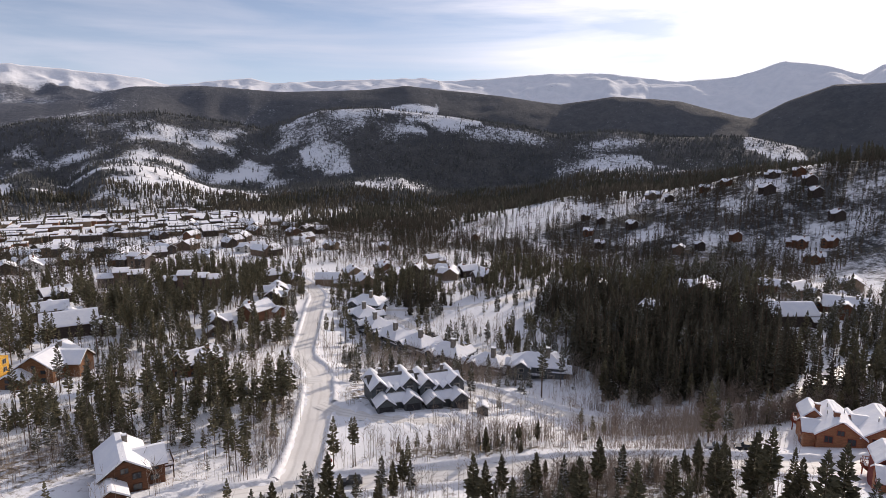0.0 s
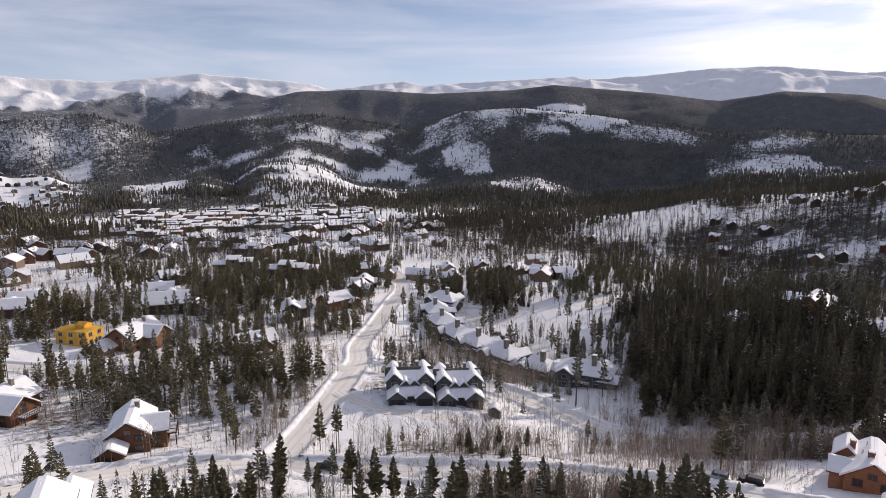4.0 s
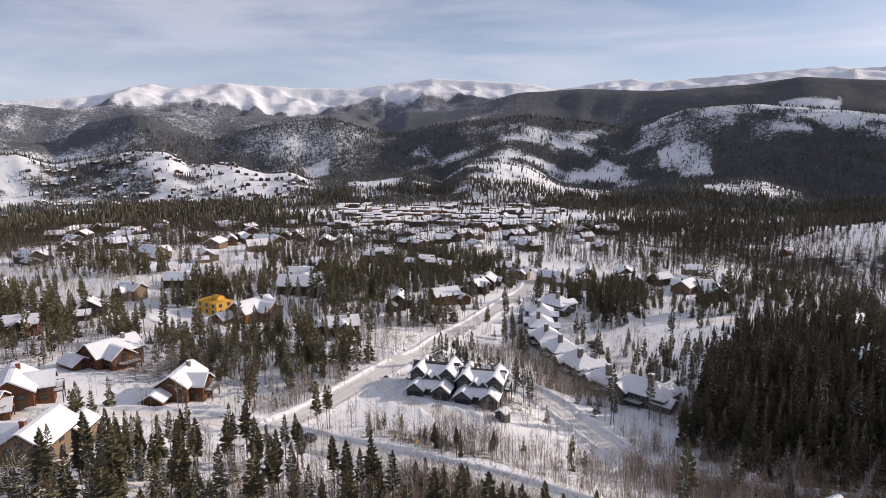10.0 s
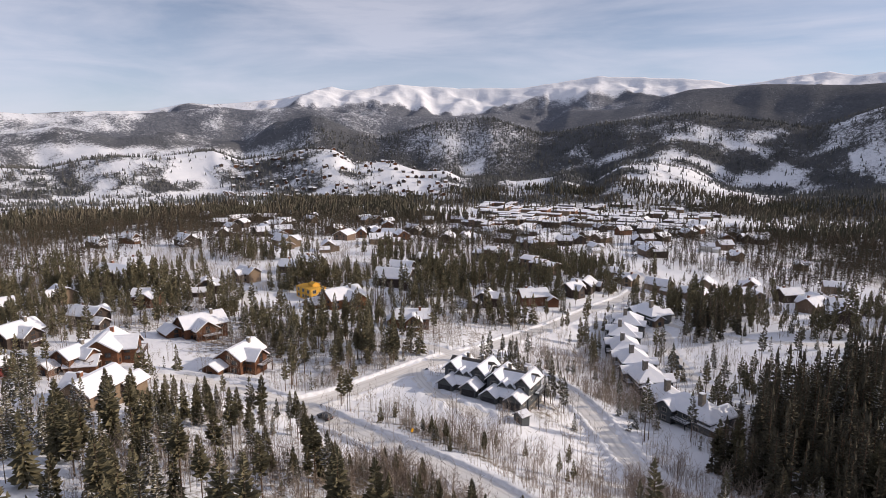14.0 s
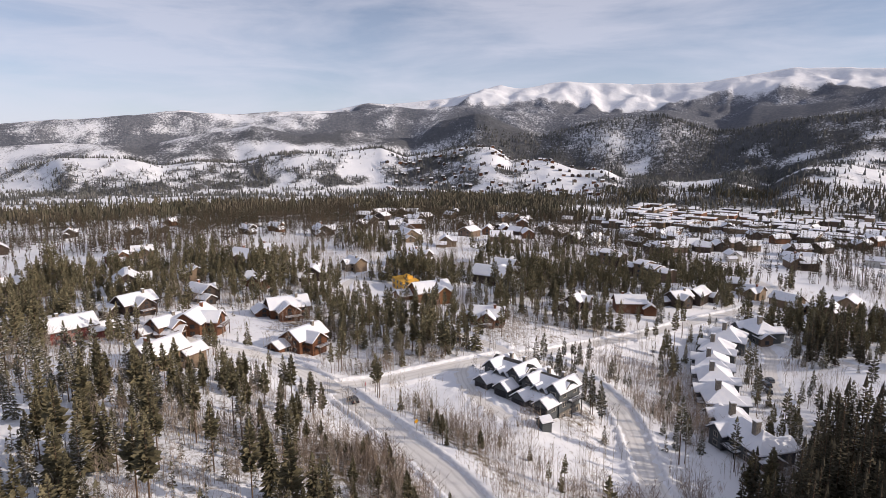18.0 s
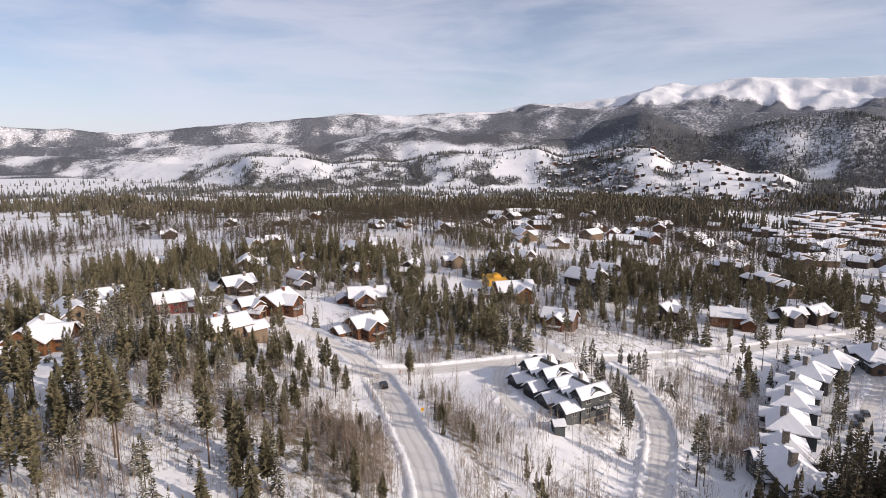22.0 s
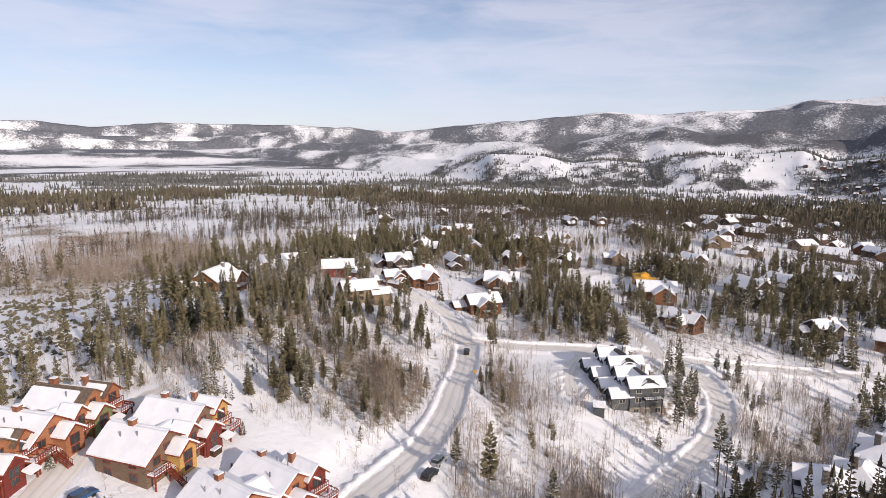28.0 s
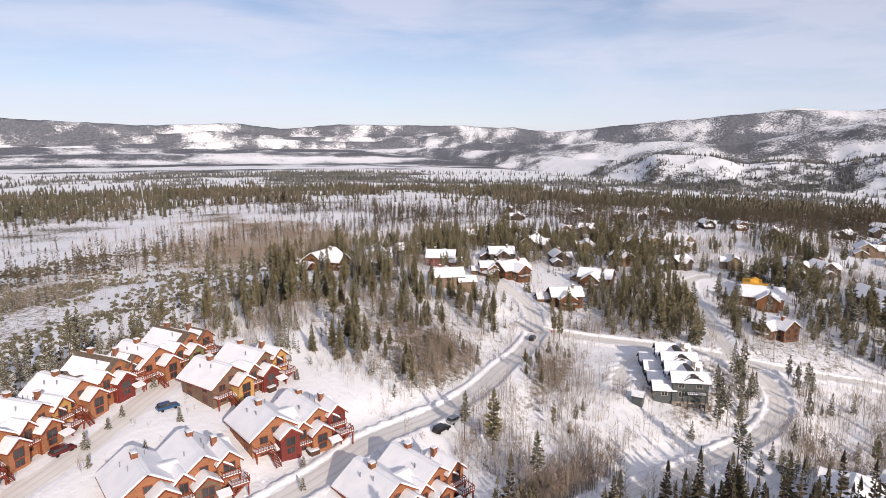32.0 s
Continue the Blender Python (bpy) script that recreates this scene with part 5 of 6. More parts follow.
def townhouse(x, y, turn, siding, gables, brown, west, seed):
    """One unit of a pair: a gabled block with its front towards +y, gabled bays, decks, stair, chimney, porch roof and vents."""
    root = new("townhouse")
    c, s = math.cos(radians(turn)), math.sin(radians(turn))
    base = max(ground_at(x + u * c + 2 * -s, y + u * s + 2 * c) for u in ((-8, -3) if west else (3, 8)))
    root.matrix_basis = pose(x, y, base, 0, 0, turn)
    trim, roof = "redwood", SHINGLE_BROWN if brown else SHINGLE
    snow = 0.55 if brown and west else 0.8 if brown else 1.0
    if west:
        block(root, -4.7, -6.4, 0, 0, 9.4, 12.8, 5.7, 3.4, siding, trim, snow, 0.8, 2, "nsew", roof, 4.0, seed)
        balcony_gable(root, -0.6, -0.9, 3.2, 3.6, 5.6, 1.5, siding, trim, roof, 1.0, seed + 1)
        balcony_gable(root, -4.4, 0.4, 4.6, 4.6, 4.3, 1.7, gables[1], trim, roof, 1.0, seed + 2)
        balcony_gable(root, -9.3, -2.9, 4.3, 7.0, 6.7, 1.9, gables[2], trim, roof, snow, seed + 3)
        block(root, -9.6, -8.6, 0, 90, 5.6, 4.6, 5.2, 1.7, siding, trim, 1.0, 0.6, 2, "n", roof, 4.0, seed + 4)
        chimney(root, -5.2, -9.6, 7.0, 10.2, BRICKWORK, 1.15)
        chimney(root, -8.4, -5.0, 6.6, 9.9, BRICKWORK, 1.0)
        deck(root, -9.3, 0.62, 4.2, 180, 3.6, 1.2, trim, 1.4)
        deck(root, -10.4, 0.6, 2.5, 180, 3.4, 2.6, trim, 4.5)
        deck(root, -0.6, 0.92, 2.75, 180, 3.0, 1.6, trim, 4.0)
        stair(root, -12.6, 1.6, 2.5, 90, 2.6, trim)
        vents, porch = ((-2.4, -4.0), (-6.6, -7.0), (-6.0, -3.4)), (-7.0, 2.72, 2.4, 1.2)
    else:
        block(root, 5.3, -6.0, 0, 0, 10.6, 12.0, 5.2, 3.6, siding, trim, 1.0, 0.9, 2, "nsew", roof, 4.0, seed)
        balcony_gable(root, 3.2, 0.5, 4.4, 4.6, 4.7, 1.6, gables[0], trim, roof, 1.0, seed + 1)
        block(root, 1.2, -4.6, 0, 90, 5.2, 3.8, 5.6, 1.5, siding, trim, 1.0, 0.6, 2, "", roof, 4.0, seed + 2)
        chimney(root, 5.6, -7.4, 7.0, 10.0, BRICKWORK, 1.15)
        deck(root, 8.6, 0.02, 2.6, 180, 3.9, 1.9, trim, 4.0)
        stair(root, 7.2, 1.9, 2.6, 180, 2.6, trim)
        vents, porch = ((7.4, -4.6), (8.0, -8.0), (3.4, -9.0)), (6.0, 0.02, 2.3, 1.3)
    px, py, pz, wide = porch
    lid = put("porch_roof", shared(("porch_roof", wide), lambda: boxes((-wide, 0, 0, wide, 1.8, 0.14)), TRIM[trim]), root, at=pose(px, py, pz, -18))
    put("porch_snow", shared(("porch_snow", wide), lambda: boxes((-wide - 0.1, 0.05, 0.145, wide + 0.1, 1.9, 0.5)), ROOF_SNOW), lid, "cap of snow")
    put("garage_door", shared(("garage_door",), lambda: boxes(*[(-1.3, -0.07, 0.02 + k * 0.55, 1.3, 0.03, 0.53 + k * 0.55) for k in range(4)]), TRIM["brown"]), root, at=pose(-4.7 if west else 7.4, -12.82 if west else -12.02, 0.1))
    for vx, vy in vents:
        mid, half, eave, rise = (-4.7, 4.7, 5.7, 3.4) if west else (5.3, 5.3, 5.2, 3.6)
        z = eave + rise * (1 - abs(vx - mid) / half)
        put("vent_pipe", shared(("vent_pipe",), lambda: boxes((-0.09, -0.09, 0, 0.09, 0.09, 1.6)), METAL), root, at=pose(vx, vy, z))
    colour = {"orange": "orange-brown stained", "taupe": "taupe-sided"}[siding]
    kind = "brown shingles showing through its roof snow" if brown else "redwood decks and thick roof snow"
    return tagged(root, "%s townhouse with %s" % (colour, kind), "house", "townhouses by the court")


for n, spec in enumerate(PAIRS):
    townhouse(*spec, True, 200 + 12 * n)
    townhouse(*spec, False, 206 + 12 * n)


# ---- grey townhouse in the middle ----
def grey_townhouse(x, y, drop, seed, last):
    """A pair of units: a long dark main roof between two tall gables, two garage gables in front and a low roof joining them."""
    root = new("townhouse")
    base = ground_at(11.2, -8)
    root.matrix_basis = pose(x, y, base + drop, 0, 0, GREY_TURN)
    block(root, 0, 2.4, 0, 90, 7.8, 13.2, 5.2, 2.7, "grey", "dark", 0.55, 0.65, 2, "ew", SHINGLE, 7.2, seed)
    for k, s in enumerate((-1, 1)):
        block(root, s * 4.6, 1.7, 0, 0, 4.5, 10.4, 5.8, 2.1, "grey", "dark", 1.0, 0.65, 2, "nsew" if s > 0 and last else "ns", SHINGLE, 7.2, seed + 2 + k)
        block(root, s * 4.0, -5.7, 0, 0, 4.9, 6.2, 2.6, 1.9, "grey", "dark", 1.0, 0.55, 1, "e" if s > 0 else "w", SHINGLE, 4.0, seed + 4 + k)
        block(root, s * 1.3, 0.0, 0, 0, 2.4, 8.2, 4.7, 1.2, "grey", "dark", 1.0, 0.4, 2, "s", SHINGLE, 4.0, seed + 6 + k)
        put("garage_door", shared(("wide_garage_door",), lambda: boxes(*[(-2.0, -0.07, 0.02 + j * 0.54, 2.0, 0.03, 0.52 + j * 0.54) for j in range(4)]), TRIM["dark"]), root, at=pose(s * 4.0, -8.82, 0.1))
        chimney(root, s * 2.6, 4.6, 5.7, 8.8, STONE, 0.9)
    block(root, 0, -4.5, 0, 90, 4.0, 4.5, 2.5, 1.4, "grey", "dark", 1.0, 0.5, 1, "", SHINGLE, 3.2, seed + 9)
    if last:
        part("stone_base", boxes((6.86, -3.6, -7.2, 7.12, 6.9, -0.5), (3.0, 6.9, -7.2, 7.1, 7.15, -0.5)), STONE, root, "tan ledge-stone base")
        for y in (-1.6, 1.8, 5.2):
            window(root, 7.13, y, -2.3, 90, 1.6, 1.3, "pale")
        deck(root, 7.12, 3.2, 2.4, 90, 5.4, 1.6, "dark", 5.0)
    return tagged(root, "grey-green townhouse, dark roof part-covered in snow", "house", "grey townhouses by the road")


GREY_TURN = 18
grey_townhouse(9.4, -0.6, -0.3, 300, False)
grey_townhouse(23.3, 3.9, -1.4, 320, True)


def a_frame(x, y, turn):
    """A steep-roofed chalet whose roof comes down almost to the ground."""
    root = new("house")
    root.matrix_basis = pose(x, y, ground_at(x, y), 0, 0, turn)
    block(root, 0, 0, 0, 0, 11, 13, 1.4, 7.6, "dark", "brown", 1.0, 0.6, 1, "s", SHINGLE, 4.0, 2)
    block(root, -8.4, 1.0, 0, 90, 7, 6, 3.2, 1.8, "dark", "brown", 1.0, 0.6, 1, "s", SHINGLE, 4.0, 1)
    chimney(root, 1.2, 2.0, 6.5, 10.2, STONE, 0.9)
    return tagged(root, "steep-roofed chalet under snow at the spruce wood's edge", "house", "mountain houses")


a_frame(120.8, 174.4, 155)


def lodge(x, y, turn, w, d, seed):
    """A long low lodge: a hipped main roof, gabled wings to both sides, chimney and deck."""
    rng = random.Random(seed)
    root = new("lodge")
    root.matrix_basis = pose(x, y, ground_at(x, y), 0, 0, turn)
    wall = put("wall", shared(("lodge_wall", w, d), lambda: boxes((-w / 2, -d / 2, -6, w / 2, d / 2, 5.4)), SIDING["grey"]), root)
    part("roof", hip_bm(w, d, 5.4, d * 0.3, 0.9, 0.2, 0.004), TRIM["dark"], wall)
    part("roof_snow", hip_bm(w - 0.2, d - 0.2, 5.4, d * 0.3, 0.9, 0.42, 0.21), ROOF_SNOW, wall, "thick white snow")
    for k in range(int(w / 4)):
        for z in (0.9, 3.4):
            window(wall, -w / 2 + 4 * k + 2.4, -d / 2, z, 0, 1.8, 1.4, "pale")
            window(wall, -w / 2 + 4 * k + 2.4, d / 2, z, 180, 1.8, 1.4, "pale")
    for k, s in enumerate((-1, 1)):
        block(root, s * w * 0.3, s * d * 0.32, 0, 0, w * 0.3, d * 0.7, 5.0, w * 0.1, "grey", "dark", 1.0, 0.8, 2, "ns", SHINGLE, 6.0, seed + k)
        block(root, s * w * 0.46, -s * d * 0.2, 0, 90, d * 0.5, w * 0.3, 3.6, d * 0.15, "taupe", "dark", 1.0, 0.8, 1, "s", SHINGLE, 6.0, seed + 3 + k)
    chimney(root, w * 0.18, -d * 0.15, 6.5, 11.5, STONE, 1.6)
    deck(root, 0, -d / 2, 2.6, 0, w * 0.3, 2.4, "dark", 6.0)
    return tagged(root, "long grey lodge with a snow-laden hipped roof", "house", "lodges below the road")


for n, (x, y, turn, w, d) in enumerate(LODGES):
    lodge(x, y, turn, w, d, 400 + 7 * n)


def shed(x, y, turn):
    root = new("garden_shed")
    root.matrix_basis = pose(x, y, ground_at(x, y), 0, 0, turn)
    block(root, 0, 0, 0, 0, 3.2, 3.0, 2.3, 0.9, "grey", "dark", 1.0, 0.35, 1, "", SHINGLE, 1.0, 1)
    put("door", shared(("shed_door",), lambda: boxes((-0.5, -0.06, 0, 0.5, 0.03, 1.9)), TRIM["dark"]), root, at=pose(0, -1.5, 0.1))
    return tagged(root, "small grey garden shed with a snow-laden roof", "shed")


shed(36, -6.4, -4)


# ---- vehicles ----
def wheel_bm(r, w):
    bm = bmesh.new()
    bmesh.ops.create_cone(bm, cap_ends=True, segments=16, radius1=r, radius2=r, depth=w, matrix=Matrix.Rotation(radians(90), 4, "Y"))
    bmesh.ops.bevel(bm, geom=[e for e in bm.edges if e.is_boundary or len(e.link_faces) == 2 and e.calc_face_angle(0) > 1], offset=0.05, segments=2, affect="EDGES")
    return bm


def car(x, y, turn, paint, kind="suv", label=""):
    """A parked vehicle, its nose towards +y before the turn."""
    root = new("parked_car")
    root.matrix_basis = pose(x, y, ground_at(x, y) + 0.27, 0, 0, turn)
    long, half = (5.4, 0.95) if kind == "pickup" else (4.9, 0.95)
    hood, screen, back = (0.95, 0.55, -0.75) if kind == "pickup" else (1.05, 0.75, -2.2)
    side = [(-long / 2, 0.42), (long / 2 - 0.1, 0.42), (long / 2, 0.7), (long / 2 - 0.15, 1.0), (hood, 1.12), (back - 0.15 if kind == "suv" else back, 1.12), (-long / 2, 1.08)]
    bm = bmesh.new()
    prism(bm, side, -half, half, "x")
    bmesh.ops.bevel(bm, geom=list(bm.edges), offset=0.06, segments=2, affect="EDGES")
    body = part("body", bm, PAINT[paint], root)
    bm = bmesh.new()
    prism(bm, [(hood + 0.1, 1.08), (screen - 0.2, 1.72), (back + 0.25, 1.74), (back - 0.1, 1.08)], -half + 0.08, half - 0.08, "x")
    bmesh.ops.bevel(bm, geom=list(bm.edges), offset=0.07, segments=2, affect="EDGES")
    part("cabin_glass", bm, GLASS, root, "dark tinted glass")
    part("roof_panel", boxes((-half + 0.12, back + 0.25, 1.725, half - 0.12, screen - 0.2, 1.79)), PAINT[paint], root)
    for s in (-1, 1):
        part("pillar", boxes((s * (half - 0.09) - 0.03, -0.45, 1.1, s * (half - 0.09) + 0.03, -0.33, 1.73)), PAINT[paint], root)
        part("headlight", boxes((s * 0.65 - 0.2, long / 2 - 0.1, 0.72, s * 0.65 + 0.2, long / 2 + 0.02, 0.9)), METAL, root)
        part("tail_light", boxes((s * 0.8 - 0.1, -long / 2 - 0.02, 0.8, s * 0.8 + 0.1, -long / 2 + 0.08, 1.05)), SIDING["red"], root)
        part("mirror", boxes((s * (half + 0.1) - 0.1, 0.75, 1.08, s * (half + 0.1) + 0.1, 0.9, 1.26)), PAINT[paint], root)
        for wy in (long * 0.3, -long * 0.3):
            put("wheel", shared(("wheel",), lambda: wheel_bm(0.38, 0.26), TYRE), root, at=pose(s * (half - 0.12), wy, 0.38 - 0.02))
    part("bumper", boxes((-half + 0.05, long / 2 - 0.05, 0.35, half - 0.05, long / 2 + 0.08, 0.6)), TRIM["dark"], root)
    if kind == "pickup":
        part("cargo_bed", boxes((-half + 0.1, -long / 2 + 0.1, 1.075, half - 0.1, back - 0.2, 1.1)), TRIM["dark"], root)
    return tagged(root, label or "%s %s parked on packed snow" % (paint, "pickup truck" if kind == "pickup" else "sport utility car"), "car", "parked cars")


for spec in CARS:
    car(*spec)


# ---- signs by the junction ----
def sign(x, y, turn, shape, mat, label):
    root = new("road_sign")
    root.matrix_basis = pose(x, y, ground_at(x, y), 0, 0, turn)
    part("post", boxes((-0.05, -0.05, -0.4, 0.05, 0.05, 2.9)), METAL, root)
    bm = bmesh.new()
    n, r, a0 = (8, 0.48, 22.5) if shape == "stop" else (4, 0.62, 0)
    ring = [(r * math.cos(radians(a0 + 360 * k / n)), 2.6 + r * math.sin(radians(a0 + 360 * k / n))) for k in range(n)]
    prism(bm, ring, -0.09, -0.05)
    part("plate", bm, mat, root)
    return tagged(root, label, "sign")


SIGN_RED = material("red_sign_face", (0.45, 0.02, 0.02), 0.5)
SIGN_YELLOW = material("yellow_sign_face", (0.75, 0.38, 0.02), 0.5)
sign(-2.4, -44, 150, "stop", SIGN_RED, "red octagonal stop sign on a metal post")
sign(32, -43.2, 100, "diamond", SIGN_YELLOW, "yellow diamond warning sign on a metal post")


# ---- the town on the valley floor, and the houses on the far slopes ----
def cabin(x, y, turn, siding, w, d, h, rise, label, group, seed):
    x, y, w, d = x * PLAN, y * PLAN, w * PLAN, d * PLAN
    root = new("house" if rise > 1 else "town_building")
    root.matrix_basis = pose(x, y, ground_at(x, y), 0, 0, turn)
    if rise > 1:
        block(root, 0, 0, 0, 0, w, d, h, rise, siding, "brown", 1.0, 0.7, 1 if h < 4 else 2, "s" if group == "valley houses" else "", SHINGLE, 4.0, seed, True)
    else:
        wall = put("wall", shared(("flat_wall", w, d, h, siding), lambda: boxes((-w / 2, -d / 2, -4, w / 2, d / 2, h)), SIDING[siding]), root)
        put("roof_snow", shared(("flat_snow", w, d), lambda: boxes((-w / 2 - 0.3, -d / 2 - 0.3, 0.004, w / 2 + 0.3, d / 2 + 0.3, 0.7)), ROOF_SNOW), root, at=pose(0, 0, h))
    return tagged(root, label, "house" if rise > 1 else "building", group)


def town():
    rng = random.Random(9)
    for _ in range(150):
        u, v = rng.uniform(-1, 1), rng.uniform(-1, 1)
        a, r = 31 + 12 * u, 960 + 300 * v
        x, y = -math.sin(radians(a)) * r, math.cos(radians(a)) * r
        w, d = rng.choice(((34, 16), (26, 14), (48, 18), (20, 12)))
        cabin(x, y, rng.choice((25, 25, 115)), rng.choice(("tan", "taupe", "cedar", "dark", "dark")), w, d, rng.choice((3.8, 5, 6.5)), 0, "flat-roofed town building under snow on the valley floor", "town buildings", 0)
    for _ in range(190):
        a, r = rng.uniform(46, 69), rng.choice((1440, 1490, 1550, 1600, 1660, 1720, 1800, 1880)) + rng.gauss(0, 12)
        r += 130 * (a - 46) / 23
        x, y = -math.sin(radians(a)) * r, math.cos(radians(a)) * r
        w = rng.choice((7, 9, 11))
        cabin(x, y, rng.choice((a, a + 90)) + rng.uniform(-15, 15), rng.choice(("dark", "dark", "cedar", "taupe")), w, 10, 4.4, 2.2, "brown house on an open snowy hillside", "hillside houses", 1)
    for _ in range(80):
        a, r = rng.uniform(10, 75), rng.uniform(420, 800)
        x, y = -math.sin(radians(a)) * r, math.cos(radians(a)) * r
        cabin(x, y, rng.uniform(0, 180), rng.choice(("dark", "dark", "taupe", "cedar")), rng.choice((11, 13, 16)), rng.choice((15, 20)), 5.4, 3.4, "timber house under roof snow among valley pines", "valley houses", 1)
    for x, y, turn, units in CONDOS:
        condo(x * PLAN, y * PLAN, turn, units)


def condo(x, y, turn, units):
    """A row of narrow dwellings, stepped in height, every second one set back."""
    root = new("condominium_row")
    root.matrix_basis = pose(x, y, ground_at(x, y), 0, 0, turn)
    for k in range(units):
        block(root, (k - units / 2 + 0.5) * 8.0, 1.6 * (k % 2), 0, 90, 11, 7.98, 6.2 + 1.3 * ((k * 2) % 3), 1.7, "taupe" if k % 2 else "dark", "brown", 1.0, 0.5, 3, "ew", SHINGLE, 4.0, k % 3, True)
    tagged(root, "long brown condominium row with stepped snowy roofs among pines", "condominium", "condominium rows")


# Rows of condominiums below the northern road: x, y, turn, dwellings.
CONDOS = [(-199, 238, 20, 3), (-144, 230, 8, 4), (-498, 523, 40, 4), (-387, 465, 30, 3), (-319, 446, 25, 3), (-230, 330, -15, 3)]
town()




# ---- small things ----
def hot_tub(x, y, turn):
    root = new("hot_tub")
    root.matrix_basis = pose(x, y, ground_at(x, y), 0, 0, turn)
    part("shell", boxes(*[(-1.1 + 0.22 * k, s - 0.03, -0.3, -0.9 + 0.22 * k, s + 0.03, 0.9) for k in range(10) for s in (-1.1, 1.1)], (-1.08, -1.08, -0.3, 1.08, 1.08, 0.88)), TRIM["brown"], root)
    part("cover", boxes((-1.15, -1.15, 0.9, 1.15, -0.01, 1.02), (-1.15, 0.01, 0.9, 1.15, 1.15, 1.02)), TRIM["dark"], root)
    part("snow", boxes((-1.05, -1.05, 1.024, 1.05, 1.05, 1.3)), ROOF_SNOW, root)
    return tagged(root, "square hot tub with a snow-covered lid", "hot tub", "hot tubs by the townhouses")


for spec in ((119.6, -63.6, 65), (106.6, -86.0, 80)):
    hot_tub(*spec)


def rail_fence(points):
    root = new("wooden_fence")
    x0, y0 = points[0]
    z0 = ground_at(x0, y0)
    root.matrix_basis = pose(x0, y0, z0)
    spots = [(x, y, ground_at(x, y)) for x, y in along(points, 2.6)]
    for x, y, z in spots:
        put("post", shared(("fence_post",), lambda: boxes((-0.09, -0.09, -0.5, 0.09, 0.09, 1.25)), TRIM["brown"]), root, at=pose(x - x0, y - y0, z - z0))
    for a, b in zip(spots, spots[1:]):
        long, turn = math.hypot(b[0] - a[0], b[1] - a[1]), math.degrees(math.atan2(b[1] - a[1], b[0] - a[0]))
        tilt = -math.degrees(math.atan2(b[2] - a[2], long))
        for up in (0.55, 1.0):
            bm = boxes((0, -0.04, up, long, 0.04, up + 0.12))
            o = part("rail", bm, TRIM["brown"], root)
            o.matrix_basis = pose(a[0] - x0, a[1] - y0, a[2] - z0, 0, tilt, turn)
    return tagged(root, "low brown wooden rail fence at the court's end", "fence")


rail_fence([(96, -130.4), (95.2, -120.8), (96.8, -110.4)])


def chunks():
    """Lumps of ploughed snow and rock along the road banks."""
    rng = np.random.default_rng(41)
    v0 = np.array([(1, 0, 0.1), (0.3, 0.9, 0), (-0.8, 0.6, 0.1), (-0.9, -0.5, 0), (0.2, -1, 0.1), (0.3, 0.2, 0.8), (-0.4, -0.2, 0.7)])
    f0 = np.array([(0, 1, 5), (1, 2, 5), (2, 6, 5), (2, 3, 6), (3, 4, 6), (4, 5, 6), (4, 0, 5)])
    spots = []
    for key, count, near, wide in (("hill_road", 900, 1.0, 5.0), ("main_road", 500, 0.6, 3.0), ("curve_road", 500, 0.6, 3.0), ("west_road", 300, 0.6, 3.0)):
        w, l = LINES[key]
        side = np.gradient(l, axis=0)
        side = np.stack([-side[:, 1], side[:, 0]], -1) / np.linalg.norm(side, axis=1)[:, None]
        k = rng.integers(0, len(l), count)
        off = (w + near + wide * rng.uniform(0, 1, count) ** 2) * rng.choice((-1, -1, 1), count)
        spots.append(l[k] + side[k] * off[:, None] + rng.uniform(-1.5, 1.5, (count, 2)))
    p = np.vstack(spots)
    d, _ = road_distance(p[:, 0], p[:, 1])
    p = p[d > 0.4]
    n = len(p)
    me = scatter_mesh("snow_lumps", [(v0, f0)], p[:, 0], p[:, 1], height(p[:, 0], p[:, 1]) - 0.12, rng.uniform(0.15, 0.6, n) ** 1.5 + 0.06, np.zeros(n, int), rng.uniform(0, 6.3, n), BANK_SNOW)
    tagged(new("snow_lumps", me), "lumps of ploughed snow beside the roads", "snow", kind="stuff")


def tracks():
    """Two lines of footprints and sled tracks pressed into the snow: shallow rims of pushed-up snow."""
    rng = np.random.default_rng(43)
    v0 = np.array([(0.22, 0.38, 0), (-0.22, 0.38, 0), (-0.3, 0, 0.0), (-0.22, -0.38, 0), (0.22, -0.38, 0), (0.3, 0, 0), (0, 0.15, 0.16), (0, -0.2, 0.14)])
    f0 = np.array([(0, 1, 6), (1, 2, 6), (2, 3, 7), (2, 7, 6), (3, 4, 7), (4, 5, 7), (5, 6, 7), (5, 0, 6)])
    lines = [along(np.array(q) * PLAN, 0.9) for q in ([(150, -74), (127, -76), (102, -77), (80, -74)], [(146, -76), (120, -79), (96, -80)], [(60, -20), (45, -30), (30, -36), (12, -34)])]
    p = np.vstack(lines) + rng.uniform(-0.4, 0.4, (sum(len(q) for q in lines), 2))
    n = len(p)
    me = scatter_mesh("footprints", [(v0, f0)], p[:, 0], p[:, 1], height(p[:, 0], p[:, 1]) - 0.02, rng.uniform(0.7, 1.2, n), np.zeros(n, int), rng.uniform(0, 6.3, n), BANK_SNOW)
    tagged(new("footprints", me), "trampled footprints in the snow of the bank", "snow", kind="stuff")


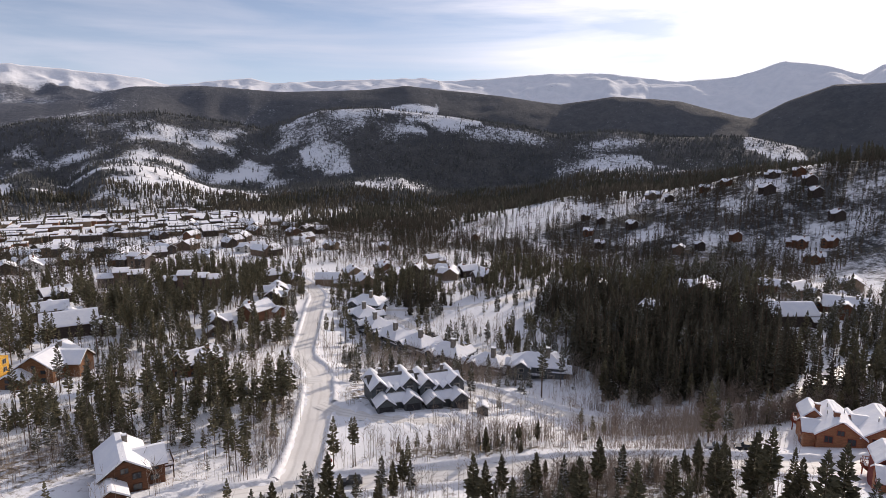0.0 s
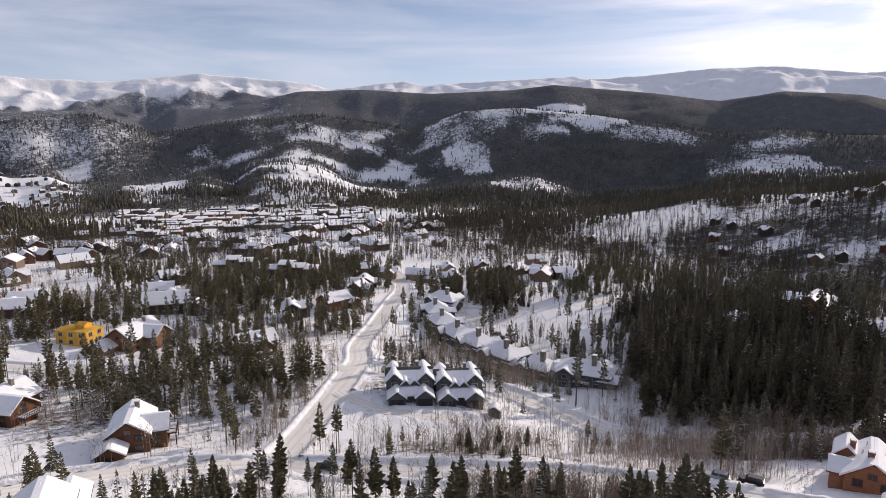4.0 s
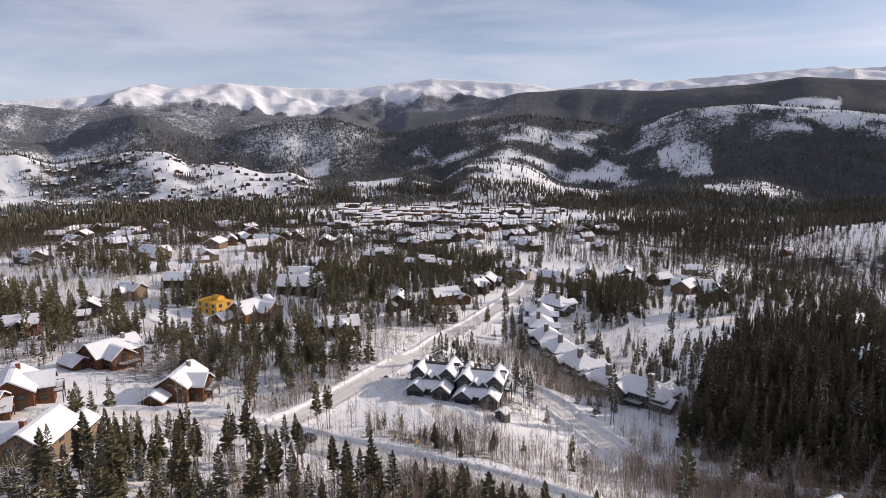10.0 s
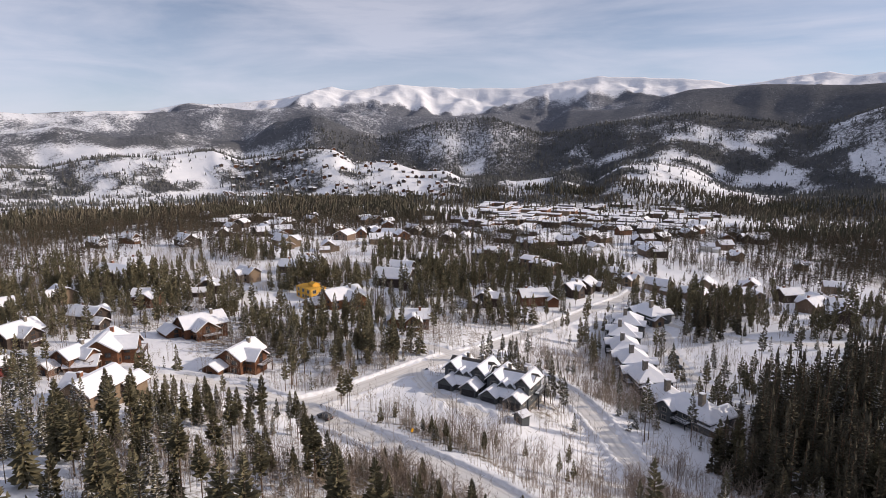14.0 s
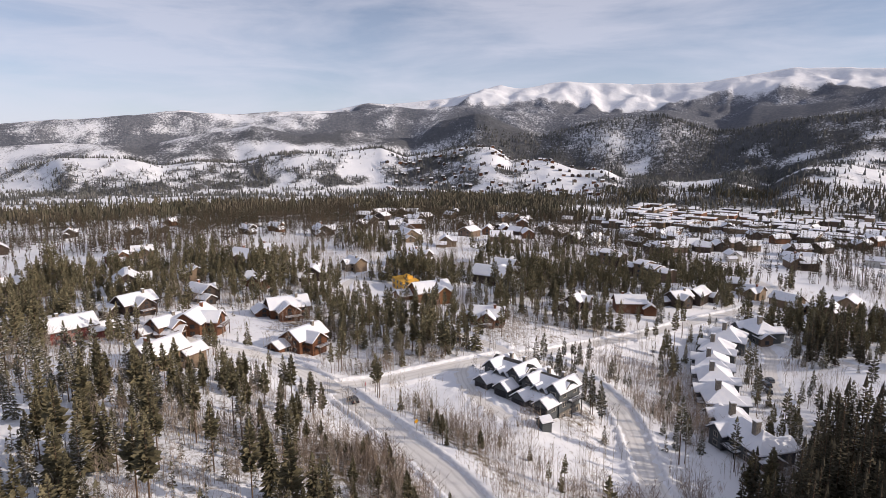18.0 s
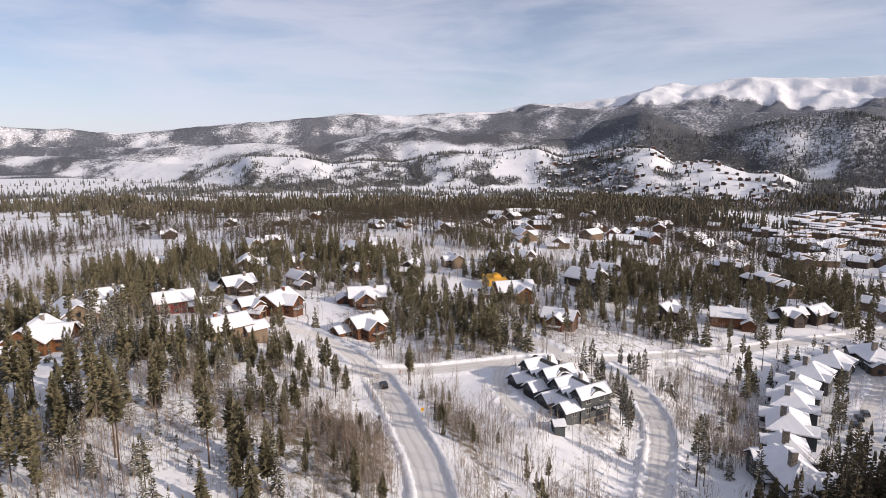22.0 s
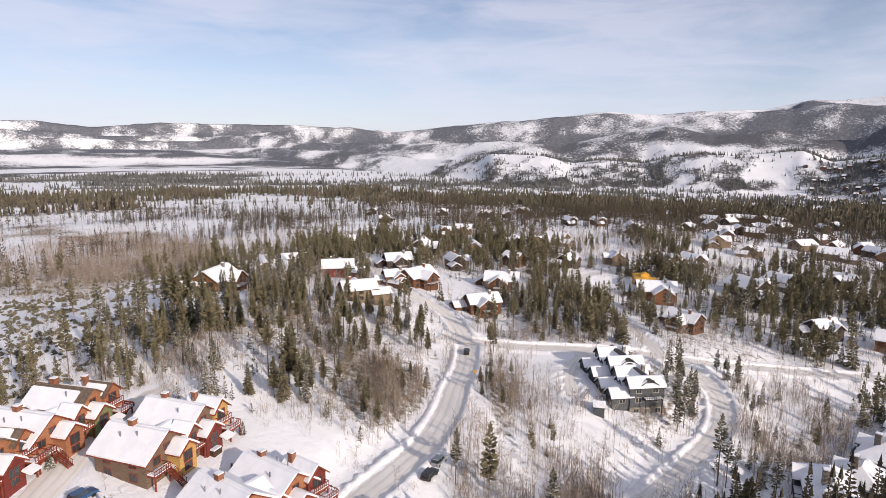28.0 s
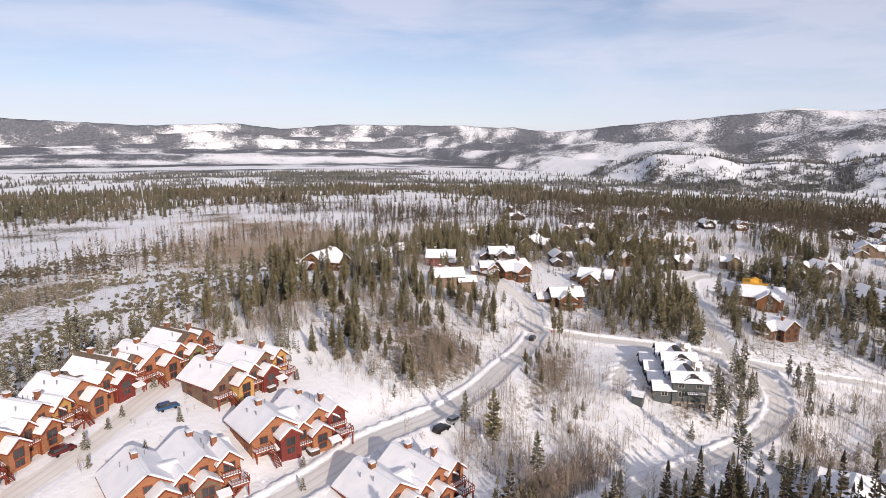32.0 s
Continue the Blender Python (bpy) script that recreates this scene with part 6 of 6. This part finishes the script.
def snowy_shrub(x, y, tall, seed):
    root = new("snowy_shrub")
    root.matrix_basis = pose(x, y, ground_at(x, y) - 0.1)
    v, f = crown_arrays(tall, tall * 0.26, 0.03, 60, seed, "spruce")
    put("crown", raw_mesh("crown", v, f, NEEDLE_SNOW), root)
    v, f = trunk_arrays(tall, 0.07, 6)
    put("trunk", raw_mesh("trunk", v, f, BARK), root)
    return tagged(root, "small planted spruce dusted with snow by the townhouses", "tree", "planted spruces")


def plant_court():
    for n, (x, y, tall) in enumerate(((141, -127, 4.5), (146, -126, 3.6), (166, -133, 3.2), (133, -145, 4.2), (150, -139, 4.0), (172, -131, 3.0), (160, -117, 3.4), (181, -128, 4.4),
                                      (186, -120, 3.0), (176, -112, 3.6), (123, -105, 3.2), (140, -99, 3.0), (157, -77, 2.6), (165, -71, 3.0))):
        snowy_shrub(x * PLAN, y * PLAN, tall, 500 + n)
    for n in range(26):
        a = 2.4 * n
        bush = bare_arrays(1.9, 520 + n % 4, 6, 22)
        x, y = PLAN * (158 + (12 + 1.6 * n) * math.cos(a)), PLAN * (-128 + (3 + 0.35 * n) * math.sin(a))
        if house_gap(np.array([x]), np.array([y]))[0] < -3 or road_distance(x, y)[0][0] < 0.5:
            continue
        root = new("garden_shrub", raw_mesh("garden_shrub", *bush, WILLOW))
        root.matrix_basis = pose(x, y, ground_at(x, y), 0, 0, 40 * n)
        tagged(root, "bare brown garden shrub in the court snow", "shrub", "court shrubs")

# ---- trees ----
def conifer_arrays(tall, wide, bare, whorls, rim, seed, droop=0.5, ragged=0.5, full=0.75):
    """Corners and triangles of a crown: overlapping ragged skirts of drooping boughs round a slightly bent axis."""
    rng = np.random.default_rng(seed)
    v, f = [], []
    for k in range(whorls):
        s = (k + 0.15) / whorls
        z = tall * (bare + (1 - bare) * s)
        step = tall * (1 - bare) / whorls
        reach = wide * (1 - s) ** full * rng.uniform(0.72, 1.15) + 0.1
        if bare > 0.2 and s < 0.2:
            reach *= 0.55 + 2 * s
        ox, oy = rng.uniform(-0.12, 0.12, 2) * wide * (1 - s)
        n = len(v)
        v.append((ox * 0.5, oy * 0.5, min(tall, z + step * rng.uniform(1.25, 1.6)) if k < whorls - 1 else tall))
        start = rng.uniform(0, 7)
        for q in range(rim):
            a = start + 2 * math.pi * (q + rng.uniform(-0.3, 0.3)) / rim
            long = reach * (rng.uniform(0.85, 1.2) if q % 2 == 0 else rng.uniform(1 - ragged - 0.15, 1.05 - ragged))
            v.append((ox + math.cos(a) * long, oy + math.sin(a) * long, z - droop * 0.3 * long * (1 if q % 2 == 0 else -0.6) + rng.uniform(-0.2, 0.2) * step))
        f += [(n, n + 1 + q, n + 1 + (q + 1) % rim) for q in range(rim)]
    return np.array(v, float), np.array(f, int)


def trunk_arrays(tall, thick, sides=6, lean=0.0):
    v, f = [], []
    for z, r, o in ((-0.6, thick * 1.3, 0), (tall * 0.3, thick * 0.85, lean * 0.4), (tall * 0.7, thick * 0.5, lean), (tall * 0.98, thick * 0.12, lean * 1.1)):
        v += [(o + r * math.cos(2 * math.pi * k / sides), r * math.sin(2 * math.pi * k / sides), z) for k in range(sides)]
    for ring in range(3):
        for k in range(sides):
            a, b = ring * sides + k, ring * sides + (k + 1) % sides
            f += [(a, b, b + sides), (a, b + sides, a + sides)]
    return np.array(v, float), np.array(f, int)


def bare_arrays(tall, seed, limbs=8, sprays=26):
    """A leafless aspen or willow: thin stems, rising limbs, and a haze of slender twigs."""
    rng = np.random.default_rng(seed)
    v, f = [], []
    def sliver(p, q, half):
        p, q = np.array(p, float), np.array(q, float)
        side = np.cross(q - p, (rng.uniform(-1, 1), rng.uniform(-1, 1), 0.2))
        side *= half / max(np.linalg.norm(side), 1e-6)
        n = len(v)
        v.extend([tuple(p - side), tuple(p + side), tuple(q)])
        f.append((n, n + 1, n + 2))
    def stem(p, q, r):
        n = len(v)
        for k in range(3):
            v.append((p[0] + r * math.cos(2.1 * k), p[1] + r * math.sin(2.1 * k), p[2]))
        v.append(tuple(q))
        f.extend([(n, n + 1, n + 3), (n + 1, n + 2, n + 3), (n + 2, n, n + 3)])
    stems = [(0.0, 0.0)] + [(rng.uniform(-1.5, 1.5), rng.uniform(-1.5, 1.5)) for _ in range(2)]
    ends = []
    for sx, sy in stems:
        top = (sx + rng.uniform(-0.5, 0.5), sy + rng.uniform(-0.5, 0.5), tall * rng.uniform(0.75, 1.0))
        stem((sx, sy, -0.4), top, 0.025 + 0.004 * tall)
        ends.append((np.array((sx, sy, tall * 0.35)), np.array(top), tall * 0.5))
    for k in range(limbs):
        s = rng.uniform(0.2, 0.85) if tall > 5 else rng.uniform(0.0, 0.4)
        a, long = rng.uniform(0, 6.3), tall * (1.05 - s) * rng.uniform(0.35, 0.6)
        sx, sy = stems[k % len(stems)]
        p = np.array((sx, sy, tall * s * 0.9))
        q = np.array((sx + math.cos(a) * long * 0.5, sy + math.sin(a) * long * 0.5, tall * s * 0.9 + long * 0.9))
        sliver(p, q, 0.018 + 0.003 * tall)
        ends.append((p, q, long))
    for k in range(sprays):
        p, q, long = ends[rng.integers(len(ends))]
        m = p + (q - p) * rng.uniform(0.1, 1.0)
        way = np.array((rng.uniform(-1, 1), rng.uniform(-1, 1), rng.uniform(0.3, 1.6)))
        way *= rng.uniform(0.3, 0.6) * long / np.linalg.norm(way)
        sliver(m, m + way, 0.022 + 0.0025 * tall)
    return np.array(v, float), np.array(f, int)


def scatter_mesh(name, protos, x, y, z, size, kind, turn, mat):
    """All copies of the prototypes as one mesh: positions, sizes, prototype numbers and turns are arrays."""
    vs, fs, base = [], [], 0
    for k, (pv, pf) in enumerate(protos):
        m = kind == k
        if not m.any():
            continue
        c, s = np.cos(turn[m])[:, None], np.sin(turn[m])[:, None]
        g = size[m][:, None]
        vx = (pv[None, :, 0] * c - pv[None, :, 1] * s) * g + x[m][:, None]
        vy = (pv[None, :, 0] * s + pv[None, :, 1] * c) * g + y[m][:, None]
        vz = pv[None, :, 2] * g + z[m][:, None]
        n = m.sum()
        vs.append(np.stack([vx, vy, vz], -1).reshape(-1, 3))
        fs.append((pf[None] + (np.arange(n) * len(pv))[:, None, None]).reshape(-1, 3) + base)
        base += n * len(pv)
    return raw_mesh(name, np.vstack(vs), np.vstack(fs), mat)


def house_gap(x, y):
    d = np.full(len(x), 1e9)
    for hx, hy, reach in FOOTPRINTS + [(c[0] * PLAN, c[1] * PLAN, 3.6 * c[3]) for c in CONDOS]:
        d = np.minimum(d, np.hypot(x - hx, y - hy) - reach)
    return d


def seeds(count, inner, outer, seed):
    rng = np.random.default_rng(seed)
    az = np.radians(rng.uniform(-180, 180, count) if inner < 200 else rng.uniform(-52, 206, count))
    r = np.sqrt(rng.uniform(inner**2, outer**2, count))
    return -np.sin(az) * r * PLAN, np.cos(az) * r * PLAN, rng


def grow(count, inner, outer, seed, clear_road=3.5):
    x, y, rng = seeds(count, inner, outer, seed)
    keep = rng.uniform(0, 1, count) < density(x, y)
    x, y = x[keep], y[keep]
    d, _ = road_distance(x, y)
    yard = np.full(len(x), 1e9)
    for hx, hy, size in [(h[0], h[1], h[3]) for h in HOUSES] + [(c[0] * PLAN, c[1] * PLAN, 7 * c[3]) for c in CONDOS] + [(h[0], h[1], h[3]) for h in LODGES]:
        far = math.hypot(140 - hx, -80 - hy)
        yard = np.minimum(yard, np.hypot(x - hx - (140 - hx) * 12 / far, y - hy - (-80 - hy) * 12 / far) - size * 0.75)
    keep = (d > clear_road) & (house_gap(x, y) > 2.0) & ((yard > 0) | (rng.uniform(0, 1, len(x)) < 0.15))
    return x[keep], y[keep], rng



def crown_arrays(tall, wide, bare, boughs, seed, style="pine", leaves=2):
    """A crown of separate boughs round the stem: each is a flat spray and an upright one, ragged in reach, thinning to the top."""
    rng = np.random.default_rng(seed)
    v, f = [], []
    lean = rng.uniform(-0.02, 0.02, 2) * tall
    for k in range(boughs):
        s = ((k + rng.uniform(0, 1)) / boughs) ** (1.0 if style == "pine" else 1.15)
        z = tall * (bare + (1 - bare) * s * 0.97)
        shape = min(1.0, 0.5 + 2.2 * s) * (1 - s) ** 0.72 if style == "pine" else (1 - s) ** 0.8
        reach = wide * shape * rng.uniform(0.55, 1.25) + 0.16
        a = 2.4 * k + rng.uniform(-0.5, 0.5)
        c, d = math.cos(a), math.sin(a)
        rise = reach * (rng.uniform(-0.1, 0.35) + 0.5 * s if style == "pine" else rng.uniform(-0.5, -0.1) + 0.7 * s)
        ox, oy = lean * (z / tall) ** 2
        half, thick = reach * rng.uniform(0.2, 0.34), reach * rng.uniform(0.12, 0.24) + 0.06
        m, n = rng.uniform(0.45, 0.7), len(v)
        mx, my, mz = ox + c * reach * m, oy + d * reach * m, z + rise * m
        v += [(ox, oy, z), (mx - d * half, my + c * half, mz - 0.25 * half), (ox + c * reach, oy + d * reach, z + rise), (mx + d * half, my - c * half, mz - 0.25 * half)]
        f += [(n, n + 3, n + 2), (n, n + 2, n + 1)]
        if leaves > 1:
            v += [(mx, my, mz + thick), (mx, my, mz - thick)]
            f += [(n, n + 5, n + 2), (n, n + 2, n + 4)]
    n, w = len(v), 0.12 + 0.05 * wide
    top = (1 - bare) * 0.12 * tall
    v += [(lean[0], lean[1], tall)] + [(lean[0] + w * 2 * math.cos(2.1 * k), lean[1] + w * 2 * math.sin(2.1 * k), tall - top - 0.4) for k in range(3)]
    f += [(n, n + 1, n + 2), (n, n + 2, n + 3), (n, n + 3, n + 1)]
    return np.array(v, float), np.array(f, int)


# Crowns (height, reach, bare share of the stem, boughs, seed, style) and stem radius.
PINES = [((14.5, 2.1, 0.34, 74, 1), 0.13), ((12.5, 2.0, 0.22, 78, 2), 0.12), ((8.5, 1.65, 0.06, 66, 3, "spruce"), 0.1), ((16, 1.9, 0.46, 64, 4), 0.14), ((13.5, 1.7, 0.38, 60, 5), 0.12), ((11.5, 1.9, 0.1, 80, 6, "spruce"), 0.12)]
SPRUCES = [((17, 2.3, 0.04, 90, 5, "spruce"), 0.2), ((13, 2.1, 0.04, 78, 6, "spruce"), 0.17), ((20, 2.4, 0.07, 96, 7, "spruce"), 0.22)]


def tree_thing(name, label, spec, thick, needles, group):
    v, f = crown_arrays(spec[0], spec[1], spec[2], int(spec[3] * 1.8), *spec[4:])
    root = new(name)
    put("crown", raw_mesh("crown", v, f, needles), root)
    tv, tf = trunk_arrays(spec[0], thick, 6, 0.15)
    put("trunk", raw_mesh("trunk", tv, tf, BARK), root)
    return tagged(root, label, "tree", group)


def plant():
    # Trees near the camera's way, each a thing of its own.
    pines = [tree_thing("pine_tree", "tall thin lodgepole pine with bare lower trunk, in snow", s, t, NEEDLE_SNOW if k in (2, 4) else NEEDLE, "pines between the houses") for k, (s, t) in enumerate(PINES)]
    spruces = [tree_thing("spruce_tree", "dense dark spruce standing in snow", s, t, NEEDLE_DARK, "spruces in the gully") for s, t in SPRUCES]
    x, y, rng = grow(14500, 5, 330, 71)
    z, tone = height(x, y), np.max([inside(x, y, q) for q in SPRUCE], axis=0)
    dark = (tone > 0.4) & (rng.uniform(0, 1, len(x)) < 0.8)
    order = np.argsort(np.min([np.hypot(x - ax * PLAN, y - ay * PLAN) for ax, ay in ((60, -130), (110, -80), (120, 10), (60, -75), (20, -110), (185, -50))], axis=0))
    single = np.zeros(len(x), bool)
    single[order[:300]] = True
    used = {"p": set(), "s": set()}
    for k in np.flatnonzero(single):
        pool, tag = (spruces, "s") if dark[k] else (pines, "p")
        n = rng.integers(len(pool))
        m = pose(x[k], y[k], z[k] - 0.1, 0, 0, rng.uniform(0, 360)) @ Matrix.Scale(rng.uniform(0.65, 1.25) * float(stature(x[k], y[k])), 4)
        if n in used[tag]:
            t = copy_thing(pool[n], m)
            t.scale = m.to_scale()
        else:
            used[tag].add(n)
            pool[n].matrix_basis = m
    # Here it only picks which near pines are dusted with snow.
    frost_haze = fbm(x / 45, y / 45, 3, 91) + 0.0012 * (x - 40) + 0.25 * inside(x, y, (60, -100, 70, 50, 0, 1.0)) > 0.06
    wood("pine_wood", "stand of thin lodgepole pines in snow", PINES, NEEDLE, x, y, z, ~single & ~dark & ~frost_haze, rng)
    wood("frosted_pine_wood", "lodgepole pines dusted with snow", PINES, NEEDLE_SNOW, x, y, z, ~single & ~dark & frost_haze, rng)
    wood("spruce_wood", "dense dark spruce wood in the gully", SPRUCES, NEEDLE_DARK, x, y, z, ~single & dark, rng)
    # The denser fill of the gully, younger snow-dusted trees, then the woods further off.
    x, y, rng = grow(9000, 20, 330, 72, 2.5)
    tone = np.max([inside(x, y, q) for q in SPRUCE], axis=0)
    wood("spruce_wood", "dense dark spruce wood in the gully", SPRUCES, NEEDLE_DARK, x, y, height(x, y), tone > 0.4, rng)
    young = [((4.5, 0.9, 0.04, 24, 11, "spruce"), 0.07), ((3.2, 0.8, 0.03, 20, 12, "spruce"), 0.06), ((6.5, 1.05, 0.05, 28, 13, "spruce"), 0.08)]
    wood("young_pines", "young pines dusted with snow", young, NEEDLE_SNOW, x, y, height(x, y), tone <= 0.4, rng)
    mid = [((12, 1.7, 0.18, 22, 21), 0.13), ((10, 1.6, 0.08, 22, 22, "spruce"), 0.12), ((13.5, 1.65, 0.3, 20, 23), 0.14), ((14.5, 1.5, 0.4, 18, 24), 0.14)]
    x, y, rng = grow(30000, 320, 760, 73)
    wood("pine_wood", "pine woods round the scattered houses", mid, NEEDLE_MID, x, y, height(x, y), np.full(len(x), True), rng)
    far = [((12, 2.2, 0.06, 4, 6, 31, 0.5, 0.6, 0.6), 0.2), ((10, 2.2, 0.02, 3, 6, 32, 0.5, 0.6), 0.2), ((13.5, 2.0, 0.14, 4, 6, 33, 0.5, 0.6, 0.6), 0.2)]
    x, y, rng = grow(62000, 740, 1500, 74)
    wood("distant_wood", "dark pine woods on the valley floor", far, NEEDLE_MID, x, y, height(x, y), np.full(len(x), True), rng, False, conifer_arrays)
    # Single trees on the nearer far slopes.
    x, y, rng = seeds(80000, 1300, 2500, 76)
    keep = rng.uniform(0, 1, len(x)) < np.clip(1.6 * woods(x, y) - 0.36, 0.05, 0.8)
    x, y = x[keep], y[keep]
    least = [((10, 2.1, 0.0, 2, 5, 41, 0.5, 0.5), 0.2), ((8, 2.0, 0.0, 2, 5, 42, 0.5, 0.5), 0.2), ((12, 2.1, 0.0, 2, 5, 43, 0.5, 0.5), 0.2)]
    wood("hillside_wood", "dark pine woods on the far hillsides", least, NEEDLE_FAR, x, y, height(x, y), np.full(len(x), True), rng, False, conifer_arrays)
    # Leafless aspens and willows.
    bare = [bare_arrays(t, k, n, q) for k, (t, n, q) in enumerate(((7, 6, 34), (5.5, 6, 32), (9, 7, 36), (3.0, 6, 24), (2.2, 6, 20)))]
    x, y, rng = seeds(38000, 5, 390, 75)
    d, _ = road_distance(x, y)
    keep = (d > 1.5) & (house_gap(x, y) > 0.5) & (rng.uniform(0, 1, len(x)) < thicket(x, y))
    x, y = x[keep], y[keep]
    tall = rng.uniform(0, 1, len(x)) < 0.55
    for name, label, mat, m, lo, hi in (("aspen_thicket", "leafless pale aspens in snow", BARK_PALE, tall, 0, 3), ("willow_scrub", "leafless reddish-brown willow scrub in snow", WILLOW, ~tall, 3, 5)):
        k = rng.integers(lo, hi, m.sum())
        me = scatter_mesh(name, bare, x[m], y[m], height(x[m], y[m]), rng.uniform(0.7, 1.2, m.sum()), k, rng.uniform(0, 6.3, m.sum()), mat)
        tagged(new(name, me), label, "bushes", kind="stuff")


def low_brush():
    # Brown scrub on the open meadow and in the aspen flats beyond it.
    rng = np.random.default_rng(77)
    bush = [crown_arrays(t, w, 0.0, 16, 80 + k) for k, (t, w) in enumerate(((0.7, 0.75), (0.5, 0.85), (1.1, 0.8)))]
    x, y = rng.uniform(-140, 190, 17000) * PLAN, rng.uniform(-440, -165, 17000) * PLAN
    d, _ = road_distance(x, y)
    keep = (rng.uniform(0, 1, 17000) < 0.3 + 2.8 * fbm(x / 18, y / 18, 3, 92)) & (d > 3) & (house_gap(x, y) > 2)
    x, y = x[keep], y[keep]
    me = scatter_mesh("scrub", bush, x, y, height(x, y) - 0.1, rng.uniform(0.7, 1.5, len(x)), rng.integers(0, 3, len(x)), rng.uniform(0, 6.3, len(x)), SAGE)
    tagged(new("scrub", me), "low brown sagebrush poking through meadow snow", "bushes", kind="stuff")
    twigs = [bare_arrays(t, 50 + k, 6, 24) for k, t in enumerate((5.5, 7.5, 3.5, 2.6))]
    x, y = rng.uniform(-30, 200, 34000) * PLAN, rng.uniform(-150, 90, 34000) * PLAN
    d, _ = road_distance(x, y)
    amount = np.max([inside(x, y, z) for z in THICKETS], axis=0) * (0.3 + 2.4 * fbm(x / 16, y / 16, 3, 94))
    keep = (rng.uniform(0, 1, 34000) < amount) & (d > 1.5) & (house_gap(x, y) > 0.5) & (inside(x, y, OPEN[4]) < 0.5)
    x, y = x[keep], y[keep]
    me = scatter_mesh("twig_thicket", twigs, x, y, height(x, y), rng.uniform(0.6, 1.2, len(x)), rng.integers(0, 4, len(x)), rng.uniform(0, 6.3, len(x)), TWIG)
    tagged(new("twig_thicket", me), "dense grey-brown leafless thicket on the snowy slopes", "bushes", kind="stuff")
    stand = [bare_arrays(t, 70 + k, 7, 26) for k, t in enumerate((8, 10, 6.5))]
    x, y = rng.uniform(80, 190, 5200) * PLAN, rng.uniform(-40, 12, 5200) * PLAN
    d, _ = road_distance(x, y)
    keep = (rng.uniform(0, 1, 5200) < inside(x, y, (136, -14, 46, 13, -3, 0.7)) * (0.9 + 2.0 * fbm(x / 14, y / 14, 2, 96))) & (d > 1.5) & (house_gap(x, y) > 1)
    x, y = x[keep], y[keep]
    me = scatter_mesh("aspen_stand", stand, x, y, height(x, y), rng.uniform(0.6, 1.15, len(x)), rng.integers(0, 3, len(x)), rng.uniform(0, 6.3, len(x)), TWIG)
    tagged(new("aspen_stand", me), "leafless brown aspens at the foot of the spruce wood", "trees", kind="stuff")
    bare = [bare_arrays(t, 60 + k, 4, 9) for k, t in enumerate((8, 10, 7))]
    x, y = rng.uniform(-340, 0, 12000) * PLAN, rng.uniform(-560, -240, 12000) * PLAN
    keep = rng.uniform(0, 1, 12000) < np.clip(inside(x, y, (-170, -375, 150, 75, 40, 1.0)) + 1.2 * fbm(x / 40, y / 40, 3, 93), 0, 1) * 0.55 * (1 - inside(x, y, OPEN[-1]))
    x, y = x[keep], y[keep]
    me = scatter_mesh("aspen_grove", bare, x, y, height(x, y), rng.uniform(0.7, 1.2, len(x)), rng.integers(0, 3, len(x)), rng.uniform(0, 6.3, len(x)), TWIG)
    tagged(new("aspen_grove", me), "grey-brown leafless aspen grove beyond the meadow", "trees", kind="stuff")


def wood(name, label, specs, needles, x, y, z, mask, rng, trunks=True, crown=crown_arrays):
    x, y, z = x[mask], y[mask], z[mask] - 0.1
    if not len(x):
        return
    size, kind, turn = rng.uniform(0.62, 1.3, len(x)) * (1 + 0.9 * fbm(x / 30, y / 30, 2, 95)) * stature(x, y), rng.integers(0, len(specs), len(x)), rng.uniform(0, 6.3, len(x))
    ob = tagged(new(name, scatter_mesh(name, [crown(*s) for s, _ in specs], x, y, z, size, kind, turn, needles)), label, "trees", kind="stuff")
    if trunks:
        put("trunks", scatter_mesh("trunks", [trunk_arrays(s[0], t, 4) for s, t in specs], x, y, z, size, kind, turn, BARK), ob)


chunks()
tracks()
plant_court()
plant()
low_brush()
